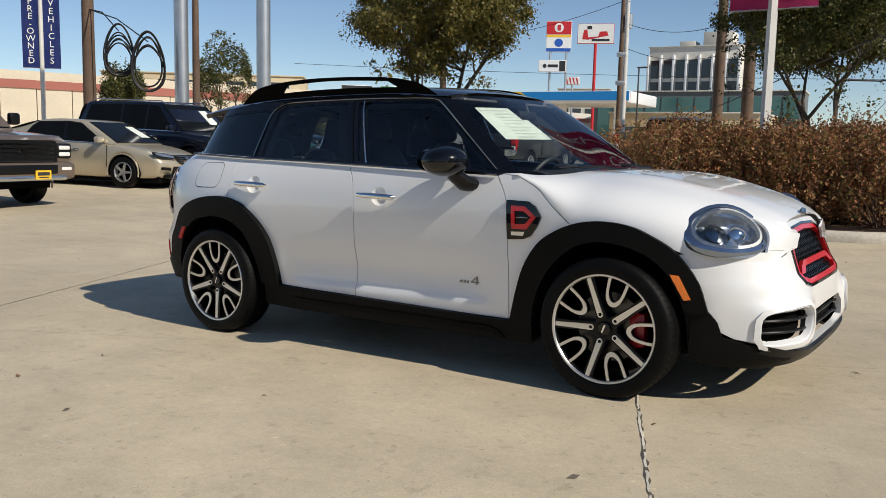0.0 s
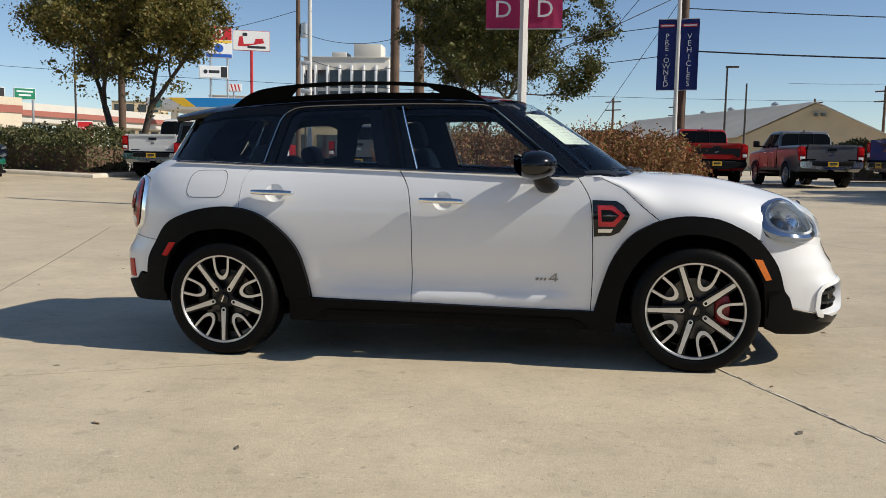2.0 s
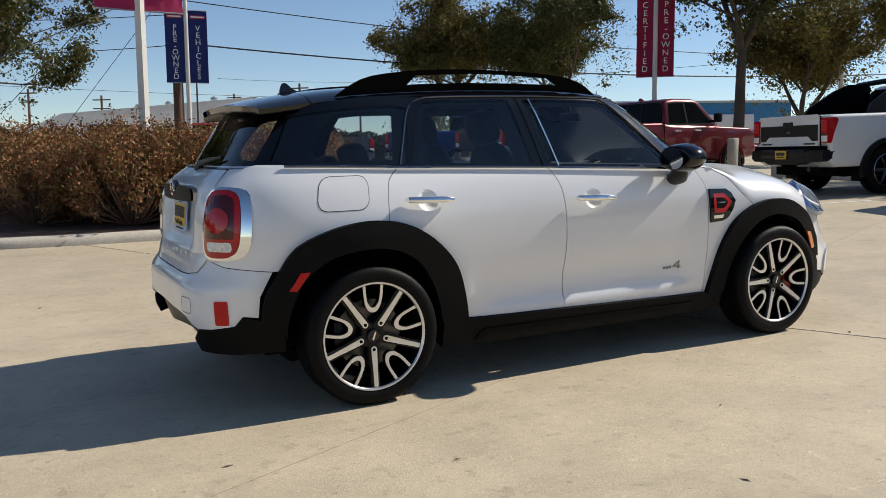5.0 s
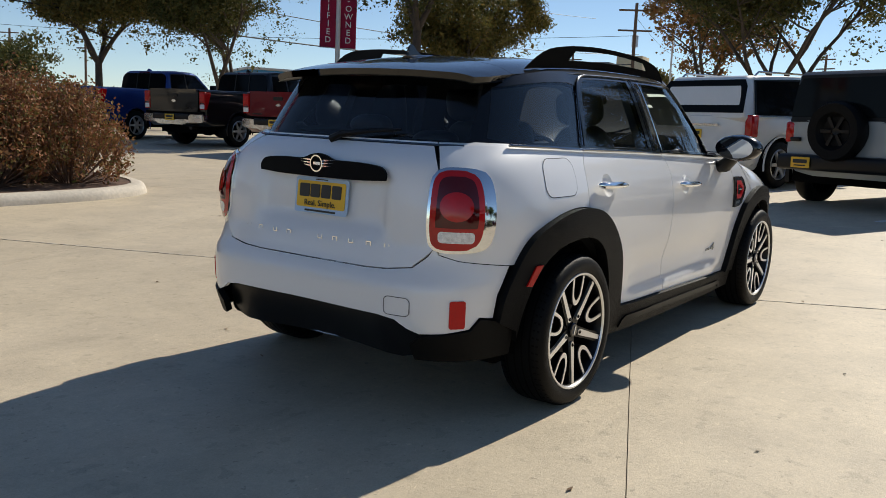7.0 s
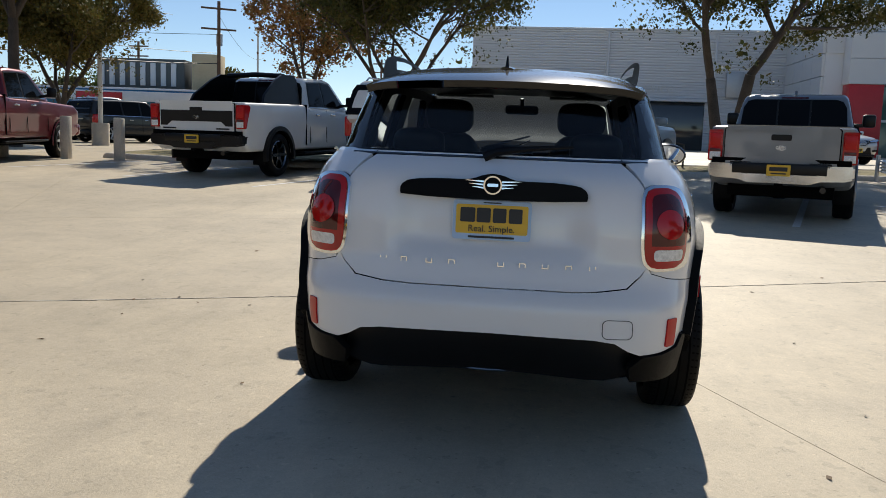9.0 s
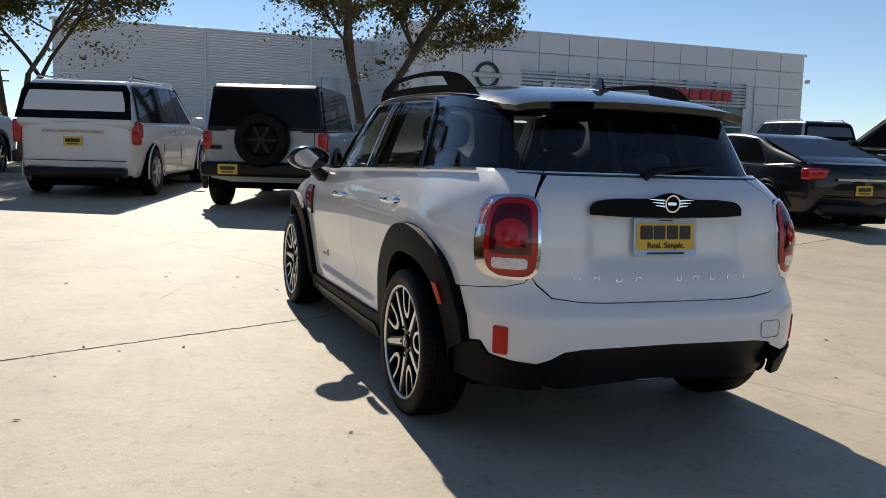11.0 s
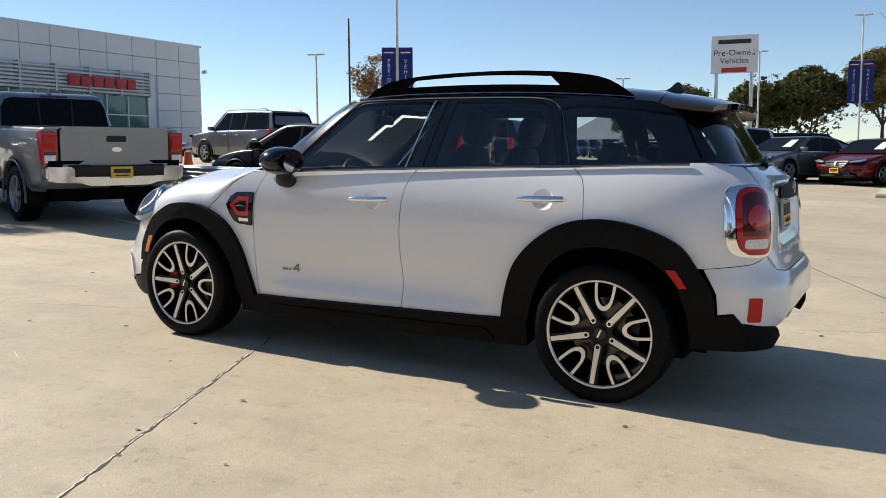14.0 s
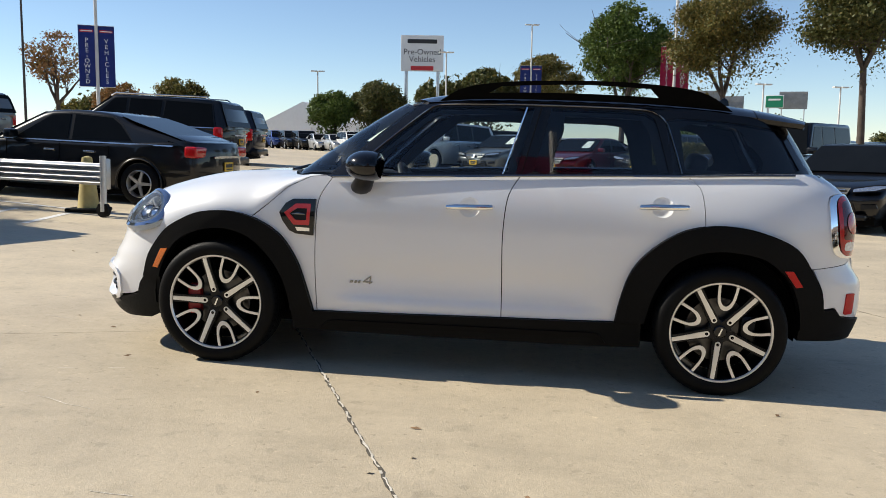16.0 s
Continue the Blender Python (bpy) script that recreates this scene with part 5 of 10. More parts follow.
    bm = box(0.105, 0.185, -0.045, 0.03, -0.085, 0.085, 0.02)
    bm.transform(Matrix.Rotation(0 if (x > 0) == (side < 0) else math.pi, 4, "Y"))
    part("brake_caliper", bm, CALIPER if x > 0 else SATIN_BLACK, wh, "red brake caliper" if x > 0 else "")


hatchback = build_hatchback()
for wx in (-1.335, 1.335):
    for ws, sp in ((-1, 0.942 if wx < 0 else 0.628), (1, 0.838 if wx < 0 else 0.593)):
        build_wheel(hatchback, wx, ws, sp)
TILT = Matrix(((0.999722, -0.000123, -0.023559, 0), (0.0, 0.999986, -0.005236, 0), (0.023559, 0.005235, 0.999709, 0), (0, 0, 0, 1)))
hatchback.matrix_world = TILT

# ---- ground ----
def ground_z(x, y):
    """The lot: tilted under the car, rising gently all round."""
    r = math.hypot(x, y)
    k = min(1.0, 26.0 / r) if r else 1.0
    a, b = x * k, y * k
    q = math.hypot(a, b)
    z = 0.02356 * a + 0.00524 * b + 0.001529 * a * a + 0.001004 * b * b - 0.000562 * a * b - 2.406e-5 * q**3 - 2.41e-5 * a**3 - 2.7e-6 * b**3
    return z + 0.012 * max(0.0, min(x - a, 60.0))


def concrete(name, color, stain):
    """Worn concrete: broad tone, blotches, dark specks, tyre scuffs and fine grit."""
    m = bpy.data.materials.new(name)
    m.use_nodes = True
    n, li = m.node_tree.nodes, m.node_tree.links
    b = n["Principled BSDF"]
    geo = n.new("ShaderNodeNewGeometry")
    def tex(kind, scale, detail=5.0, rough=0.55, src=None):
        t = n.new("ShaderNodeTex" + kind)
        t.inputs["Scale"].default_value = scale
        if kind == "Noise":
            t.inputs["Detail"].default_value, t.inputs["Roughness"].default_value = detail, rough
        li.new(src or geo.outputs["Position"], t.inputs["Vector"])
        return t
    def ramp(src, lo, hi, a, c):
        r = n.new("ShaderNodeMapRange")
        r.inputs[1].default_value, r.inputs[2].default_value, r.inputs[3].default_value, r.inputs[4].default_value = lo, hi, a, c
        li.new(src, r.inputs[0])
        return r.outputs[0]
    def mul(a, c):
        k = n.new("ShaderNodeMath")
        k.operation = "MULTIPLY"
        li.new(a, k.inputs[0]), li.new(c, k.inputs[1])
        return k.outputs[0]
    stretch = n.new("ShaderNodeMapping")
    stretch.inputs["Rotation"].default_value = (0, 0, radians(-25))
    stretch.inputs["Scale"].default_value = (0.35, 1.6, 1)
    li.new(geo.outputs["Position"], stretch.inputs["Vector"])
    v = ramp(tex("Noise", 0.22, 6).outputs["Fac"], 0.35, 0.65, 0.88, 1.08)
    v = mul(v, ramp(tex("Noise", 1.7, 8, 0.65).outputs["Fac"], 0.3, 0.7, 0.90, 1.08))
    v = mul(v, ramp(tex("Noise", 1.1, 7, 0.7, stretch.outputs[0]).outputs["Fac"], 0.52, 0.75, 1.0, 0.84))
    v = mul(v, ramp(tex("Noise", 26, 6, 0.7).outputs["Fac"], 0.3, 0.7, 0.92, 1.06))
    v = mul(v, ramp(tex("Noise", 110, 4, 0.7).outputs["Fac"], 0.3, 0.7, 0.90, 1.08))
    v = mul(v, ramp(tex("Noise", 5.5, 8, 0.75).outputs["Fac"], 0.50, 0.72, 1.0, 0.86))
    v = mul(v, ramp(tex("Voronoi", 21.0).outputs["Distance"], 0.03, 0.07, 0.72, 1.0))
    spot = tex("Voronoi", 2.6)
    v = mul(v, ramp(spot.outputs["Distance"], 0.02, 0.045, 0.62, 1.0))
    spot2 = tex("Voronoi", 9.0)
    v = mul(v, ramp(spot2.outputs["Distance"], 0.03, 0.06, 0.80, 1.0))
    v = mul(v, ramp(tex("Noise", 13, 3, 0.5).outputs["Fac"], 0.635, 0.67, 1.0, 0.84))
    v = mul(v, ramp(tex("Noise", 31, 2, 0.5).outputs["Fac"], 0.70, 0.73, 1.0, 0.74))
    v = mul(v, ramp(tex("Noise", 24, 2, 0.5).outputs["Fac"], 0.27, 0.29, 1.18, 1.0))
    oi = n.new("ShaderNodeObjectInfo")
    v = mul(v, ramp(oi.outputs["Random"], 0, 1, 0.97, 1.03))
    mix = n.new("ShaderNodeMix")
    mix.data_type = "RGBA"
    mix.inputs["A"].default_value, mix.inputs["B"].default_value = (*color, 1), (*stain, 1)
    li.new(ramp(tex("Noise", 0.5, 7, 0.6).outputs["Fac"], 0.42, 0.68, 0, 1), mix.inputs["Factor"])
    sc = n.new("ShaderNodeVectorMath")
    sc.operation = "SCALE"
    li.new(mix.outputs["Result"], sc.inputs[0]), li.new(v, sc.inputs["Scale"])
    li.new(sc.outputs[0], b.inputs["Base Color"])
    b.inputs["Roughness"].default_value = 0.62
    b.inputs["Specular IOR Level"].default_value = 0.35
    bp = n.new("ShaderNodeBump")
    bp.inputs["Strength"].default_value, bp.inputs["Distance"].default_value = 0.5, 0.006
    li.new(tex("Noise", 70, 6, 0.75).outputs["Fac"], bp.inputs["Height"])
    li.new(bp.outputs["Normal"], b.inputs["Normal"])
    return m


CONCRETE = concrete("worn_concrete", (0.57, 0.477, 0.337), (0.505, 0.425, 0.308))
JOINT = mat("dark_joint_dirt", (0.10, 0.085, 0.065), 0.95, vary=0.4, scale=5, fine=0.3)
FILLER = mat("pale_joint_filler", (0.62, 0.57, 0.48), 0.9, vary=0.25, scale=9, fine=0.2)
KERB = mat("pale_kerb_concrete", (0.55, 0.49, 0.40), 0.85, vary=0.12, scale=2, fine=0.1, bump=0.3, bump_scale=60)
LINE_PAINT = mat("worn_white_line_paint", (0.70, 0.69, 0.66), 0.7, vary=0.15, scale=3, fine=0.25)

pavement = tagged(new("pavement"), "worn tan concrete slabs with dark joints", "pavement", kind="structure")
# far ground: one sheet to the horizon, with a hollow under the slabs
bm = bmesh.new()
rings = [0.01, 8, 16, 21, 24, 26.5, 30, 36, 44, 55, 70, 90, 120, 170, 250, 400, 700, 1500]
prev = None
for r in rings:
    cur = []
    for k in range(72):
        a = 2 * math.pi * k / 72
        x, y = r * math.cos(a), r * math.sin(a)
        cur.append(bm.verts.new((x, y, ground_z(x, y) - (0.04 if r < 23 else 0.004))))
    if prev:
        for k in range(72):
            bm.faces.new((prev[k], cur[k], cur[(k + 1) % 72], prev[(k + 1) % 72]))
    prev = cur
bmesh.ops.remove_doubles(bm, verts=bm.verts, dist=0.05)
bmesh.ops.recalc_face_normals(bm, faces=bm.faces)
tagged(part("ground", bm, CONCRETE), "tan concrete and far ground", "ground", kind="structure")

E1, E2 = Vector((0.9165, 0.400)), Vector((-0.400, 0.9165))
O = Vector((1.152, -0.05)) - E2 * 0.02
SLAB = 4.57


def slab(i, j):
    """One slab of the lot; its corner lies at the crossing of two joints."""
    bm = bmesh.new()
    n = 6
    g = 0.004
    def at(u, v, drop=0.0):
        p = O + E1 * (i * SLAB + u) + E2 * (j * SLAB + v)
        return Vector((p.x, p.y, ground_z(p.x, p.y) - drop))
    h = 0.002
    us = [g + (SLAB - 2 * g) * k / n for k in range(n + 1)]
    vs = [h + (SLAB - 2 * h) * k / n for k in range(n + 1)]
    grid = [[bm.verts.new(at(u, v)) for v in vs] for u in us]
    for a in range(n):
        for c in range(n):
            bm.faces.new((grid[a][c], grid[a + 1][c], grid[a + 1][c + 1], grid[a][c + 1]))
    edge = [grid[a][0] for a in range(n + 1)] + [grid[n][c] for c in range(1, n + 1)] + [grid[a][n] for a in range(n - 1, -1, -1)] + [grid[0][c] for c in range(n - 1, 0, -1)]
    low = [bm.verts.new(v.co - Vector((0, 0, 0.03))) for v in edge]
    for k in range(len(edge)):
        m = (k + 1) % len(edge)
        bm.faces.new((edge[m], edge[k], low[k], low[m]))
    return part("concrete_slab", bm, CONCRETE, pavement)


for i in range(-6, 6):
    for j in range(-6, 6):
        c = O + E1 * ((i + 0.5) * SLAB) + E2 * ((j + 0.5) * SLAB)
        if c.length < 25:
            slab(i, j)


def joint_strip(p0, p1, width, material, name, seed, drop=0.006, wander=0.35, breaks=0.0, step=0.07):
    """A ragged ribbon lying in a joint or crack."""
    rnd = random.Random(seed)
    a, b = Vector(p0), Vector(p1)
    n = max(4, int((b - a).length / step))
    s = Vector((-(b - a).y, (b - a).x)).normalized()
    bm = bmesh.new()
    prev = None
    for k in range(n + 1):
        p = a + (b - a) * (k / n) + s * rnd.uniform(-1, 1) * width * wander
        w = width * rnd.uniform(0.35, 1.0)
        cur = [bm.verts.new((q.x, q.y, ground_z(q.x, q.y) - drop)) for q in (p - s * w / 2, p + s * w / 2)]
        if prev and rnd.random() > breaks:
            bm.faces.new((prev[0], prev[1], cur[1], cur[0]))
        prev = cur
    bmesh.ops.recalc_face_normals(bm, faces=bm.faces)
    for f in bm.faces:
        if f.normal.z < 0:
            f.normal_flip()
    return part(name, bm, material, pavement, smooth=0)


def crack(p0, p1, width, material, name, seed, breaks=0.0):
    return joint_strip(p0, p1, width, material, name, seed, drop=-0.0025, wander=1.6, breaks=breaks)


J1 = [O + E2 * v for v in (-9.0, 9.0)]
joint_strip(J1[0], J1[1], 0.021, JOINT, "joint_line", 1, drop=-0.002, step=0.045)
joint_strip(O + E2 * -6.0, O + E2 * 6.5, 0.0135, FILLER, "joint_filler", 2, drop=-0.0032, wander=0.32, breaks=0.14, step=0.033)
joint_strip(O - E1 * SLAB - E2 * 9, O - E1 * SLAB + E2 * 9, 0.009, JOINT, "joint_line", 5, drop=-0.002)
rnd = random.Random(31)
for k in range(16):
    # pale scrape marks
    a, r, g = rnd.uniform(0, 6.28), rnd.uniform(2.0, 5.5), rnd.uniform(-0.6, 0.3)
    p0 = Vector((r * math.cos(a), r * math.sin(a)))
    crack(p0, p0 + Vector((math.cos(g), math.sin(g))) * rnd.uniform(0.15, 0.6), 0.007, FILLER, "scrape_mark", 200 + k, 0.35)
rnd = random.Random(11)
for k in range(60):
    # dead leaves and chips lying about
    a, r = rnd.uniform(0, 6.28), rnd.uniform(1.6, 6.5)
    x, y, g = r * math.cos(a), r * math.sin(a), rnd.uniform(0, 6.28)
    w, l = rnd.uniform(0.004, 0.014), rnd.uniform(0.007, 0.032)
    bm = bmesh.new()
    vs = []
    for u, v, h in ((-l, 0, 0.003), (0, -w, 0.001), (l, 0, 0.006), (0, w, 0.008)):
        px, py = x + u * math.cos(g) - v * math.sin(g), y + u * math.sin(g) + v * math.cos(g)
        vs.append(bm.verts.new((px, py, ground_z(px, py) + 0.001 + h)))
    bm.faces.new(vs)
    ob = part("dead_leaf", bm, LEAF_LITTER if k % 3 else JOINT, smooth=0)
    tagged(ob, "small brown dead leaf on the concrete", "leaf", "leaves on the lot")

# ---- parked vehicles ----
def paint(name, color, metal=0.3):
    return mat(name, color, 0.32, metal=metal, coat=0.7, spec=0.15, vary=0.03, scale=2.5)


AUTO_GLASS = mat("dark_car_glass", (0.006, 0.007, 0.008), 0.04, spec=0.07, vary=0.15, scale=2)
CHROME_TRIM = mat("bright_trim", (0.62, 0.63, 0.64), 0.18, metal=0.95, vary=0.06, scale=6)
WHEEL_SILVER = mat("silver_wheel", (0.50, 0.51, 0.52), 0.3, metal=0.8, vary=0.08, scale=9)


def cut_arches(loop, xs, r, ra):
    """An outline with round wheel openings cut into its lower edge."""
    loop = densify([Vector(p) for p in loop], 0.11)
    for x in xs:
        c = Vector((x, r))
        hit = [(p - c).length < ra for p in loop]
        if not any(hit):
            continue
        first = next(i for i in range(len(loop)) if hit[i] and not hit[i - 1])
        loop, hit = loop[first:] + loop[:first], hit[first:] + hit[:first]
        keep = [p for p, h in zip(loop, hit) if not h]
        e, o = keep[-1] - c, keep[0] - c
        a0, a1 = math.asin(max(-0.95, min(0.0, e.y / ra))), math.pi - math.asin(max(-0.95, min(0.0, o.y / ra)))
        loop = keep + [c + Vector((math.cos(a0 + (a1 - a0) * k / 16), math.sin(a0 + (a1 - a0) * k / 16))) * ra for k in range(17)]
    return loop


def loft(loop, hw, tumble=0.0, z0=0.0, edge=0.06, taper=0.0, xc=0.0, wheels=(), r=0.0, tuck=0.0, waist=0.0, bow=0.0):
    """A body from a side outline: flanks that lean in above z0, tuck under and swell round the wheels, with rounded edges."""
    loop = cut_arches(loop, wheels, r, r * 1.19) if wheels else densify([Vector(p) for p in loop], 0.25)
    def wid(x, z):
        w = hw - tumble * max(0, z - z0) - taper * max(0, abs(x - xc) - 1.2) ** 2
        w -= tuck * max(0, 0.80 - z) ** 2
        w -= waist * math.exp(-((z - 0.80) / 0.13) ** 2)
        for wx in wheels:
            d = math.hypot(x - wx, z - r) / r
            w += 0.030 * math.exp(-(max(0, d - 1.05) / 0.32) ** 2)
        return w
    bm = bmesh.new()
    rows = []
    turn = [(edge * (1 - math.cos(g)), edge * (1 - math.sin(g))) for g in (0.0, 0.35, 0.75, 1.15, math.pi / 2)]
    steps = [(-1.0 + e / hw, d) for e, d in turn] + [(f, 0.0) for f in (-0.66, -0.33, 0.0, 0.33, 0.66)[: 5 if bow else 0]] + [(1.0 - e / hw, d) for e, d in reversed(turn)]
    rim = inset(loop, edge)
    def back(x, f):
        k = min(1.0, max(0.0, abs(x - xc) - 1.3)) ** 1.5
        return x - math.copysign(bow * k * abs(f) ** 2.5, x - xc)
    for f, d in steps:
        lp = rim if abs(d - edge) < 1e-6 else inset(loop, d) if d > 1e-5 else loop
        rows.append([bm.verts.new((back(p.x, f), f * wid(p.x, p.y), p.y)) for p in lp])
    n = len(loop)
    for a, b in zip(rows, rows[1:]):
        for k in range(n):
            bm.faces.new((a[k], a[(k + 1) % n], b[(k + 1) % n], b[k]))
    side = patch(rim, lambda x, z: Vector((back(x, 1.0), -wid(x, z), z)), 0.16 if wheels else 0.30)
    bm = join(bm, mirrored(side), side)
    bmesh.ops.remove_doubles(bm, verts=bm.verts, dist=2e-4)
    bmesh.ops.recalc_face_normals(bm, faces=bm.faces)
    return bm


def flank(loop, hw, tumble, z0, lift, thick=0.012):
    """A pane or panel lying on a body's flank, right side; mirror it for the left."""
    return plate([Vector(p) for p in loop], thick, lambda a, b, t: Vector((a, -(hw - tumble * max(0, b - z0) + lift - thick + t), b)))


def road_wheel(parent, x, y, r, w, rim_mat, spokes=6, rim=0.66):
    side = -1 if y < 0 else 1
    wh = new("wheel")
    wh.parent = parent
    wh.matrix_local = Matrix.Translation((x, y, r)) @ Matrix.Rotation(0 if side < 0 else math.pi, 4, "Z")
    h = w / 2
    tyre_key, rim_key = f"tyre{r:.3f}{w:.2f}{rim:.2f}", f"rim{r:.3f}{w:.2f}{rim:.2f}{spokes}{rim_mat.name}"
    if tyre_key not in WHEEL_MESHES:
        t = part("tyre", lathe([(r * rim, -h * 0.85), (r * rim * 1.06, -h * 0.98), (r * 0.9, -h), (r * 0.97, -h * 0.86), (r, -h * 0.6), (r, h * 0.6), (r * 0.97, h * 0.86), (r * 0.9, h), (r * rim, h * 0.85)], 36), RUBBER, wh)
        WHEEL_MESHES[tyre_key] = t.data
    else:
        t = new("tyre", WHEEL_MESHES[tyre_key])
        t.parent = wh
    if rim_key not in WHEEL_MESHES:
        R_ = r * rim
        bm = lathe([(R_ * 1.0, -h * 0.9), (R_ * 0.95, -h * 0.97), (R_ * 0.88, -h * 0.75), (R_ * 0.86, -h * 0.2)], 32)
        for k in range(spokes):
            a = 2 * math.pi * k / spokes
            lp = [(R_ * 0.12, -R_ * 0.13), (R_ * 0.9, -R_ * 0.085), (R_ * 0.9, R_ * 0.085), (R_ * 0.12, R_ * 0.13)]
            lp = [Vector((p[0] * math.cos(a) - p[1] * math.sin(a), p[0] * math.sin(a) + p[1] * math.cos(a))) for p in lp]
            bm = join(bm, plate(lp, 0.03, lambda p, q, s: Vector((p, -h * 0.62 - s - 0.02 * math.hypot(p, q) / R_, q))))
        bm = join(bm, lathe([(0.001, -h * 0.86), (R_ * 0.2, -h * 0.86), (R_ * 0.24, -h * 0.6)], 18))
        o = part("rim", bm, rim_mat, wh)
        WHEEL_MESHES[rim_key] = o.data
        o2 = part("brake_backing", lathe([(0.001, -h * 0.1), (R_ * 0.86, -h * 0.1)], 24), DEEP_BLACK, wh)
        WHEEL_MESHES[rim_key + "b"] = o2.data
    else:
        o = new("rim", WHEEL_MESHES[rim_key])
        o.parent = wh
        o = new("brake_backing", WHEEL_MESHES[rim_key + "b"])
        o.parent = wh
    return wh


WHEEL_MESHES = {}


def arches(root, xs, r, hw, z_min, flare=None, lip=None):
    """Dark liners in the wheel openings, with rolled lips or plastic flares round them."""
    for x in xs:
        arc = [math.radians(-12 + 204 * k / 16) for k in range(17)]
        bm = bmesh.new()
        ra = r * 1.175
        ring = [[bm.verts.new((x + ra * math.cos(g), y, r + ra * math.sin(g))) for g in arc] for y in (-hw + 0.03, hw - 0.03)]
        for k in range(16):
            bm.faces.new((ring[0][k], ring[0][k + 1], ring[1][k + 1], ring[1][k]))
        part("wheel_arch_liner", bm, DEEP_BLACK, root)
        for s in (-1, 1):
            if flare:
                ring = [Vector((x + r * 1.34 * math.cos(g), r + r * 1.32 * math.sin(g))) for g in arc] + [Vector((x + r * 1.13 * math.cos(g), r + r * 1.13 * math.sin(g))) for g in reversed(arc)]
                bm = plate(ring, 0.07, lambda a, b, t: Vector((a, -(hw - 0.015 + t - 0.10 * max(0.0, math.hypot(a - x, b - r) - r * 1.15)), b)))
                part("arch_flare", bm if s < 0 else mirrored(bm), flare, root)
            elif lip:
                part("arch_lip", tube([(x + r * 1.19 * math.cos(g), s * (hw + 0.012), r + r * 1.19 * math.sin(g)) for g in arc], 0.016, 5), lip, root)


def dealer_plate(root, x, y, z, facing, bar=True, w=0.30):
    """A yellow dealer plate; facing is 1 for the front, -1 for the rear."""
    f = facing
    p = part("number_plate", plate(rounded(-w / 2, w / 2, -0.075, 0.075, 0.01), 0.012, lambda a, b, t: Vector((x + f * t, y + a * f, z + b))), PLATE_YELLOW, root, "yellow dealer plate")
    part("plate_bar", plate(rounded(-w * 0.38, w * 0.38, -0.010, 0.045, 0.006), 0.004, lambda a, b, t: Vector((x + f * (0.012 + t), y + a * f, z + b))), INK, p)
    part("plate_bar", plate(rounded(-w * 0.32, w * 0.32, -0.050, -0.032, 0.004), 0.004, lambda a, b, t: Vector((x + f * (0.012 + t), y + a * f, z + b))), INK, p)


def end_plate(root, name, loop, x, thick, material, label="", lean=0.0, z0=0.0):
    """A flat piece on an end of a vehicle: loop in (y, z); thick > 0 faces forwards."""
    return part(name, plate([Vector(p) for p in loop], abs(thick), lambda a, b, t: Vector((x + math.copysign(t, thick) + lean * (b - z0), a, b))), material, root, label)


def pair(root, name, bm, material, label=""):
    m2 = mirrored(bm)
    return part(name, bm, material, root, label), part(name, m2, material, root, label)


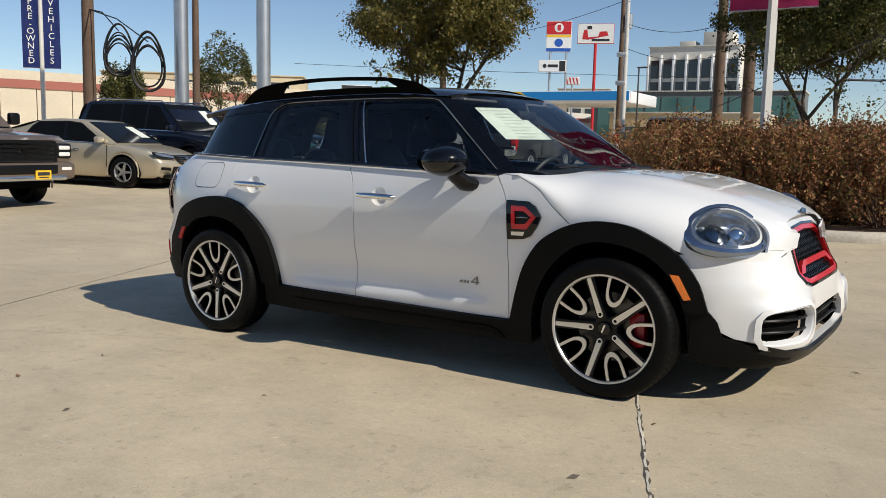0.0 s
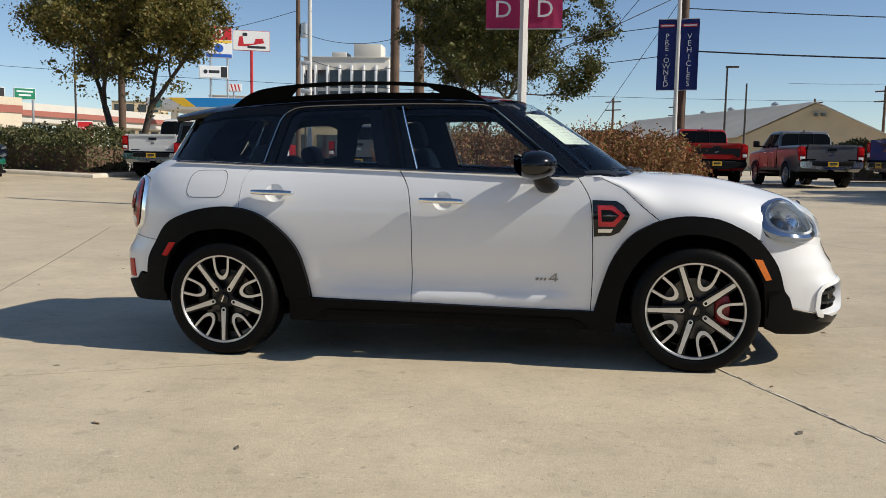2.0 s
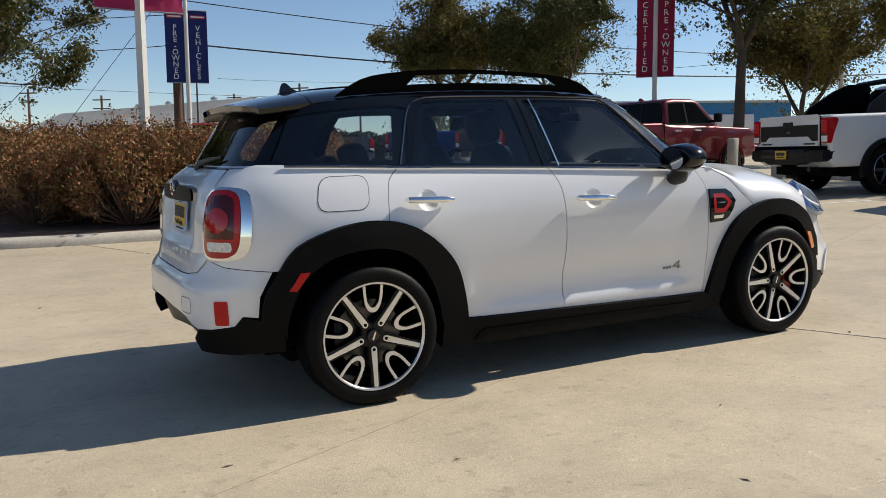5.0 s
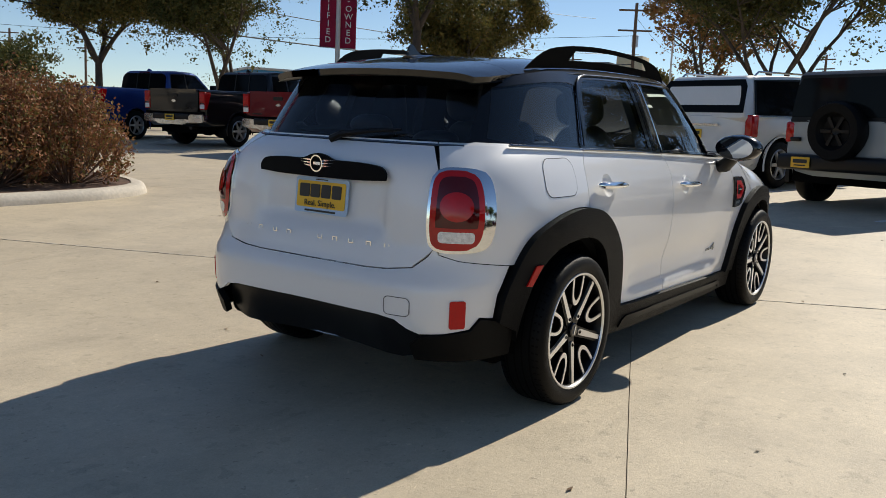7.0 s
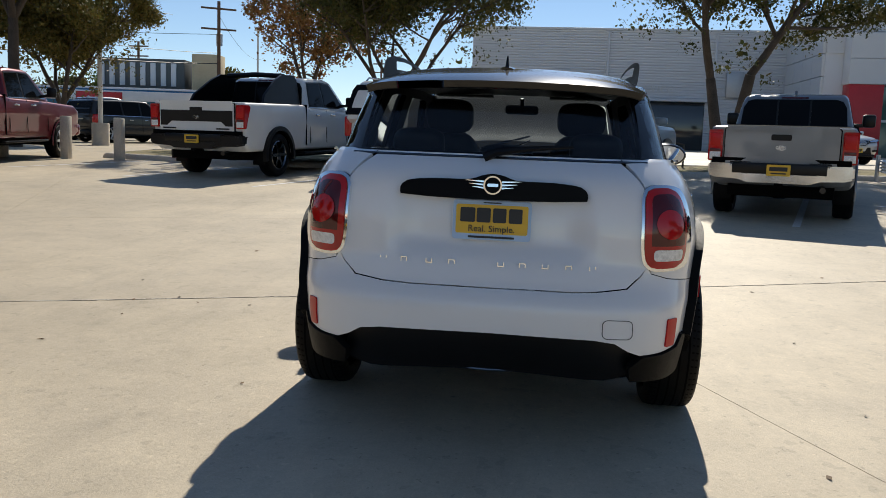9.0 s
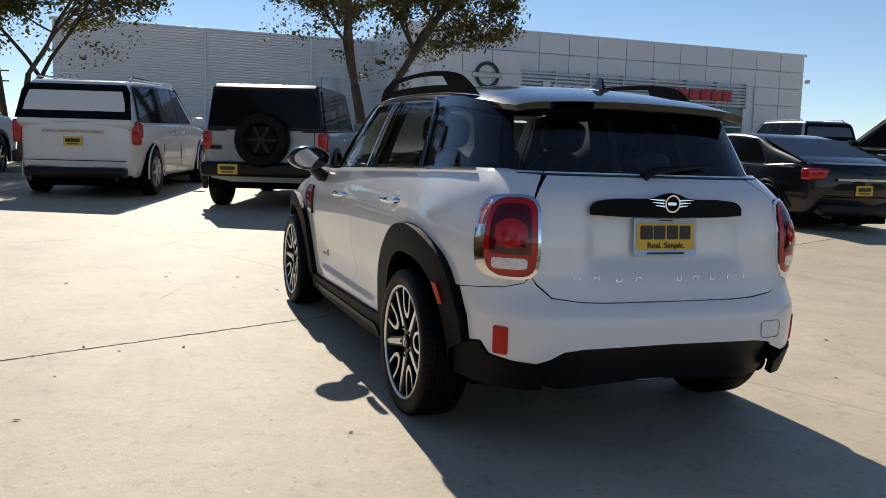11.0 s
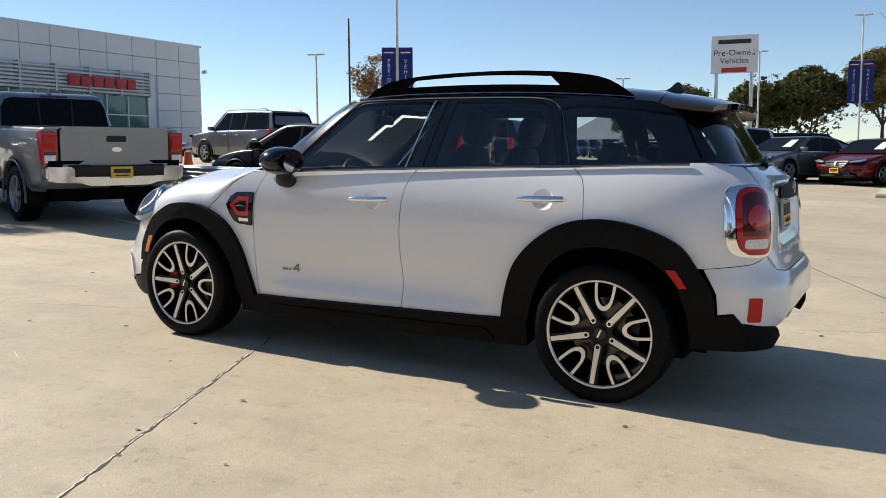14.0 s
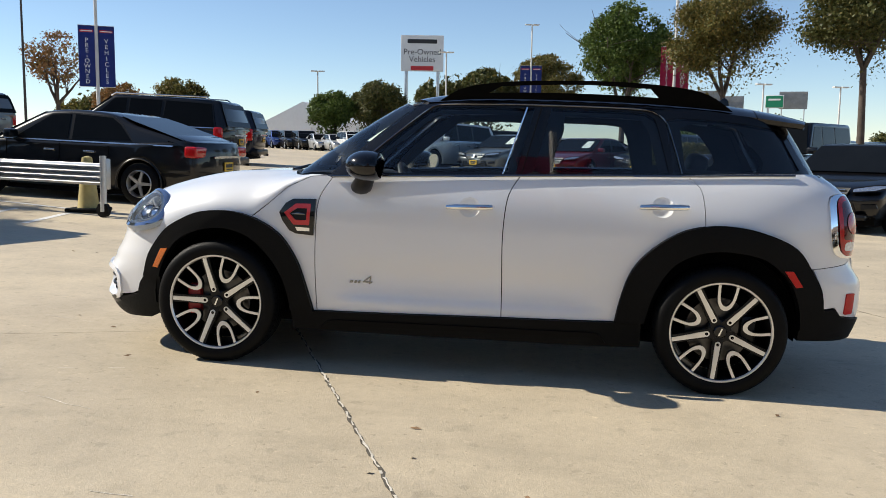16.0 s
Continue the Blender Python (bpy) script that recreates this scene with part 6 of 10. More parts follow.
def pickup(body_mat, m, label, wb=3.70, L=5.90, W=2.03, H=1.95, r=0.40, rear_over=1.20, trim=CHROME_TRIM, rim_mat=WHEEL_SILVER, canopy=False, flare=None, lamp="tall", two_tone=None, bed_z=1.40, group="parked pickups", plate_on=True, sport_bar=False, bumper=None):
    root = thing("pickup_truck", label, "pickup truck", m, group)
    hw = W / 2
    xr, xf = -wb / 2 - rear_over, -wb / 2 - rear_over + L
    hood = bed_z - 0.12
    low = 0.48
    prof = [(xr, low + 0.12), (xr, bed_z - 0.02), (xr + 0.03, bed_z), (-0.70, bed_z), (-0.40, bed_z - 0.06), (1.30, hood + 0.01), (xf - 0.25, hood - 0.06), (xf - 0.05, hood - 0.18), (xf, hood - 0.38), (xf - 0.02, low + 0.10), (xf - 0.20, low), (xr + 0.15, low + 0.02)]
    part("body", loft(prof, hw, 0.10, 1.1, 0.06, wheels=(-wb / 2, wb / 2), r=r, tuck=0.35, waist=0.022, bow=0.05), body_mat, root)
    cab = [(-0.60, bed_z - 0.08), (-0.50, H - 0.16), (-0.44, H - 0.06), (-0.34, H - 0.02), (-0.1, H), (0.55, H - 0.01), (0.70, H - 0.04), (0.82, H - 0.10), (1.45, hood - 0.01), (1.35, hood - 0.1)]
    tw = 0.24
    part("cab", loft(cab, hw - 0.05, tw, bed_z - 0.1, 0.09), body_mat, root)
    part("bed_joint", box(-0.665, -0.650, -hw - 0.002, hw + 0.002, low + 0.1, bed_z + 0.004), DEEP_BLACK, root)
    zb, zt = bed_z - 0.03, H - 0.10
    for nm, lp in (("rear_side_window", [(-0.42, zb), (-0.34, zt - 0.02), (0.18, zt), (0.20, zb)]), ("front_side_window", [(0.27, zb), (0.25, zt), (0.62, zt - 0.02), (1.12, zb)])):
        pair(root, nm, flank(lp, hw - 0.05, tw, bed_z - 0.1, 0.006), AUTO_GLASS)
    pair(root, "window_surround", flank([(-0.45, zb - 0.025), (-0.37, zt + 0.005), (0.25, zt + 0.03), (0.64, zt + 0.008), (1.20, zb - 0.025)], hw - 0.05, tw, bed_z - 0.1, 0.001), SATIN_BLACK)
    pair(root, "belt_trim", flank([(-0.44, zb - 0.030), (1.19, zb - 0.030), (1.19, zb - 0.014), (-0.44, zb - 0.014)], hw - 0.05, tw, bed_z - 0.1, 0.010), trim)
    ww = hw - 0.16
    lean_b = 0.10 / (H - bed_z)
    rwp = end_plate(root, "rear_window", [(-ww, zb), (ww, zb), (ww - 0.03, zt - 0.12), (ww - 0.09, zt - 0.02), (ww - 0.18, zt + 0.01), (-ww + 0.18, zt + 0.01), (-ww + 0.09, zt - 0.02), (-ww + 0.03, zt - 0.12)], -0.575, -0.035, AUTO_GLASS, lean=lean_b, z0=bed_z)
    for y in (-0.24, 0.24):
        end_plate(rwp, "window_bar", [(y - 0.014, zb), (y + 0.014, zb), (y + 0.014, zt), (y - 0.014, zt)], -0.612, -0.008, SATIN_BLACK, lean=lean_b, z0=bed_z)
    end_plate(root, "high_brake_lamp", rounded(-0.20, 0.20, zt + 0.022, zt + 0.05, 0.01), -0.585, -0.03, RED_DEEP, lean=lean_b, z0=bed_z)
    part("roof_aerial", plate([Vector(p) for p in [(-0.42, 0.0), (-0.36, 0.07), (-0.33, 0.07), (-0.20, 0.0)]], 0.03, lambda a_, b_, t: Vector((a_, t - 0.015, H - 0.02 + b_))), body_mat, root)
    part("windscreen", plate([Vector(p) for p in [(-ww, 0.08), (ww, 0.08), (ww - 0.10, 0.90), (-ww + 0.10, 0.90)]], 0.012, lambda a, b, t: Vector((1.45 - b * 0.74 + t * 0.6, a, hood - 0.02 + b * (H - 0.09 - hood) / 0.95 + t))), AUTO_GLASS, root)
    # tailgate
    tg = rounded(-hw + 0.22, hw - 0.22, bed_z - 0.56, bed_z - 0.02, 0.03)
    gate = end_plate(root, "tailgate", tg, xr + 0.002, -0.03, body_mat)
    end_plate(gate, "tailgate_handle", rounded(-0.13, 0.13, bed_z - 0.18, bed_z - 0.10, 0.02), xr - 0.028, -0.015, SATIN_BLACK)
    gw = hw - 0.24
    end_plate(gate, "tailgate_lip", rounded(-gw, gw, bed_z - 0.055, bed_z + 0.012, 0.015), xr - 0.028, -0.022, body_mat)
    if two_tone:
        end_plate(gate, "tailgate_band", [(-gw, bed_z - 0.44), (-gw + 0.14, bed_z - 0.44), (-gw + 0.24, bed_z - 0.36), (gw - 0.24, bed_z - 0.36), (gw - 0.14, bed_z - 0.44), (gw, bed_z - 0.44), (gw, bed_z - 0.16), (-gw, bed_z - 0.16)], xr - 0.026, -0.010, two_tone, "gloss black tailgate band")
    else:
        end_plate(gate, "tailgate_crease", [(-gw, bed_z - 0.54), (gw, bed_z - 0.54), (gw, bed_z - 0.47), (gw - 0.20, bed_z - 0.47), (gw - 0.33, bed_z - 0.39), (-gw + 0.33, bed_z - 0.39), (-gw + 0.20, bed_z - 0.47), (-gw, bed_z - 0.47)], xr - 0.026, -0.014, body_mat)
    end_plate(gate, "gate_joint", rounded(-hw + 0.205, hw - 0.205, bed_z - 0.575, bed_z - 0.01, 0.03), xr + 0.012, -0.016, DEEP_BLACK)
    pair(gate, "gate_word_shape", plate([Vector(p) for p in rounded(-gw + 0.06, -gw + 0.34, bed_z - 0.50, bed_z - 0.475, 0.005)], 0.006, lambda a_, b_, t: Vector((xr - 0.041 - t, a_, b_))), SATIN_BLACK)
    end_plate(gate, "emblem", [(0.07 * math.cos(a * 0.524), bed_z - 0.28 + 0.035 * math.sin(a * 0.524)) for a in range(12)], xr - 0.028, -0.008, trim)
    part("bed_liner", box(xr + 0.08, -0.70, -hw + 0.12, hw - 0.12, bed_z + 0.002, bed_z + 0.008), DEEP_BLACK, root)
    lz = 0.42 if lamp == "tall" else 0.30
    lw = 0.19
    side_l = [(xr - 0.02, bed_z - 0.06 - lz), (xr - 0.02, bed_z - 0.05), (xr + 0.16, bed_z - 0.05), (xr + 0.20, bed_z - 0.09), (xr + 0.10, bed_z - 0.06 - lz * 0.7), (xr + 0.06, bed_z - 0.06 - lz)]
    bm = plate([Vector(p) for p in side_l], lw, lambda a_, b_, t: Vector((a_, -hw - 0.004 + t, b_)))
    bmesh.ops.bevel(bm, geom=[e for e in bm.edges if e.calc_face_angle(0) > 0.6], offset=0.012, segments=2, affect="EDGES")
    for tl in pair(root, "tail_lamp", bm, RED_LENS, "red tail lamp"):
        s = -1 if tl.data.vertices[0].co.y < 0 else 1
        zl = bed_z - 0.06 - lz
        y0, y1 = sorted((s * (hw - 0.165), s * (hw - 0.02)))
        part("reversing_lamp", box(xr - 0.026, xr - 0.012, y0, y1, zl + lz * 0.06, zl + lz * 0.30, 0.004), CLEAR_LENS, tl)
        part("dark_band", box(xr - 0.024, xr - 0.012, y0, y1, zl + lz * 0.31, zl + lz * 0.40, 0.003), RED_DEEP, tl)
        part("brake_lamp", box(xr - 0.027, xr - 0.012, y0, y1, zl + lz * 0.48, zl + lz * 0.92, 0.006), RED_REFLECTOR, tl)
    bz = 0.60
    bc = bumper or trim
    bloop = [(-hw + 0.02, bz + 0.03), (-hw + 0.02, bz + 0.20), (-0.62, bz + 0.20), (-0.46, bz + 0.09), (0.46, bz + 0.09), (0.62, bz + 0.20), (hw - 0.02, bz + 0.20), (hw - 0.02, bz + 0.03), (hw - 0.12, bz), (0.52, bz - 0.01), (0.40, bz - 0.05), (-0.40, bz - 0.05), (-0.52, bz - 0.01), (-hw + 0.12, bz)]
    bbm = plate([Vector(p) for p in bloop], 0.24, lambda a_, b_, t: Vector((xr + 0.07 - t + 0.10 * (abs(a_) / hw) ** 4, a_, b_)))
    bmesh.ops.bevel(bbm, geom=[e for e in bbm.edges if e.calc_face_angle(0) > 0.6], offset=0.022, segments=2, affect="EDGES")
    bp = part("rear_bumper", bbm, bc, root)
    part("bumper_step", box(xr - 0.165, xr - 0.02, -0.60, 0.60, bz + 0.07, bz + 0.215, 0.015), SATIN_BLACK, bp)
    part("bumper_gap", box(xr - 0.03, xr + 0.02, -hw + 0.06, hw - 0.06, bz + 0.19, bz + 0.275), DEEP_BLACK, bp)
    pair(root, "mud_flap", box(-wb / 2 - r * 1.22, -wb / 2 - r * 1.20, -hw + 0.02, -hw + 0.27, 0.24, 0.60, 0.004), RUBBER)
    part("exhaust_tip", tube([(xr + 0.3, -0.52, bz - 0.12), (xr - 0.04, -0.56, bz - 0.13)], 0.04, 10), EXHAUST, root)
    part("rear_axle", join(tube([(-wb / 2, -hw + 0.2, r), (-wb / 2, hw - 0.2, r)], 0.06, 8), lathe([(0.001, -0.14), (0.15, -0.08), (0.15, 0.08), (0.001, 0.14)], 12, "Y", (-wb / 2, 0.05, r))), DEEP_BLACK, root)
    if plate_on:
        dealer_plate(root, xr - 0.178, 0, bz + 0.125, -1)
    part("tow_bar", box(xr - 0.14, xr + 0.3, -0.05, 0.05, bz - 0.10, bz - 0.02, 0.01), DEEP_BLACK, root)
    # front
    gr = end_plate(root, "grille", rounded(-hw + 0.36, hw - 0.36, hood - 0.62, hood - 0.13, 0.08), xf - 0.03, 0.06, SATIN_BLACK, "dark grille")
    for k in range(6):
        z = hood - 0.56 + k * 0.07
        end_plate(gr, "grille_bar", rounded(-hw + 0.44, hw - 0.44, z, z + 0.022, 0.008), xf + 0.026, 0.014, DARK_CHROME)
    end_plate(gr, "emblem", [(0.09 * math.cos(a * 0.524), hood - 0.36 + 0.07 * math.sin(a * 0.524)) for a in range(12)], xf + 0.034, 0.012, DARK_CHROME)
    for hl in pair(root, "headlamp", box(xf - 0.24, xf - 0.008, -hw + 0.03, -hw + 0.34, hood - 0.44, hood - 0.18, 0.04), SATIN_BLACK, "clear headlamp in dark housing"):
        s = -1 if hl.data.vertices[0].co.y < 0 else 1
        for z in (hood - 0.40, hood - 0.29):
            y0, y1 = sorted((s * (hw - 0.07), s * (hw - 0.30)))
            part("lamp_lens", box(xf - 0.03, xf + 0.002, y0, y1, z, z + 0.075, 0.02), CLEAR_LENS, hl)
    fbm = part("front_bumper", box(xf - 0.12, xf + 0.10, -hw + 0.03, hw - 0.03, low + 0.02, low + 0.30, 0.07, 3), body_mat, root)
    part("bumper_insert", box(xf + 0.02, xf + 0.108, -hw + 0.40, hw - 0.40, low + 0.10, low + 0.27, 0.03), SATIN_BLACK, fbm)
    part("skid_plate", box(xf - 0.05, xf + 0.112, -hw + 0.22, hw - 0.22, low + 0.0, low + 0.09, 0.03), bumper or trim, fbm)
    pair(root, "fog_lamp", box(xf + 0.02, xf + 0.104, -hw + 0.12, -hw + 0.34, low + 0.16, low + 0.23, 0.02), CLEAR_LENS)
    if not plate_on:
        dealer_plate(root, xf + 0.115, 0.30, low + 0.10, 1)
    # side lines, mirrors, handles, wheels
    for x in (-0.50, 0.24, 1.20):
        pair(root, "door_joint", flank([(x, 0.62), (x + 0.012, 0.62), (x + 0.012, bed_z - 0.10), (x, bed_z - 0.10)], hw, 0.10, 1.1, 0.003, 0.008), DEEP_BLACK)
    for x in (-0.30, 0.42):
        pair(root, "door_handle", box(x, x + 0.20, -hw - 0.02, -hw + 0.04, bed_z - 0.22, bed_z - 0.18, 0.01), trim)
    pair(root, "door_mirror", join(box(1.02, 1.14, -hw - 0.26, -hw - 0.05, bed_z - 0.02, bed_z + 0.20, 0.04), box(1.05, 1.11, -hw - 0.08, -hw + 0.08, bed_z - 0.02, bed_z + 0.04, 0.01)), SATIN_BLACK)
    pair(root, "running_board", box(-0.75, 1.15, -hw - 0.02, -hw + 0.16, 0.40, 0.45, 0.015), SATIN_BLACK)
    part("underbody", box(xr + 0.3, xf - 0.3, -hw + 0.25, hw - 0.25, 0.34, 0.52), DEEP_BLACK, root)
    arches(root, (-wb / 2, wb / 2), r, hw, low - 0.05, flare, body_mat)
    for x in (-wb / 2, wb / 2):
        for s in (-1, 1):
            road_wheel(root, x, s * (hw - 0.125), r, 0.27, rim_mat)
    if canopy:
        part("canopy", loft([(xr + 0.02, bed_z), (xr + 0.12, H - 0.08), (xr + 0.25, H - 0.01), (-0.60, H - 0.01), (-0.58, bed_z)], hw - 0.06, 0.2, bed_z, 0.05), body_mat, root)
        pair(root, "canopy_window", flank([(xr + 0.30, bed_z + 0.08), (xr + 0.34, H - 0.14), (-0.78, H - 0.14), (-0.78, bed_z + 0.08)], hw - 0.06, 0.2, bed_z, 0.004), AUTO_GLASS)
        end_plate(root, "canopy_rear_window", [(-hw + 0.2, bed_z + 0.05), (hw - 0.2, bed_z + 0.05), (hw - 0.27, H - 0.14), (-hw + 0.27, H - 0.14)], xr + 0.02, -0.02, AUTO_GLASS, lean=0.2, z0=bed_z)
    if sport_bar:
        sail = [(-0.62, bed_z), (-0.60, H - 0.06), (-0.70, H + 0.03), (-1.15, H + 0.02), (-1.45, H - 0.10), (-1.95, bed_z + 0.16), (-2.05, bed_z), (-1.20, bed_z)]
        for s in (-1, 1):
            part("sport_bar", plate([Vector(p) for p in sail], 0.05, lambda a_, b_, t: Vector((a_, s * (hw - 0.22 + t - 0.20 * (b_ - bed_z)), b_))), SATIN_BLACK, root, "black sail panel of a bed bar")
            part("bar_stay", tube([(-0.99, s * (hw - 0.20), bed_z + 0.02), (-0.76, s * (hw - 0.30), H - 0.02)], 0.022, 8), CHROME_TRIM, root)
        part("bar_hoop", tube([(-0.95, -hw + 0.36, H + 0.0), (-0.95, 0, H + 0.03), (-0.95, hw - 0.36, H + 0.0)], 0.05, 8), SATIN_BLACK, root)
    return root


def wagon(kind, prof, cab, windows, rear_glass, body_mat, m, label, category, wb, W, r, H, belt, xr, xf, group, trim=CHROME_TRIM, rim_mat=WHEEL_SILVER, tumble=0.26, face=True, lamps=None, spare=False, roof_mat=None, plate_rear=True, plate_front=False, rails=False, flare=None, low=0.30, screen=None, rear_lamp=None):
    """A car with one body: sedan, suv or van, from a lower outline and a cabin outline."""
    root = thing(kind, label, category, m, group)
    hw = W / 2
    far = group == "far rows"
    bow = 0.17 if tumble > 0.2 else 0.04
    if tumble > 0.2:
        prof, cab = curve_through(prof, True, 0.12), curve_through(cab, True, 0.12, sharp=(len(cab) - 1, len(cab) - 2))
    part("body", loft(prof, hw, 0.10, belt - 0.25, 0.08, 0.055 if tumble > 0.2 else 0.02, wheels=(-wb / 2, wb / 2), r=r, tuck=0.30 if tumble > 0.2 else 0.0, waist=0.018 if tumble > 0.2 else 0.0, bow=bow), body_mat, root)
    part("cabin", loft(cab, hw - 0.05, tumble, belt - 0.03, 0.09 if tumble > 0.2 else 0.05, 0.02), roof_mat or body_mat, root)
    for lp in windows:
        pair(root, "side_window", flank(lp, hw - 0.05, tumble, belt - 0.03, 0.007), AUTO_GLASS)
    zt_ = max(p[1] for lp in windows for p in lp) + 0.02
    hull = [(windows[0][0][0] - 0.05, windows[0][0][1] - 0.02)] + [(p[0] - 0.03, p[1] + 0.02) for p in windows[0][1:-2]] + [(windows[0][-2][0], zt_)] + [(p[0], p[1] + 0.022) for lp in windows[1:] for p in lp[1:-1]] + [(windows[-1][-1][0] + 0.06, windows[-1][-1][1] - 0.02)]
    pair(root, "window_surround", flank(hull, hw - 0.05, tumble, belt - 0.03, 0.002), SATIN_BLACK)
    (xa, za), (xb, zb) = rear_glass
    ww = hw - 0.11
    part("rear_window", plate([Vector(p) for p in [(-ww, 0), (ww, 0), (ww - 0.06, 0.8), (ww - 0.13, 1), (-ww + 0.13, 1), (-ww + 0.06, 0.8)]], 0.008, lambda a, b, t: Vector((xa + (xb - xa) * b - t, a, za + (zb - za) * b + t * 0.5))), AUTO_GLASS, root)
    if screen:
        (xa2, za2), (xb2, zb2) = screen
        part("windscreen", plate([Vector(p) for p in [(-ww - 0.02, 0), (ww + 0.02, 0), (ww - 0.12, 1), (-ww + 0.12, 1)]], 0.02, lambda a, b, t: Vector((xa2 + (xb2 - xa2) * b + t, a, za2 + (zb2 - za2) * b + t * 0.7))), AUTO_GLASS, root)
    if rear_lamp is None:
        rear_lamp = (belt - 0.32, belt - 0.08, 0.32)
    z0, z1, w = rear_lamp
    tb = bow * (1 - w / hw / 2) ** 2.5
    pair(root, "tail_lamp", box(xr - 0.014 + tb, xr + 0.20 + tb, -hw + 0.008, -hw + w, z0, z1, 0.035, 3), RED_LENS, "red tail lamp")
    hz = belt - 0.30
    def on_nose(loop, thick, out=0.0, slope=1.0):
        return plate([Vector(p) for p in loop], thick, lambda a_, b_, t: Vector((xf - 0.03 + out - bow * (abs(a_) / hw) ** 2.5 - slope * max(0.0, b_ - hz) + t, -a_, b_)))
    if spare:
        for y in (-hw + 0.30, hw - 0.30):
            hl = part("headlamp", lathe([(0.001, 0.03), (0.09, 0.02), (0.11, 0.0), (0.12, -0.04)], 20, "X", (xf + 0.01, y, hz + 0.10)), LAMP_BOWL, root, "round headlamp")
        gr = end_plate(root, "grille", rounded(-0.50, 0.50, hz - 0.10, hz + 0.24, 0.04), xf - 0.03, 0.05, body_mat)
        for k in range(7):
            end_plate(gr, "grille_slot", rounded(-0.45 + k * 0.13, -0.36 + k * 0.13, hz - 0.06, hz + 0.20, 0.03), xf + 0.018, 0.006, DEEP_BLACK)
        part("front_bumper", box(xf - 0.05, xf + 0.22, -hw + 0.05, hw - 0.05, low + 0.02, low + 0.20, 0.05, 3), SATIN_BLACK, root)
    else:
        shape = [(0.46 * hw, hz + 0.01), (0.80 * hw, hz + 0.035), (0.955 * hw, hz + 0.085), (0.965 * hw, hz + 0.15), (0.75 * hw, hz + 0.135), (0.47 * hw, hz + 0.085)]
        for hl in pair(root, "headlamp", on_nose(shape, 0.05), SATIN_BLACK, "clear headlamp in a dark housing"):
            lens = inset([Vector(p) for p in shape], 0.016)
            bm = on_nose(lens, 0.006, 0.049)
            part("lamp_lens", bm if hl.data.vertices[0].co.y < 0 else mirrored(bm), LAMP_BOWL, hl)
        gr = part("grille", on_nose([(-0.43 * hw, hz + 0.085), (-0.40 * hw, hz - 0.02), (-0.28 * hw, hz - 0.11), (0.28 * hw, hz - 0.11), (0.40 * hw, hz - 0.02), (0.43 * hw, hz + 0.085)], 0.045), SATIN_BLACK, root, "dark grille")
        for k in range(0 if far else 4):
            z = hz - 0.085 + k * 0.045
            part("grille_bar", on_nose([(-0.36 * hw, z), (0.36 * hw, z), (0.36 * hw, z + 0.010), (-0.36 * hw, z + 0.010)], 0.010, 0.044), trim, gr)
        if not far:
            part("emblem", on_nose([(0.055 * math.cos(k_ * 0.524), hz + 0.01 + 0.05 * math.sin(k_ * 0.524)) for k_ in range(12)], 0.016, 0.046), trim, gr)
        part("lower_intake", on_nose([(-0.55 * hw, low + 0.07), (0.55 * hw, low + 0.07), (0.50 * hw, hz - 0.16), (-0.50 * hw, hz - 0.16)], 0.04), SATIN_BLACK, root)
        if not far:
            pair(root, "fog_lamp", on_nose([(0.62 * hw, low + 0.16), (0.86 * hw, low + 0.18), (0.84 * hw, low + 0.24), (0.62 * hw, low + 0.23)], 0.045), SATIN_BLACK)
        stick = plate([Vector(p) for p in [(0.30, 0.25), (0.62, 0.25), (0.56, 0.80), (0.30, 0.80)]], 0.004, lambda a_, b_, t: Vector((screen[0][0] + (screen[1][0] - screen[0][0]) * b_ + 0.024 + t, a_, screen[0][1] + (screen[1][1] - screen[0][1]) * b_ + 0.017 + t)))
        if plate_front:
            part("price_sheet", stick, PAPER, root, "white price sheet on the windscreen")
        else:
            stick.free()
    part("front_valance", box(xf - 0.22, xf - 0.02, -hw + 0.28, hw - 0.28, low - 0.02, low + 0.08, 0.04), SATIN_BLACK, root)
    part("rear_valance", box(xr - 0.02, xr + 0.20, -hw + 0.22, hw - 0.22, low + 0.02, low + 0.20, 0.05), SATIN_BLACK if face else body_mat, root)
    if spare:
        rb = part("rear_bumper", box(xr - 0.16, xr + 0.10, -hw + 0.02, hw - 0.02, low - 0.03, low + 0.19, 0.05, 3), SATIN_BLACK, root, "black plastic bumper")
        dealer_plate(root, xr - 0.17, 0.52, low + 0.08, -1)
        end_plate(root, "tailgate_joint", [(-hw + 0.20, low + 0.24), (-hw + 0.21, low + 0.24), (-hw + 0.21, belt - 0.02), (-hw + 0.20, belt - 0.02)], xr - 0.004, -0.008, DEEP_BLACK)
        pair(root, "tailgate_hinge", box(xr - 0.035, xr + 0.02, -hw + 0.14, -hw + 0.30, belt - 0.30, belt - 0.24, 0.012), SATIN_BLACK)
    elif plate_rear and not far:
        dealer_plate(root, xr - 0.03, 0, belt - 0.30, -1)
        gj = hw - 0.19
        end_plate(root, "tailgate_joint", [(-gj, low + 0.30), (gj, low + 0.30), (gj, low + 0.312), (-gj, low + 0.312)], xr - 0.012, -0.012, DEEP_BLACK)
        end_plate(root, "tailgate_strip", rounded(-0.48, 0.48, belt - 0.16, belt - 0.125, 0.01), xr - 0.014, -0.016, trim)
        pair(root, "exhaust_tip", tube([(xr + 0.12, -hw + 0.34, low + 0.02), (xr - 0.05, -hw + 0.34, low + 0.01)], 0.035, 10), EXHAUST)
    if plate_front:
        dealer_plate(root, xf + 0.03, 0, low + 0.20, 1)
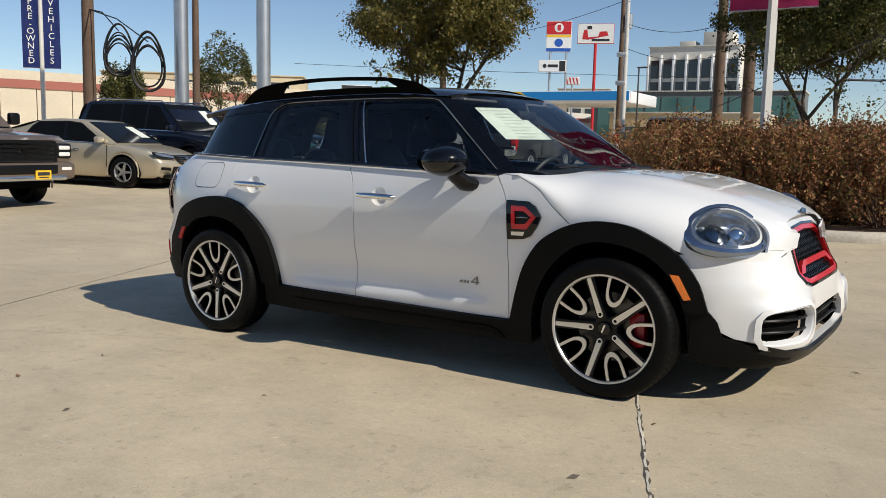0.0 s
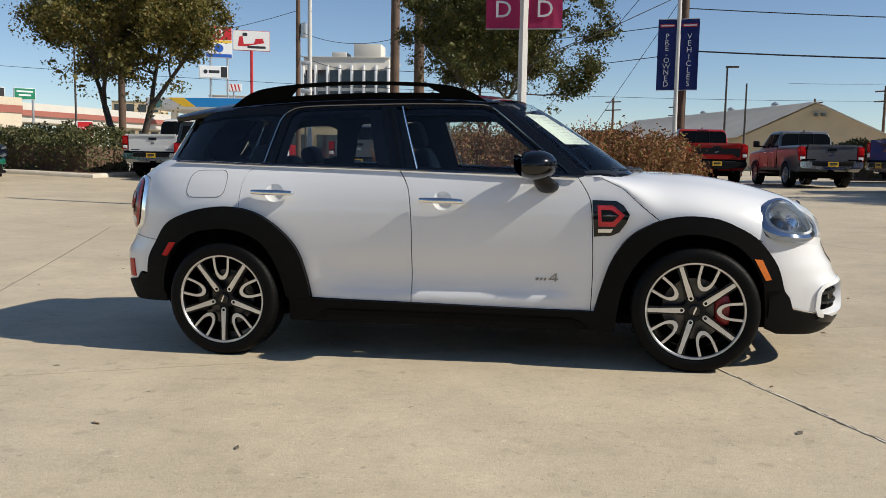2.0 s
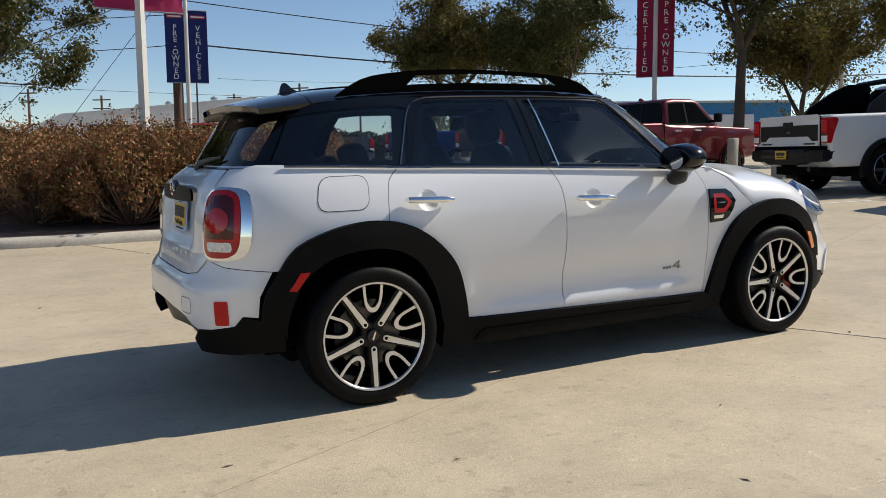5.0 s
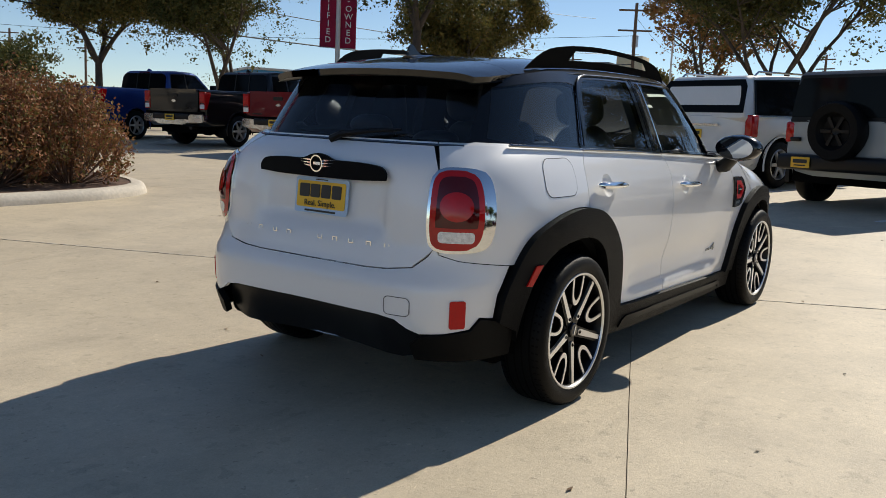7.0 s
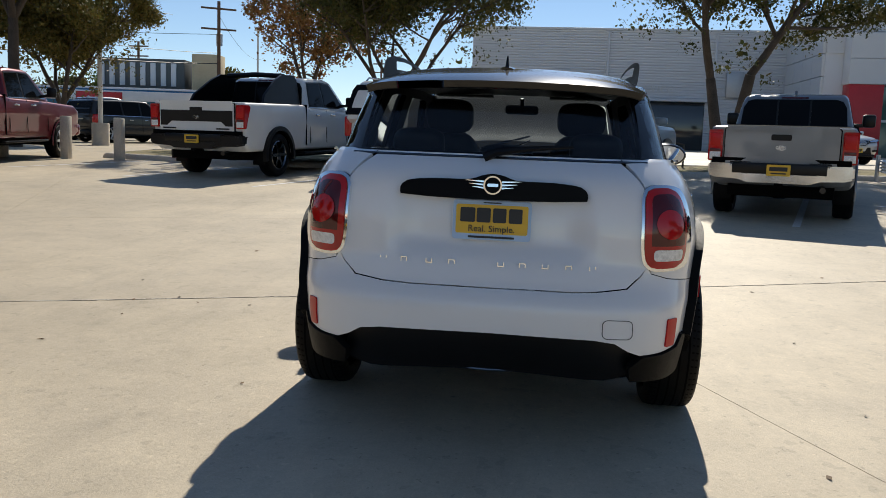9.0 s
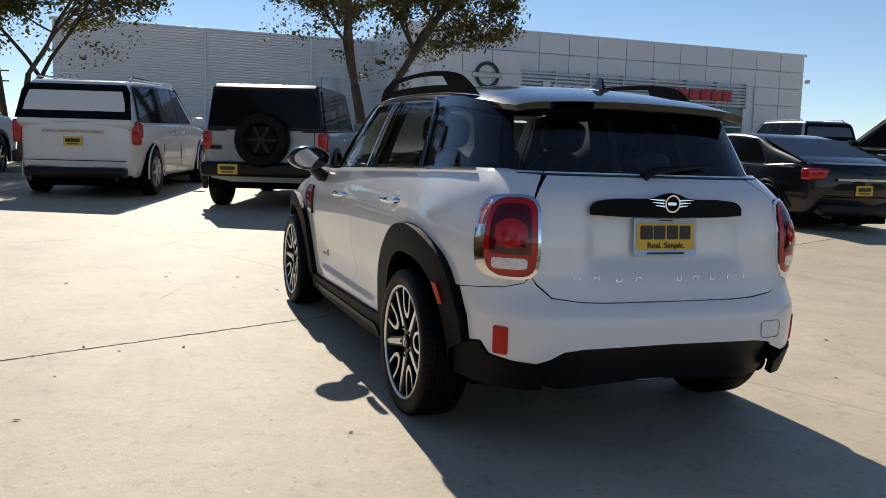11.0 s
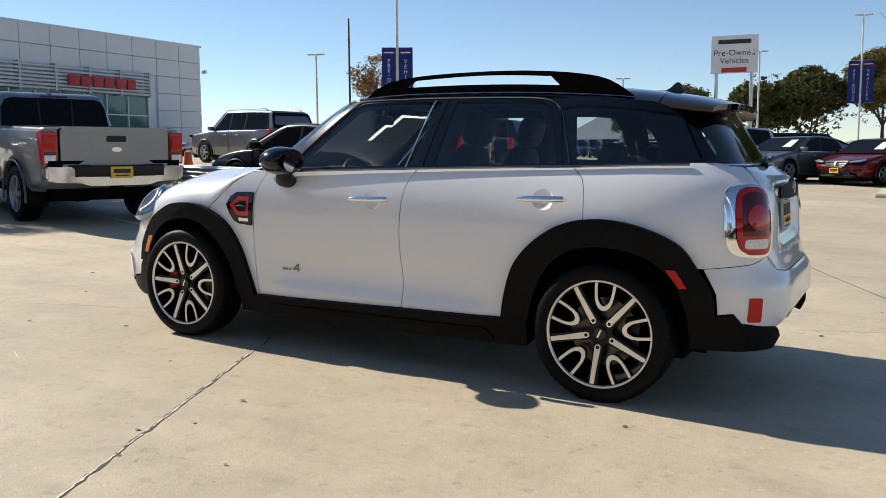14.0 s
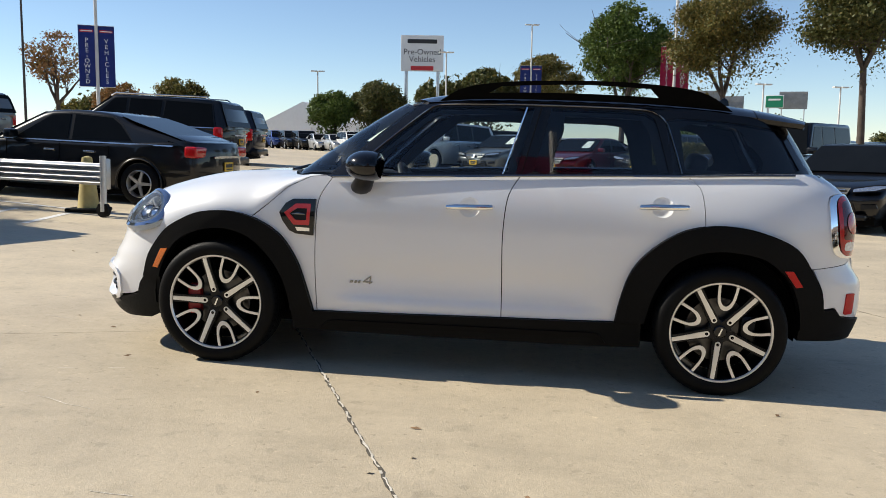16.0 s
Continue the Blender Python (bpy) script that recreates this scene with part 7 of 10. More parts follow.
    for x in (-wb / 2 + 0.55, 0.02, wb / 2 - 0.42):
        pair(root, "door_joint", flank([(x, low + 0.12), (x + 0.01, low + 0.12), (x + 0.01, belt - 0.04), (x, belt - 0.04)], hw, 0.10, belt - 0.25, 0.003, 0.008), DEEP_BLACK)
    for x in (-0.62, 0.10):
        pair(root, "door_handle", box(x, x + 0.19, -hw - 0.015, -hw + 0.05, belt - 0.17, belt - 0.135, 0.01), trim)
    pair(root, "belt_trim", flank([(cab[0][0] + 0.25, belt + 0.0), (wb / 2 - 0.35, belt - 0.02), (wb / 2 - 0.35, belt), (cab[0][0] + 0.25, belt + 0.02)], hw - 0.05, tumble, belt - 0.03, 0.014, 0.012), trim)
    pair(root, "door_mirror", box(wb / 2 - 0.62, wb / 2 - 0.48, -hw - 0.17, -hw + 0.06, belt, belt + 0.14, 0.04), body_mat)
    part("underbody", box(xr + 0.25, xf - 0.25, -hw + 0.2, hw - 0.2, low - 0.12, low + 0.06), DEEP_BLACK, root)
    arches(root, (-wb / 2, wb / 2), r, hw, low - 0.05, flare, body_mat)
    for x in (-wb / 2, wb / 2):
        for s in (-1, 1):
            road_wheel(root, x, s * (hw - 0.100), r, 0.23, rim_mat, 5 if r < 0.36 else 6)
    if rails:
        pair(root, "roof_rail", tube([(xr + 0.5, -hw + 0.27, H - 0.03), (xr + 0.6, -hw + 0.27, H + 0.04), (0.35, -hw + 0.28, H + 0.03), (0.45, -hw + 0.28, H - 0.04)], 0.018, 6), trim)
    if spare:
        sp = new("spare_wheel")
        sp.parent = root
        bm = lathe([(0.10, -0.16), (0.20, -0.17), (0.22, -0.20), (0.26, -0.25), (0.38, -0.26), (0.41, -0.20), (0.41, -0.06), (0.38, 0.0), (0.10, 0.0)], 36, "X", (xr, 0, 1.08))
        part("spare_tyre", bm, RUBBER, sp)
        bm = lathe([(0.001, -0.17), (0.06, -0.18), (0.07, -0.14), (0.22, -0.15)], 20, "X", (xr, 0, 1.08))
        for k in range(6):
            a = math.pi * k / 3
            bm = join(bm, plate([Vector((0.05 * math.cos(a) - 0.02 * math.sin(a), 0.05 * math.sin(a) + 0.02 * math.cos(a))), Vector((0.22 * math.cos(a) - 0.025 * math.sin(a), 0.22 * math.sin(a) + 0.025 * math.cos(a))), Vector((0.22 * math.cos(a) + 0.025 * math.sin(a), 0.22 * math.sin(a) - 0.025 * math.cos(a))), Vector((0.05 * math.cos(a) + 0.02 * math.sin(a), 0.05 * math.sin(a) - 0.02 * math.cos(a)))], 0.03, lambda p, q, t: Vector((xr - 0.17 - t, p, 1.08 + q))))
        part("spare_rim", bm, SATIN_BLACK, sp)
    return root


def sedan(body_mat, m, label, group="parked cars", L=4.88, W=1.84, H=1.45, wb=2.82, r=0.335, **kw):
    xr, xf = -wb / 2 - 1.05, -wb / 2 - 1.05 + L
    b = 0.95
    prof = [(xr, 0.42), (xr - 0.02, 0.80), (xr + 0.05, b + 0.08), (xr + 0.30, b + 0.10), (-0.9, b + 0.02), (0.95, b), (1.6, b - 0.07), (xf - 0.25, b - 0.20), (xf - 0.03, b - 0.33), (xf, 0.50), (xf - 0.06, 0.30), (xf - 0.25, 0.22), (0, 0.20), (xr + 0.2, 0.24)]
    cab = [(xr + 0.25, b + 0.06), (-1.25, H - 0.18), (-0.85, H - 0.045), (-0.35, H), (0.15, H - 0.015), (0.42, H - 0.07), (1.28, b - 0.04), (1.1, b - 0.10), (-1.2, b - 0.10)]
    win = [[(-1.22, b + 0.06), (-1.0, b + 0.30), (-0.85, H - 0.10), (-0.18, H - 0.07), (-0.18, b + 0.03)], [(-0.10, b + 0.03), (-0.10, H - 0.07), (0.25, H - 0.10), (0.86, b + 0.02)]]
    return wagon("sedan_car", prof, cab, win, ((xr + 0.34, b + 0.10), (-0.95, H - 0.06)), body_mat, m, label, "car", wb, W, r, H, b, xr, xf, group, screen=((1.22, b + 0.01), (0.40, H - 0.065)), rear_lamp=(b - 0.16, b + 0.02, 0.42), low=0.24, **kw)


def suv(body_mat, m, label, group="parked cars", L=4.75, W=1.90, H=1.70, wb=2.82, r=0.37, **kw):
    xr, xf = -wb / 2 - 0.98, -wb / 2 - 0.98 + L
    b = H * 0.63
    prof = [(xr + 0.03, 0.45), (xr - 0.02, 0.75), (xr, b), (xr + 0.1, b + 0.03), (1.0, b), (1.55, b - 0.05), (xf - 0.2, b - 0.14), (xf - 0.02, b - 0.30), (xf, 0.60), (xf - 0.05, 0.38), (xf - 0.25, 0.28), (0, 0.27), (xr + 0.2, 0.32)]
    cab = [(xr + 0.02, b - 0.02), (xr + 0.20, H - 0.14), (xr + 0.34, H - 0.03), (-0.6, H), (0.2, H - 0.01), (0.45, H - 0.06), (1.25, b - 0.03), (1.1, b - 0.1), (xr + 0.3, b - 0.1)]
    win = [[(xr + 0.34, b + 0.03), (xr + 0.46, H - 0.12), (-0.95, H - 0.09), (-0.90, b + 0.02)], [(-0.82, b + 0.02), (-0.85, H - 0.09), (-0.06, H - 0.08), (-0.04, b + 0.02)], [(0.04, b + 0.02), (0.03, H - 0.08), (0.33, H - 0.10), (0.92, b + 0.02)]]
    kw.setdefault("rear_lamp", (b - 0.34, b + 0.03, 0.15))
    return wagon("suv_car", prof, cab, win, ((xr + 0.02, b + 0.06), (xr + 0.22, H - 0.10)), body_mat, m, label, "car", wb, W, r, H, b, xr, xf, group, screen=((1.20, b + 0.01), (0.43, H - 0.065)), low=0.30, **kw)


def boxy(body_mat, m, label, group="parked cars", L=4.60, W=1.93, H=1.91, wb=2.95, r=0.42, **kw):
    """An upright off-roader."""
    xr, xf = -wb / 2 - 0.72, -wb / 2 - 0.72 + L
    b = 1.22
    prof = [(xr, 0.62), (xr, b), (1.0, b), (xf - 0.15, b - 0.05), (xf - 0.02, b - 0.14), (xf, 0.72), (xf - 0.1, 0.55), (0, 0.52), (xr + 0.1, 0.56)]
    cab = [(xr + 0.01, b - 0.02), (xr + 0.06, H - 0.05), (xr + 0.14, H), (0.3, H - 0.02), (0.45, H - 0.05), (0.85, b - 0.02), (0.7, b - 0.08), (xr + 0.2, b - 0.08)]
    win = [[(xr + 0.20, b + 0.03), (xr + 0.24, H - 0.10), (-0.95, H - 0.10), (-0.95, b + 0.03)], [(-0.87, b + 0.03), (-0.87, H - 0.10), (-0.12, H - 0.10), (-0.12, b + 0.03)], [(-0.04, b + 0.03), (-0.04, H - 0.10), (0.36, H - 0.11), (0.66, b + 0.03)]]
    return wagon("off_roader", prof, cab, win, ((xr + 0.01, b + 0.05), (xr + 0.05, H - 0.10)), body_mat, m, label, "off-road car", wb, W, r, H, b, xr, xf, group, screen=((0.83, b), (0.47, H - 0.06)), low=0.55, tumble=0.14, spare=True, rear_lamp=(b - 0.32, b - 0.02, 0.17), **kw)


def parked(x, y, az):
    """A pose on the ground, nose towards az degrees from the x axis."""
    e = 1.6
    d = Vector((math.cos(radians(az)), math.sin(radians(az))))
    zf, zr = ground_z(x + d.x * e, y + d.y * e), ground_z(x - d.x * e, y - d.y * e)
    return Matrix.Translation((x, y, (zf + zr) / 2)) @ Matrix.Rotation(radians(az), 4, "Z") @ Matrix.Rotation(-math.atan2(zf - zr, 2 * e), 4, "Y")


def by_rear(x, y, az, half):
    """The same, from the place of the rear axle's middle."""
    return parked(x + half * math.cos(radians(az)), y + half * math.sin(radians(az)), az)


P_WHITE = paint("white_truck_paint", (0.74, 0.74, 0.72), 0.0)
P_SILVER = paint("blue_grey_paint", (0.23, 0.24, 0.25), 0.35)
P_GREY = paint("grey_paint", (0.16, 0.165, 0.17), 0.6)
P_DARKGREY = paint("dark_grey_paint", (0.035, 0.037, 0.04), 0.5)
P_BLACK = paint("black_paint", (0.004, 0.004, 0.005), 0.0)
P_RED = paint("red_paint", (0.33, 0.014, 0.012), 0.1)
P_MAROON = paint("maroon_paint", (0.125, 0.007, 0.012), 0.3)
P_BLUE = paint("blue_paint", (0.015, 0.045, 0.20), 0.4)
P_NAVY = paint("navy_paint", (0.007, 0.010, 0.022), 0.4)
P_BEIGE = paint("champagne_paint", (0.52, 0.46, 0.35), 0.5)
P_BRONZE = paint("bronze_paint", (0.19, 0.145, 0.11), 0.5)
P_GREEN = paint("green_paint", (0.01, 0.17, 0.10), 0.4)
P_CACTUS = paint("grey_blue_paint", (0.34, 0.38, 0.40), 0.2)

# east row, tails towards the lot
pickup(P_SILVER, by_rear(7.86, -3.64, -18, 1.62), "blue-grey midsize pickup with tailgate shut under a tree", wb=3.24, L=5.39, W=1.89, H=1.80, r=0.385, rear_over=1.13, bed_z=1.30)
boxy(P_CACTUS, by_rear(8.85, -0.28, -23, 1.47), "grey off-roader with black top and spare wheel", roof_mat=SATIN_BLACK, flare=SATIN_BLACK, rim_mat=SATIN_BLACK)
suv(P_WHITE, by_rear(10.95, 2.45, -18, 1.70), "long white full-size estate car with dark glass", L=5.73, W=2.05, H=1.92, wb=3.40, r=0.40, rails=True)
pickup(P_WHITE, by_rear(11.0, 6.05, -12, 1.78), "white pickup with black tailgate panel and bed bar", wb=3.55, L=5.79, W=2.03, H=1.96, flare=SATIN_BLACK, bumper=SATIN_BLACK, two_tone=SATIN_BLACK, sport_bar=True, rim_mat=DARK_CHROME, r=0.42)
sedan(P_BLACK, by_rear(5.9, -8.5, -5, 1.41), "glossy black sedan behind the steel rail")
suv(P_BLACK, by_rear(8.2, -15.3, 2, 1.50), "black full-size people carrier with roof rails", L=5.2, W=2.0, H=1.88, wb=3.08, r=0.37, rails=True)
suv(P_NAVY, by_rear(9.9, -22.0, 6, 1.50), "dark blue minivan in the lot", L=5.1, W=2.0, H=1.76, wb=3.08, r=0.36)
# north-east row
pickup(P_MAROON, by_rear(9.8, 11.85, 7, 1.83), "deep red crew cab pickup with bright wheels", wb=3.67, L=5.92, W=2.08, H=1.97)
pickup(P_BLACK, by_rear(9.8, 15.6, 8, 1.83), "black crew cab pickup with bright bumper", wb=3.67, H=1.96)
pickup(P_BLUE, by_rear(9.3, 19.3, 10, 1.83), "blue crew cab pickup with bright bumper", wb=3.67, H=1.96)
# north row
pickup(P_GREY, by_rear(7.3, 23.2, 97, 1.62), "grey midsize pickup with bright bumper", wb=3.24, L=5.39, W=1.89, H=1.80, r=0.385, bed_z=1.30)
pickup(P_RED, by_rear(4.3, 25.6, 95, 1.83), "bright red crew cab pickup with black tailgate strip", wb=3.67, H=1.98, two_tone=SATIN_BLACK, bumper=SATIN_BLACK)
pickup(P_RED, by_rear(-5.1, 30.4, 93, 1.7), "red midsize pickup beyond the dry shrubs", wb=3.3, L=5.3, W=1.88, H=1.80, r=0.38, bed_z=1.28)
pickup(P_BLACK, by_rear(0.9, 26.2, 93, 1.83), "black crew cab pickup with dark bumper", wb=3.67, H=1.96, bumper=SATIN_BLACK)
pickup(P_GREY, by_rear(-7.0, 22.1, 92, 1.83), "dark grey crew cab pickup with bright bumper", wb=3.67, H=1.96)
pickup(P_WHITE, by_rear(-13.7, 21.1, 96, 1.95), "white heavy-duty pickup with bright bumper", wb=3.95, L=6.3, W=2.03, H=2.02, r=0.41)
pickup(P_DARKGREY, by_rear(-11.3, 19.8, 96, 1.60), "grey pickup with a bed canopy", wb=3.2, L=5.2, W=1.85, H=1.86, r=0.37, bed_z=1.25, canopy=True)
pickup(P_DARKGREY, parked(-15.0, 28.0, 15), "dark grey pickup in the far row", wb=3.2, L=5.3, W=1.88, H=1.82, bed_z=1.28)
# west row, noses towards the lot
pickup(P_BRONZE, parked(-13.5, 2.75, 8), "bronze pickup with black grille", wb=3.55, L=5.79, W=2.03, H=1.95, plate_on=False)
sedan(P_BEIGE, parked(-15.0, 7.3, 19), "champagne sedan with price sheets", plate_rear=False, plate_front=True)
suv(P_NAVY, parked(-15.8, 10.1, 8), "dark navy full-size estate with price sheet", L=5.3, W=2.03, H=1.90, wb=3.07, r=0.40, rails=True, plate_front=True)
suv(P_DARKGREY, parked(-16.8, 12.7, 5), "dark grey crossover with yellow plate", L=4.85, W=1.91, H=1.68, plate_front=True)
sedan(P_GREEN, parked(-18.2, 15.3, -3), "metallic green sports sedan", H=1.42, plate_rear=False)
suv(P_NAVY, parked(-20.0, 17.9, -3), "navy blue crossover with yellow plate", L=4.6, W=1.85, H=1.66, plate_front=True)

# ---- planting ----
def leaves(points, size, seed, n_each, spread, droop=0.0, lean=0.6, aspect=0.55):
    """Many small leaf blades scattered round points; returned as vertex and face lists."""
    rnd = np.random.RandomState(seed)
    base = np.asarray(points, float)
    wide = np.repeat(rnd.uniform(0.75, 1.75, (len(base), 1)), n_each, axis=0)
    pts = np.repeat(base, n_each, axis=0)
    m = len(pts)
    way = rnd.normal(0, 1, (m, 3))
    way /= np.linalg.norm(way, axis=1)[:, None]
    pts = pts + way * (rnd.uniform(0, 1, (m, 1)) ** 0.42) * wide * np.asarray(spread)
    pts[:, 2] -= droop * np.abs(rnd.normal(0, 1, m))
    a = rnd.normal(0, 1, (m, 3))
    a /= np.linalg.norm(a, axis=1)[:, None]
    b = np.cross(a, rnd.normal(0, 1, (m, 3)))
    b /= np.linalg.norm(b, axis=1)[:, None]
    s = size * rnd.uniform(0.6, 1.3, m)[:, None]
    v = np.stack([pts - a * s, pts + b * s * aspect, pts + a * s, pts - b * s * aspect], 1).reshape(-1, 3)
    f = np.arange(4 * m).reshape(-1, 4)
    return v, f


def leaf_mesh(name, v, f, material, parent, label="", kind="stuff"):
    me = bpy.data.meshes.new(name)
    me.from_pydata(v.tolist(), [], f.tolist())
    me.materials.append(material)
    ob = new(name, me)
    if parent:
        ob.parent = parent
    tagged(ob, label, kind=kind)
    return ob


def tree(x, y, height, crown_r, crown_low, leaf, seed, label, stems=1, leafs=9000, trunk_r=0.16, leaf_size=0.085, sparse=1.0, spread=0.34, lean=(0, 0), group="lot trees", flat=1.0):
    rnd = random.Random(seed)
    z0 = ground_z(x, y) - 0.05
    root = thing("tree", label, "tree", Matrix.Translation((x, y, z0)), group)
    tips = []
    limbs = []
    def limb(p, d, length, r, depth):
        pts, rad = [p], [r]
        n = 5
        for k in range(n):
            d = (d + Vector((rnd.uniform(-1, 1), rnd.uniform(-1, 1), rnd.uniform(-0.4, 0.7))) * 0.20).normalized()
            p = p + d * length / n
            pts.append(p)
            rad.append(r * (1 - 0.6 * (k + 1) / n))
            if depth < 3 and k >= 1:
                tw = 1 if depth else 2
                for _ in range(tw if rnd.random() < 0.85 else 0):
                    side = Vector((rnd.uniform(-1, 1), rnd.uniform(-1, 1), rnd.uniform(-0.15, 0.55))).normalized()
                    limb(p, (d * 0.45 + side).normalized(), length * rnd.uniform(0.5, 0.72), rad[-1] * 0.62, depth + 1)
            if depth >= 2 or (depth == 1 and k >= 3):
                tips.append(p)
        limbs.append((pts, rad))
    for s in range(stems):
        a = 6.28 * s / stems + rnd.uniform(0, 1)
        out = 0.42 if stems > 1 else 0.05
        base = Vector((0.12 * math.cos(a), 0.12 * math.sin(a), 0)) if stems > 1 else Vector((0, 0, 0))
        fork = base + Vector((math.cos(a) * out * 0.7 + lean[0], math.sin(a) * out * 0.7 + lean[1], 1)).normalized() * crown_low
        mid_ = (base + fork) / 2 + Vector((rnd.uniform(-0.06, 0.06), rnd.uniform(-0.06, 0.06), 0))
        r = trunk_r / math.sqrt(stems) * (1.15 if stems > 1 else 1)
        limbs.append(([base, mid_, fork], [r * 1.25, r, r * 0.85]))
        top = height - crown_low
        for b in range(4 if stems == 1 else 2):
            g = a + 6.28 * b / 4 + rnd.uniform(-0.5, 0.5)
            limb(fork, Vector((math.cos(g) * 0.65 * crown_r / top, math.sin(g) * 0.65 * crown_r / top, 0.75)).normalized(), top * rnd.uniform(0.5, 0.75), r * 0.7, 0)
    bm = bmesh.new()
    bm.free()
    keep = [l for l in limbs if l[1][0] > 0.012]
    trunk = join(*[tube(p, r, 7 if r[0] > 0.05 else 5) for p, r in keep])
    part("trunk", trunk, BARK, root, "", 60)
    c = Vector((0, 0, (height + crown_low) / 2))
    hz = (height - crown_low) / 2 * 1.1
    pts = []
    for t in tips:
        q = t - c
        k = math.sqrt((q.x / crown_r) ** 2 + (q.y / crown_r) ** 2 + (q.z / hz) ** 2)
        pts.append(t if k <= 1 else c + q / k)
    # further clumps fill the crown unevenly
    extra = 110 if sparse >= 1 else 8
    for _ in range(extra):
        g, h, rr = rnd.uniform(0, 6.28), rnd.uniform(-1, 1), rnd.uniform(0.45, 1.0)
        w = math.sqrt(max(0.0, 1 - h * h))
        pts.append(c + Vector((math.cos(g) * w * crown_r * rr, math.sin(g) * w * crown_r * rr, h * hz * rr)))
    rnd.shuffle(pts)
    pts = pts[: max(20, int(len(pts) * min(1.0, sparse)))]
    n_each = max(3, int(leafs * (4.2 if sparse >= 1 else 1.7) / len(pts)))
    v, f = leaves([tuple(p) for p in pts], leaf_size * 0.56, seed, n_each, (spread * 1.15, spread * 1.15, spread * 0.85 * flat), droop=0.05)
    v2, f2 = leaves([tuple(p) for p in pts], leaf_size * 0.95, seed + 500, n_each // 6 if sparse >= 1 else 1, (spread * 0.62, spread * 0.62, spread * 0.48 * flat), aspect=0.7)
    leaf_mesh("crown", np.concatenate([v, v2]), np.concatenate([f, f2 + len(v)]), leaf, root, "")
    return root


def hedge_block(name, label, loop, h, leaf, seed, count, size, z_base=None, twigs=0, top_wave=0.12, shell=0.5):
    """A clipped or rough planting over a plan outline."""
    rnd = random.Random(seed)
    xs, ys = [p[0] for p in loop], [p[1] for p in loop]
    cx, cy = sum(xs) / len(xs), sum(ys) / len(ys)
    root = thing(name, label, "bush", Matrix.Translation((cx, cy, ground_z(cx, cy))), "planting")
    pts = []
    while len(pts) < count:
        x, y = rnd.uniform(min(xs), max(xs)), rnd.uniform(min(ys), max(ys))
        if not inside((x, y), loop):
            continue
        top = h * (1 - top_wave + top_wave * noise.noise(Vector((x * 1.3, y * 1.3, seed))) * 1.6)
        d = min(abs((Vector(loop[i]) - Vector((x, y))).length) for i in range(len(loop)))
        u = rnd.random()
        z = top * (1 - (rnd.random() ** 2.2) * 0.9) if u < shell else top * rnd.random()
        pts.append((x - cx, y - cy, z + 0.05))
    v, f = leaves(pts, size, seed, 1, (0.05, 0.05, 0.05))
    leaf_mesh("foliage", v, f, leaf, root)
    if twigs:
        bm = bmesh.new()
        vs, fs = [], []
        for k in range(twigs):
            while True:
                x, y = rnd.uniform(min(xs), max(xs)), rnd.uniform(min(ys), max(ys))
                if inside((x, y), loop):
                    break
            a = Vector((x - cx, y - cy, rnd.uniform(0, h * 0.6)))
            d = Vector((rnd.uniform(-0.5, 0.5), rnd.uniform(-0.5, 0.5), rnd.uniform(0.3, 0.9))) * rnd.uniform(0.3, 0.8)
            b = a + d
            s = d.cross(Vector((rnd.uniform(-1, 1), rnd.uniform(-1, 1), 0.3))).normalized() * 0.006
            k0 = len(vs)
            vs += [a - s, a + s, b + s * 0.4, b - s * 0.4]
            fs.append((k0, k0 + 1, k0 + 2, k0 + 3))
        leaf_mesh("twig_mass", np.array([tuple(p) for p in vs]), np.array(fs), TWIG, root)
    core = [Vector(p) for p in loop]
    bm = plate(inset(core, 0.35 if (core[0] - core[1]).length else 0.2), h * 0.55, lambda a, b, t: Vector((a - cx, b - cy, t)))
    part("inner_growth", bm, TWIG, root)
    return root


def kerb_ring(name, loop, width=0.20, height=0.13, fill=MULCH):
    """A kerbed island: a raised concrete edge round a bed."""
    loop = densify([Vector(p) for p in loop], 0.6)
    inner = inset(loop, width)
    bm = bmesh.new()
    cols = []
    for p, q in zip(loop, inner):
        z = ground_z(p.x, p.y)
        cols.append([bm.verts.new((p.x + (q.x - p.x) * u, p.y + (q.y - p.y) * u, z + height * k)) for u, k in ((0.0, -0.2), (0.02, 0.35), (0.12, 0.68), (0.30, 0.90), (0.50, 1.0), (1.0, 1.0), (1.0, 0.0))])
    n = len(cols)
    for k in range(n):
        a, b = cols[k], cols[(k + 1) % n]
        for i in range(6):
            bm.faces.new((a[i], b[i], b[i + 1], a[i + 1]))
    bmesh.ops.recalc_face_normals(bm, faces=bm.faces)
    tagged(part(name, bm, KERB), "pale concrete kerb round a bed", "kerb", kind="structure")
    bed = plate(inner, 0.10, lambda a, b, t: Vector((a, b, ground_z(a, b) + 0.02 + t)))
    tagged(part(name + "_bed", bed, fill), "planting bed of mulch", "bed", kind="structure")


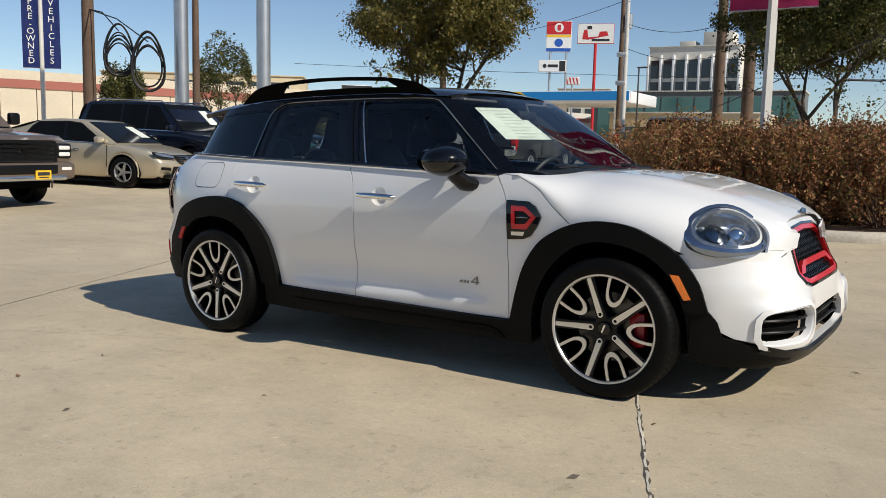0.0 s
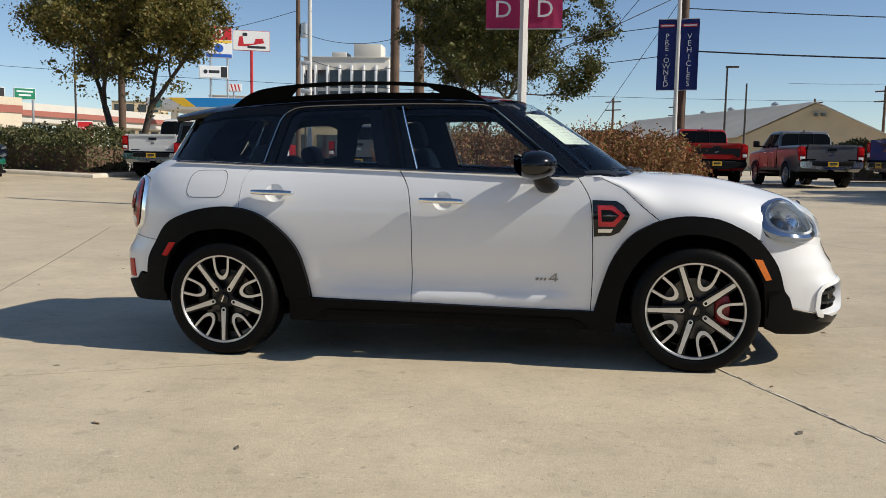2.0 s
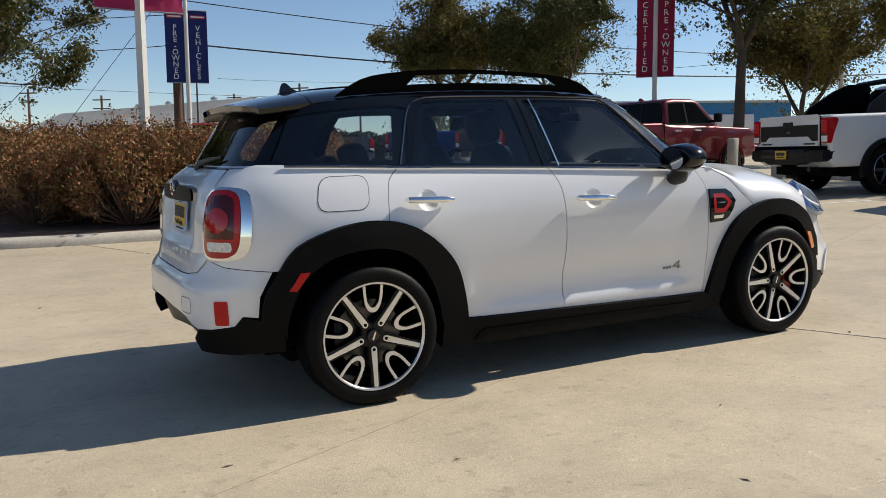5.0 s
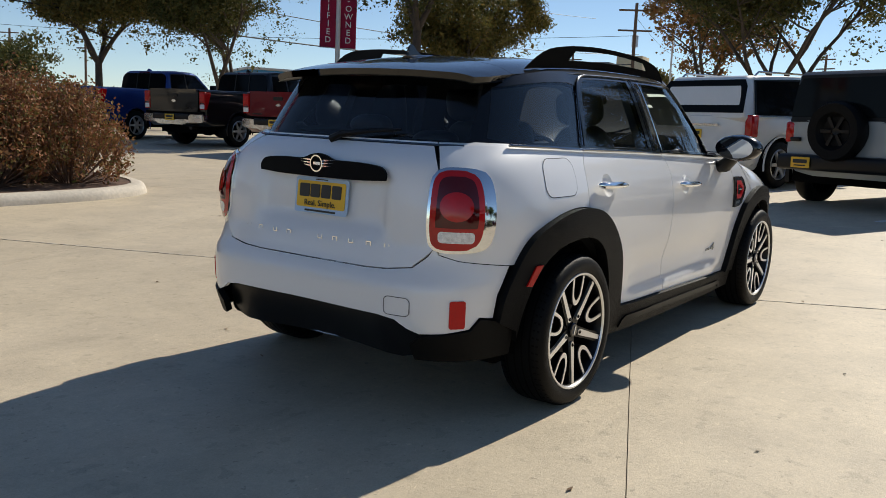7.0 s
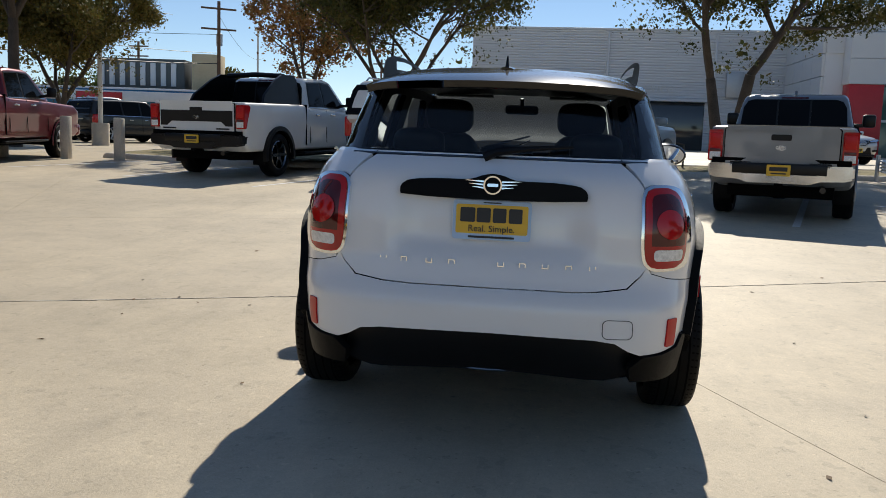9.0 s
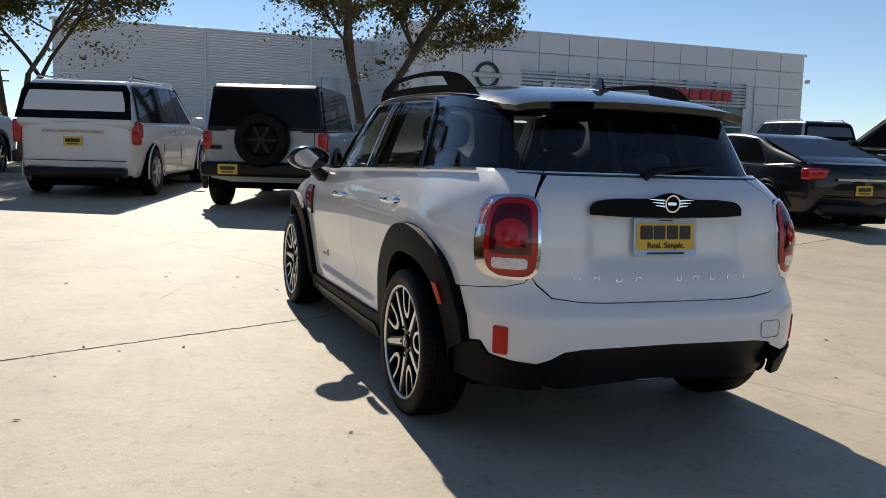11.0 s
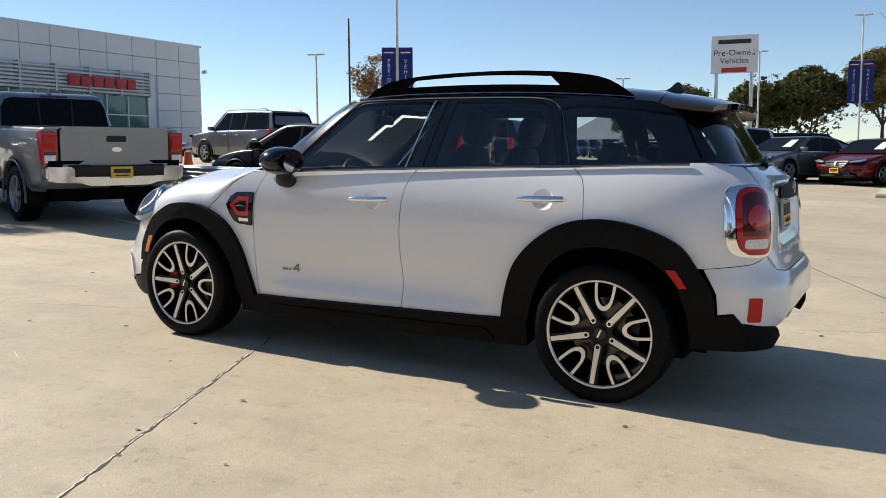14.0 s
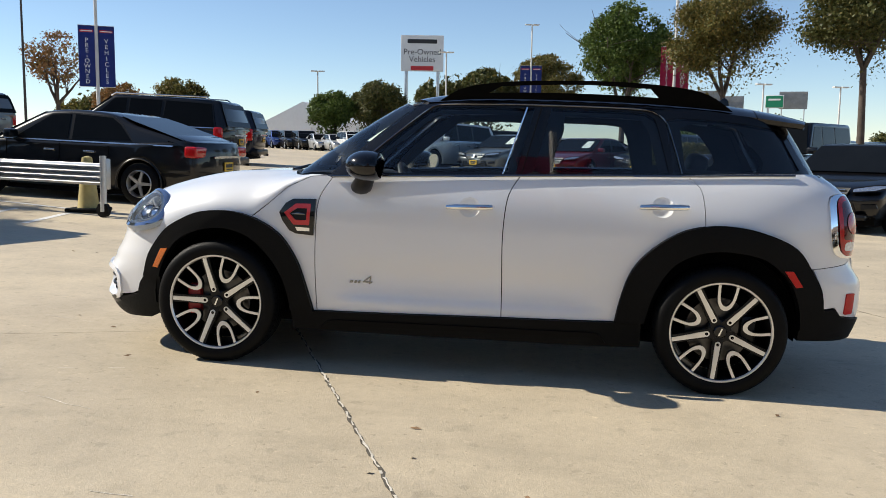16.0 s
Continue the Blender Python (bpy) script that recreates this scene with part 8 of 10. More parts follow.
island = curve_through([(-3.6, 8.6), (-3.2, 7.3), (-1.0, 7.0), (1.4, 6.9), (2.35, 7.6), (2.6, 9.5), (2.3, 12.2), (1.2, 13.6), (-1.5, 13.8), (-3.4, 12.6)], True, 0.3)
kerb_ring("kerb_island_1", island)
def shrub_bed(name, label, loop, h, seed, gap=0.80, twigs=150, per_twig=56):
    """A bed crowded with rounded dry shrubs: twigs that fan out from each foot, leaves along their outer half."""
    rnd = np.random.RandomState(seed)
    xs, ys = [p[0] for p in loop], [p[1] for p in loop]
    cx, cy = sum(xs) / len(xs), sum(ys) / len(ys)
    root = thing(name, label, "bush", Matrix.Translation((cx, cy, ground_z(cx, cy))), "planting")
    tv, tf, lv, lf = [], [], [], []
    nt = nl = 0
    for i in range(int((max(xs) - min(xs)) / gap) + 1):
        for j in range(int((max(ys) - min(ys)) / gap) + 1):
            x = min(xs) + gap * (i + 0.5 * (j % 2)) + rnd.uniform(-0.2, 0.2)
            y = min(ys) + gap * j + rnd.uniform(-0.2, 0.2)
            if not inside((x, y), loop):
                continue
            hh, rr = h * rnd.uniform(0.86, 1.08), rnd.uniform(0.68, 0.92)
            a = rnd.uniform(0, 6.283, twigs)
            e = np.arccos(rnd.uniform(0.02, 1.0, twigs))
            tip = np.stack([np.cos(a) * np.sin(e) * rr, np.sin(a) * np.sin(e) * rr, 0.22 + (hh - 0.22) * np.cos(e) ** 0.62], 1) * rnd.uniform(0.88, 1.03, (twigs, 1))
            foot = np.stack([x - cx + np.cos(a) * 0.12, y - cy + np.sin(a) * 0.12, np.full(twigs, 0.10)], 1)
            tip = tip + np.array([x - cx, y - cy, 0.0])
            knee = (foot + tip) / 2 + np.stack([np.cos(a) * 0.05, np.sin(a) * 0.05, np.full(twigs, -0.06)], 1)
            side = np.cross(tip - foot, rnd.normal(0, 1, (twigs, 3)))
            side /= np.linalg.norm(side, axis=1)[:, None]
            v = np.stack([foot - side * 0.008, foot + side * 0.008, knee + side * 0.006, knee - side * 0.006, tip + side * 0.002, tip - side * 0.002], 1).reshape(-1, 3)
            f = np.arange(6 * twigs).reshape(-1, 6)
            tv.append(v)
            tf.append(np.concatenate([f[:, [0, 1, 2, 3]], f[:, [3, 2, 4, 5]]]) + nt)
            nt += len(v)
            u = rnd.uniform(0, 1, (twigs, per_twig, 1)) ** 0.62
            p = (knee[:, None] * (1 - u) + tip[:, None] * u).reshape(-1, 3) + rnd.normal(0, 0.045, (twigs * per_twig, 3))
            v, f = leaves(p, 0.027, int(rnd.randint(1 << 30)), 1, (0.02, 0.02, 0.02), aspect=0.52)
            lv.append(v)
            lf.append(f + nl)
            nl += len(v)
    leaf_mesh("foliage", np.concatenate(lv), np.concatenate(lf), BUSH_LEAF, root)
    leaf_mesh("twig_mass", np.concatenate(tv), np.concatenate(tf), TWIG, root)
    return root


bush_loop = inset(island, 0.92)
shrub_bed("dry_shrubs", "dense rough reddish-brown dry shrubs in a kerbed bed", [tuple(p) for p in bush_loop], 1.58, 5)
hedge_west = [(-24.0, 19.9), (-15.6, 19.5), (-15.5, 22.2), (-24.0, 22.4)]
hedge_block("clipped_hedge", "grey-green rounded hedge behind parked cars", hedge_west, 1.7, HEDGE_LEAF, 6, 26000, 0.055, top_wave=0.2)
kerb_ring("kerb_island_2", [(-24.6, 19.3), (-15.1, 18.9), (-15.0, 22.8), (-24.6, 23.0)])
hedge_north = [(9.6, 30.0), (21.0, 31.5), (20.8, 33.4), (9.4, 32.0)]
hedge_block("clipped_hedge", "grey-green hedge beyond the pickups", hedge_north, 1.7, HEDGE_LEAF, 7, 14000, 0.08, top_wave=0.2)
box_hedge = [(-5.0, -20.0), (-2.8, -19.9), (-2.8, -18.6), (-5.0, -18.7)]
hedge_block("box_hedge", "small clipped box hedge on a kerbed island", box_hedge, 1.32, HEDGE_LEAF, 8, 22000, 0.030, top_wave=0.05, shell=0.75)
kerb_ring("kerb_island_3", [(-5.6, -20.6), (-2.0, -20.5), (-1.9, -18.0), (-5.6, -18.1)])
# grass verge behind the east row
verge = [(13.4, 7.0), (14.2, 10.6), (17.0, 10.8), (17.5, 4.0), (18.5, -9.0), (15.8, -9.2), (14.6, 0.0)]
kerb_ring("kerb_verge", verge, fill=GRASS)

tree(-16.3, 23.0, 8.3, 3.6, 2.6, OLIVE_LEAF, 21, "broad olive-leaved tree behind the west row", stems=2, leafs=15000, leaf_size=0.10)
tree(-4.1, 32.2, 9.6, 4.9, 2.3, OAK_LEAF, 22, "broad dark-leaved live oak with forked stems", stems=3, leafs=26000, leaf_size=0.105)
tree(15.3, 29.5, 7.4, 3.5, 2.6, OLIVE_LEAF, 23, "rounded live oak beyond the pickups", leafs=13000, leaf_size=0.10)
tree(19.3, 26.3, 7.6, 3.7, 2.0, OAK_LEAF, 24, "spreading live oak with forked stem", stems=2, leafs=14000, leaf_size=0.09)
tree(18.4, 15.7, 9.2, 3.5, 3.8, OAK_LEAF, 25, "tall straight-stemmed live oak on a verge", leafs=15000, leaf_size=0.10, trunk_r=0.17)
tree(22.5, 16.6, 6.4, 3.0, 1.5, OLIVE_LEAF, 26, "bushy olive-leaved tree on a verge", stems=2, leafs=12000, leaf_size=0.09)
tree(22.4, 4.8, 8.4, 4.6, 2.6, OAK_LEAF, 27, "wide live oak with several stems", stems=4, leafs=20000, leaf_size=0.09)
tree(36.5, 12.0, 7.6, 3.6, 2.5, ORANGE_LEAF, 28, "autumn-coloured tree beyond the verge", leafs=5500, leaf_size=0.14, sparse=0.7)
tree(19.8, -5.1, 8.6, 4.3, 2.7, OAK_LEAF, 29, "forked live oak shading parked cars", stems=2, trunk_r=0.20, leafs=17000, leaf_size=0.09)
tree(31.2, -47.6, 7.0, 2.5, 2.6, ORANGE_LEAF, 30, "nearly bare autumn tree by a banner", leafs=420, leaf_size=0.12, sparse=0.6, spread=0.3)
tree(25.5, -53.0, 4.6, 1.9, 1.0, OLIVE_LEAF, 31, "rounded yellowish tree in the far lot", leafs=6000, leaf_size=0.16, group="far trees")
tree(37.0, -67.0, 5.0, 2.6, 1.0, ORANGE_LEAF, 32, "low autumn tree in the far lot", leafs=5000, leaf_size=0.16, group="far trees")
tree(18.4, -69.3, 5.0, 1.9, 1.2, GREEN_LEAF, 33, "dense green tree in the far lot", leafs=6000, leaf_size=0.18, group="far trees")
tree(14.2, -69.9, 6.0, 2.2, 1.4, OAK_LEAF, 34, "dense dark tree in the far lot", leafs=6500, leaf_size=0.18, group="far trees")
for x, y, h, r, seed in ((9.4, -78.4, 7.8, 2.8, 41), (5.7, -80.0, 8.0, 3.0, 42), (16.4, -76.0, 5.6, 2.4, 43)):
    tree(x, y, h, r, 1.4, OAK_LEAF, seed, "dense dark tree beyond the far row", leafs=3500, leaf_size=0.26, group="far trees")
tree(-0.4, -81.0, 9.6, 3.6, 3.2, OLIVE_LEAF, 35, "broad olive-leaved tree behind a banner", leafs=7500, leaf_size=0.16, group="far trees")
tree(-4.6, -42.8, 8.6, 2.2, 3.0, GREEN_LEAF, 36, "upright bright green tree in the lot", leafs=9000, leaf_size=0.12, group="far trees")
tree(-6.5, -25.5, 6.4, 1.9, 3.1, OLIVE_LEAF, 37, "young olive-leaved oak with straight stem", leafs=9000, leaf_size=0.075, trunk_r=0.11)
tree(-9.8, -21.8, 6.6, 1.8, 3.8, OAK_LEAF, 38, "young live oak in the south lot", leafs=9000, leaf_size=0.08, trunk_r=0.11)
tree(-22.4, 17.7, 4.6, 0.95, 1.0, OAK_LEAF, 39, "thin young tree by the road", leafs=1100, leaf_size=0.06, sparse=0.7, stems=3, trunk_r=0.07, spread=0.13)
tree(-25.5, 15.5, 3.6, 0.75, 0.8, OAK_LEAF, 40, "thin leafy young tree by the road", leafs=900, leaf_size=0.06, sparse=0.8, stems=3, trunk_r=0.06, spread=0.12)
rnd = random.Random(77)
for k in range(26):
    # far woods, two belts on the horizon
    a = rnd.choice((rnd.uniform(20, 75), rnd.uniform(-64, -58), rnd.uniform(-120, -100)))
    d = rnd.uniform(85, 150)
    x, y = d * math.cos(radians(a)), d * math.sin(radians(a))
    far = 0.55 if a < 0 else 1.0
    tree(x, y, rnd.uniform(5, 8.5) * far, rnd.uniform(3.2, 5.0) * far, 0.6, rnd.choice((OAK_LEAF, OLIVE_LEAF, GREEN_LEAF)), 100 + k, "distant tree on the horizon", leafs=1500, leaf_size=0.40, spread=0.7, group="distant trees")

# ---- poles, banners, signs ----
def pole(name, label, x, y, h, r0, r1, material, category="pole", group="", base=0.0, sides=14, z0=None):
    root = thing(name, label, category, Matrix.Translation((x, y, ground_z(x, y) if z0 is None else z0)), group)
    part("shaft", lathe([(0.001, 0), (r0, 0), (r1, h), (0.001, h)], sides, "Z"), material, root)
    if base:
        part("footing", lathe([(0.001, -0.1), (base, -0.1), (base, 0.75), (base - 0.02, 0.78), (0.001, 0.78)], 20, "Z"), KERB, root, "round concrete footing")
    return root


def lamp_head(root, h, az, material, n=2):
    for k in range(n):
        g = radians(az + 180 * k)
        bm = box(0.06, 0.62, -0.16, 0.16, h - 0.06, h + 0.04, 0.02)
        bm.transform(Matrix.Rotation(g, 4, "Z"))
        part("lamp_head", bm, material, root)


BANNER_BLUE = mat("navy_banner_cloth", (0.024, 0.045, 0.21), 0.7, vary=0.1, scale=2, fine=0.05)
BANNER_PINK = mat("pink_banner_cloth", (0.55, 0.045, 0.16), 0.7, vary=0.1, scale=2, fine=0.05)
BANNER_RED = mat("crimson_banner_cloth", (0.40, 0.015, 0.07), 0.7, vary=0.1, scale=2, fine=0.05)
BANNER_WHITE = mat("white_lettering", (0.75, 0.75, 0.75), 0.6, vary=0.03)
SIGN_WHITE = mat("white_sign_face", (0.74, 0.74, 0.73), 0.4, vary=0.03, scale=3)
SIGN_RED = mat("red_sign_face", (0.50, 0.02, 0.025), 0.4, vary=0.04, scale=3)
SIGN_BLUE = mat("blue_sign_face", (0.02, 0.10, 0.42), 0.4, vary=0.04, scale=3)
SIGN_YELLOW = mat("yellow_sign_face", (0.80, 0.50, 0.03), 0.4, vary=0.04, scale=3)
SIGN_GREEN = mat("green_road_sign", (0.01, 0.20, 0.10), 0.4, vary=0.04, scale=3)


def banner_pair(root, w, h, z_top, az, cloth, left, right, size, up=True, top_bar=True, gap=0.06):
    """Two cloth banners on arms either side of a pole, lettered downwards; az is the way that they face."""
    for s, word in ((-1, left), (1, right)):
        bm = bmesh.new()
        n = 8
        cols = []
        for i in range(5):
            u = gap + w * i / 4
            cols.append([bm.verts.new((0.012 * math.sin(j * 0.9 + i), s * u, z_top - h * j / n)) for j in range(n + 1)])
        for a, b in zip(cols, cols[1:]):
            for j in range(n):
                bm.faces.new((a[j], b[j], b[j + 1], a[j + 1]))
        bmesh.ops.solidify(bm, geom=bm.faces[:], thickness=0.008)
        bm.transform(Matrix.Rotation(radians(az), 4, "Z"))
        b_ = part("banner", bm, cloth, root, "cloth banner lettered " + word)
        for z in (z_top, z_top - h):
            bm = tube([(0, 0, z), (0, s * (w + gap), z)], 0.014, 6)
            bm.transform(Matrix.Rotation(radians(az), 4, "Z"))
            part("banner_arm", bm, STEEL, root)
        if top_bar:
            bm = plate(rounded(-w * 0.40, w * 0.40, -0.055, 0.055, 0.03), 0.006, lambda a, b, t: Vector((0.022 + t, s * (gap + w / 2) + a, z_top - h * 0.09 + b)))
            bm.transform(Matrix.Rotation(radians(az), 4, "Z"))
            part("banner_mark", bm, SIGN_RED, b_)
            bm = plate(rounded(-w * 0.34, w * 0.34, -0.022, 0.022, 0.01), 0.006, lambda a, b, t: Vector((0.029 + t, s * (gap + w / 2) + a, z_top - h * 0.09 + b)))
            bm.transform(Matrix.Rotation(radians(az), 4, "Z"))
            part("banner_mark", bm, BANNER_WHITE, b_)
        z = z_top - h * 0.20
        step = (h * 0.76) / len(word)
        for ch in word:
            m = Matrix.Rotation(radians(az), 4, "Z") @ Matrix.Translation((0.020, s * (gap + w / 2), z - step * 0.5)) @ Matrix(((0, 0, 1, 0), (1, 0, 0, 0), (0, 1, 0, 0), (0, 0, 0, 1)))
            writing(ch, min(size, step * 1.25), m, BANNER_WHITE, b_, "letter", 0.006)
            z -= step


p = pole("banner_pole", "pale square light pole with pink banners in shrubs", -0.72, 10.05, 9.0, 0.085, 0.075, PALE_POLE, "light pole", "banner poles", sides=4)
banner_pair(p, 0.62, 4.0, 7.35, -88, BANNER_PINK, "CERTIFIED", "PRE-OWNED", 0.44, top_bar=False)
p = pole("banner_pole", "pale light pole with navy banners", 3.12, 26.0, 10.5, 0.085, 0.06, PALE_POLE, "light pole", "banner poles", base=0.32)
banner_pair(p, 0.64, 2.45, 5.75, -96, BANNER_BLUE, "PRE-OWNED", "VEHICLES", 0.27)
p = pole("banner_pole", "pale light pole with crimson banners", 16.2, 17.2, 10.5, 0.085, 0.06, PALE_POLE, "light pole", "banner poles", base=0.32)
banner_pair(p, 0.53, 3.0, 6.0, -132, BANNER_RED, "CERTIFIED", "PRE-OWNED", 0.27)
p = pole("banner_pole", "tall grey light pole with navy banners", 19.8, -31.7, 10.6, 0.085, 0.06, PALE_POLE, "light pole", "banner poles", base=0.32)
banner_pair(p, 0.70, 2.7, 5.55, 120, BANNER_BLUE, "PRE-OWNED", "VEHICLES", 0.27)
lamp_head(p, 10.6, 30, PALE_POLE)
p = pole("banner_pole", "far grey light pole with navy banners", 1.1, -70.7, 11.5, 0.085, 0.06, PALE_POLE, "light pole", "banner poles", base=0.32)
banner_pair(p, 0.86, 3.3, 8.0, 93, BANNER_BLUE, "PRE-OWNED", "VEHICLES", 0.27)
lamp_head(p, 11.5, 10, PALE_POLE)
p = pole("banner_pole", "far grey light pole with crimson banners", -6.55, -38.2, 12.0, 0.08, 0.06, PALE_POLE, "light pole", "banner poles", base=0.32)
banner_pair(p, 0.62, 2.35, 6.15, 85, BANNER_RED, "CERTIFIED", "PRE-OWNED", 0.27)
p = pole("banner_pole", "light pole with navy banners by the road", -29.0, 14.4, 12.0, 0.09, 0.07, PALE_POLE, "light pole", "banner poles")
banner_pair(p, 0.62, 3.3, 6.55, -40, BANNER_BLUE, "PRE-OWNED", "VEHICLES", 0.33)
for x, y, h, lab in ((23.1, 15.6, 9.5, "grey light pole on a verge"), (53.5, 20.7, 7.6, "grey light pole in the far lot"), (36.6, -47.5, 7.5, "far light pole in the lot"), (20.0, -70.0, 7.0, "far light pole by trees"), (8.0, -66.0, 8.5, "far light pole by the sign"), (-16.0, -60.0, 6.0, "distant light pole in the lot"), (-22.0, -62.0, 6.0, "distant light pole in the lot")):
    p = pole("light_pole", lab, x, y, h, 0.085, 0.06, PALE_POLE, "light pole", "light poles", base=0.30)
    lamp_head(p, h, 20, PALE_POLE)
for x, y, h, lab in ((-14.2, 36.4, 11.0, "white camera pole beside a utility pole"),):
    p = pole("camera_pole", lab, x, y, h, 0.13, 0.10, PALE_POLE, "pole", "")
    for z in (4.0, 5.4):
        part("camera", box(-0.45, 0.1, -0.12, 0.12, z, z + 0.22, 0.04), SIGN_WHITE, p)
for x, y in ((-17.6, 11.9), (-15.6, 13.2)):
    pole("sign_column", "thick galvanised steel sign column", x, y, 14.0, 0.20, 0.20, STEEL, "column", "sign columns", sides=28)
for x, y, h, r, lab in ((-20.98, 11.15, 11, 0.20, "brown wooden utility pole beside cable loops"), (-20.6, 14.9, 6.0, 0.14, "short brown wooden utility pole"), (-17.7, 44.1, 10.9, 0.17, "wooden utility pole with crossarm"), (-11.13, 41.86, 14, 0.30, "tall brown wooden utility pole beyond the trees"), (-10.5, 45.3, 14, 0.36, "thick reddish-brown wooden pole"), (3.73, 31.3, 12, 0.19, "brown wooden utility pole behind a banner"), (53.1, 23.4, 9.4, 0.15, "dark utility pole with crossarms"), (-20.5, 29.5, 10, 0.17, "brown wooden pole behind a tree")):
    p = pole("utility_pole", lab, x, y, h, r, r * 0.72, POLE_WOOD, "utility pole", "utility poles")
    if "crossarm" in lab:
        az = 20 if x < 0 else -60
        for z in (h - 0.5, h - 1.9)[: 2 if x > 0 else 1]:
            bm = box(-1.2, 1.2, -0.06, 0.06, z - 0.06, z + 0.06, 0.01)
            bm.transform(Matrix.Rotation(radians(az), 4, "Z"))
            part("crossarm", bm, POLE_WOOD, p)
        part("transformer", lathe([(0.001, h - 3.0), (0.22, h - 3.0), (0.24, h - 2.2), (0.001, h - 2.1)], 16, "Z", (0.35, 0.1, 0)), STEEL, p)
rnd = random.Random(5)
for k in range(14):
    # distant line of poles
    az = (60 + k * 4.2) if k < 8 else (8 + (k - 8) * 4)
    d = 110 + 30 * rnd.random()
    x, y = d * math.cos(radians(az)), d * math.sin(radians(az))
    h = rnd.uniform(8.5, 11.5)
    p = pole("utility_pole", "distant dark utility pole with crossarm", x, y, h, 0.20, 0.15, POLE_WOOD, "utility pole", "distant utility poles", sides=8)
    for z in (h - 0.6, h - 1.8):
        bm = box(-1.3, 1.3, -0.08, 0.08, z - 0.08, z + 0.08)
        bm.transform(Matrix.Rotation(radians(az + 60), 4, "Z"))
        part("crossarm", bm, POLE_WOOD, p)
for x, y, h, lab in ((-24.5, 64.0, 7.5, "dark parking lot lamp by the fuel station"), (8.6, 56.0, 7.2, "dark lot lamp with flat head"), (10.8, 62.0, 6.6, "dark short utility post"), (-38.0, 52.0, 9.0, "dark lot lamp beyond the trees"), (32.3, -45.6, 9.6, "tall thin dark flagpole")):
    p = pole("lot_lamp", lab, x, y, h, 0.09, 0.06, DARK_POLE, "lamp post", "")
    if "lamp" in lab:
        part("lamp_head", box(-0.1, 0.75, -0.18, 0.18, h - 0.05, h + 0.06, 0.02), DARK_POLE, p)
# slack cable coils hung between poles
for (cx, cy, cz), w, h in (((-18.54, 10.49, 3.55), 0.36, 0.60), ((-17.82, 10.92, 3.20), 0.40, 0.66)):
    co = thing("cable_coil", "hanging loops of slack black cable", "cable coil", Matrix.Translation((cx, cy, cz)), "cable coils")
    rr = random.Random(int(cx * 10))
    for k in range(7):
        s, dz = rr.uniform(0.82, 1.12), rr.uniform(-0.15, 0.12)
        pts = []
        for j in range(40):
            a = 2 * math.pi * j / 40
            q = Vector((math.sin(a) * w * s * (1 + 0.25 * math.cos(a)), 0.03 * k, -math.cos(a) * h * s + dz * (1 - math.cos(a))))
            pts.append(Matrix.Rotation(radians(50), 3, "Z") @ q)
        part("cable_loop", tube(pts, 0.022, 5, closed=True), CABLE, co)
    part("hanger_cable", tube([Vector((0, 0, h)), Vector((-20.98 - cx, 11.15 - cy, 5.0 - cz)) * 0.5 + Vector((0, 0, 0.5)), Vector((-20.98 - cx, 11.15 - cy, 5.0 - cz))], 0.018, 5), CABLE, co)


def wire(a, b, sag, label="slack black overhead cable between poles", r=0.016, n=24):
    a, b = Vector(a), Vector(b)
    pts = [a + (b - a) * (k / n) - Vector((0, 0, sag * 4 * (k / n) * (1 - k / n))) for k in range(n + 1)]
    tagged(part("overhead_wire", tube(pts, r, 4), CABLE), label, "wire", "overhead wires")


wire((-20.6, 14.9, 5.9), (-11.1, 41.9, 10.5), 0.5)
wire((-17.7, 44.1, 8.6), (-11.1, 41.9, 7.8), 0.5)
wire((-17.7, 44.1, 7.2), (-11.1, 41.9, 6.2), 0.5)
wire((-40.0, 52.0, 9.8), (-17.7, 44.1, 9.8), 1.0)
wire((-11.1, 41.9, 7.6), (3.7, 31.3, 6.8), 0.35)
wire((-11.1, 41.9, 6.0), (3.7, 31.3, 5.6), 0.35)
wire((3.7, 31.3, 7.4), (60.0, 26.0, 7.6), 1.3, r=0.02)
wire((3.7, 31.3, 5.7), (53.1, 23.4, 6.2), 1.1, "heavy overhead cable with splice", r=0.03)
wire((3.7, 31.3, 9.6), (60.0, 30.0, 10.5), 0.9)
wire((53.1, 23.4, 9.5), (110.0, 40.0, 12.0), 1.2)
wire((53.1, 23.4, 8.2), (20.0, 95.0, 10.0), 1.5)
wire((3.7, 31.3, 8.0), (-8.0, 20.5, 1.0), 0.0, "thin straight steel guy wire")
wire((3.7, 31.3, 10.0), (-4.5, 38.0, 1.0), 0.0, "thin straight steel guy wire")
wire((3.7, 31.3, 8.0), (-1.5, 40.0, 0.5), 0.0, "thin straight steel guy wire")
wire((-60.0, 60.0, 9.0), (60.0, 110.0, 9.5), 1.5, "distant sagging dark power line", r=0.02)


SIGN_BACK = mat("dull_sign_back", (0.26, 0.27, 0.27), 0.6, metal=0.3, vary=0.15, scale=2, fine=0.05)


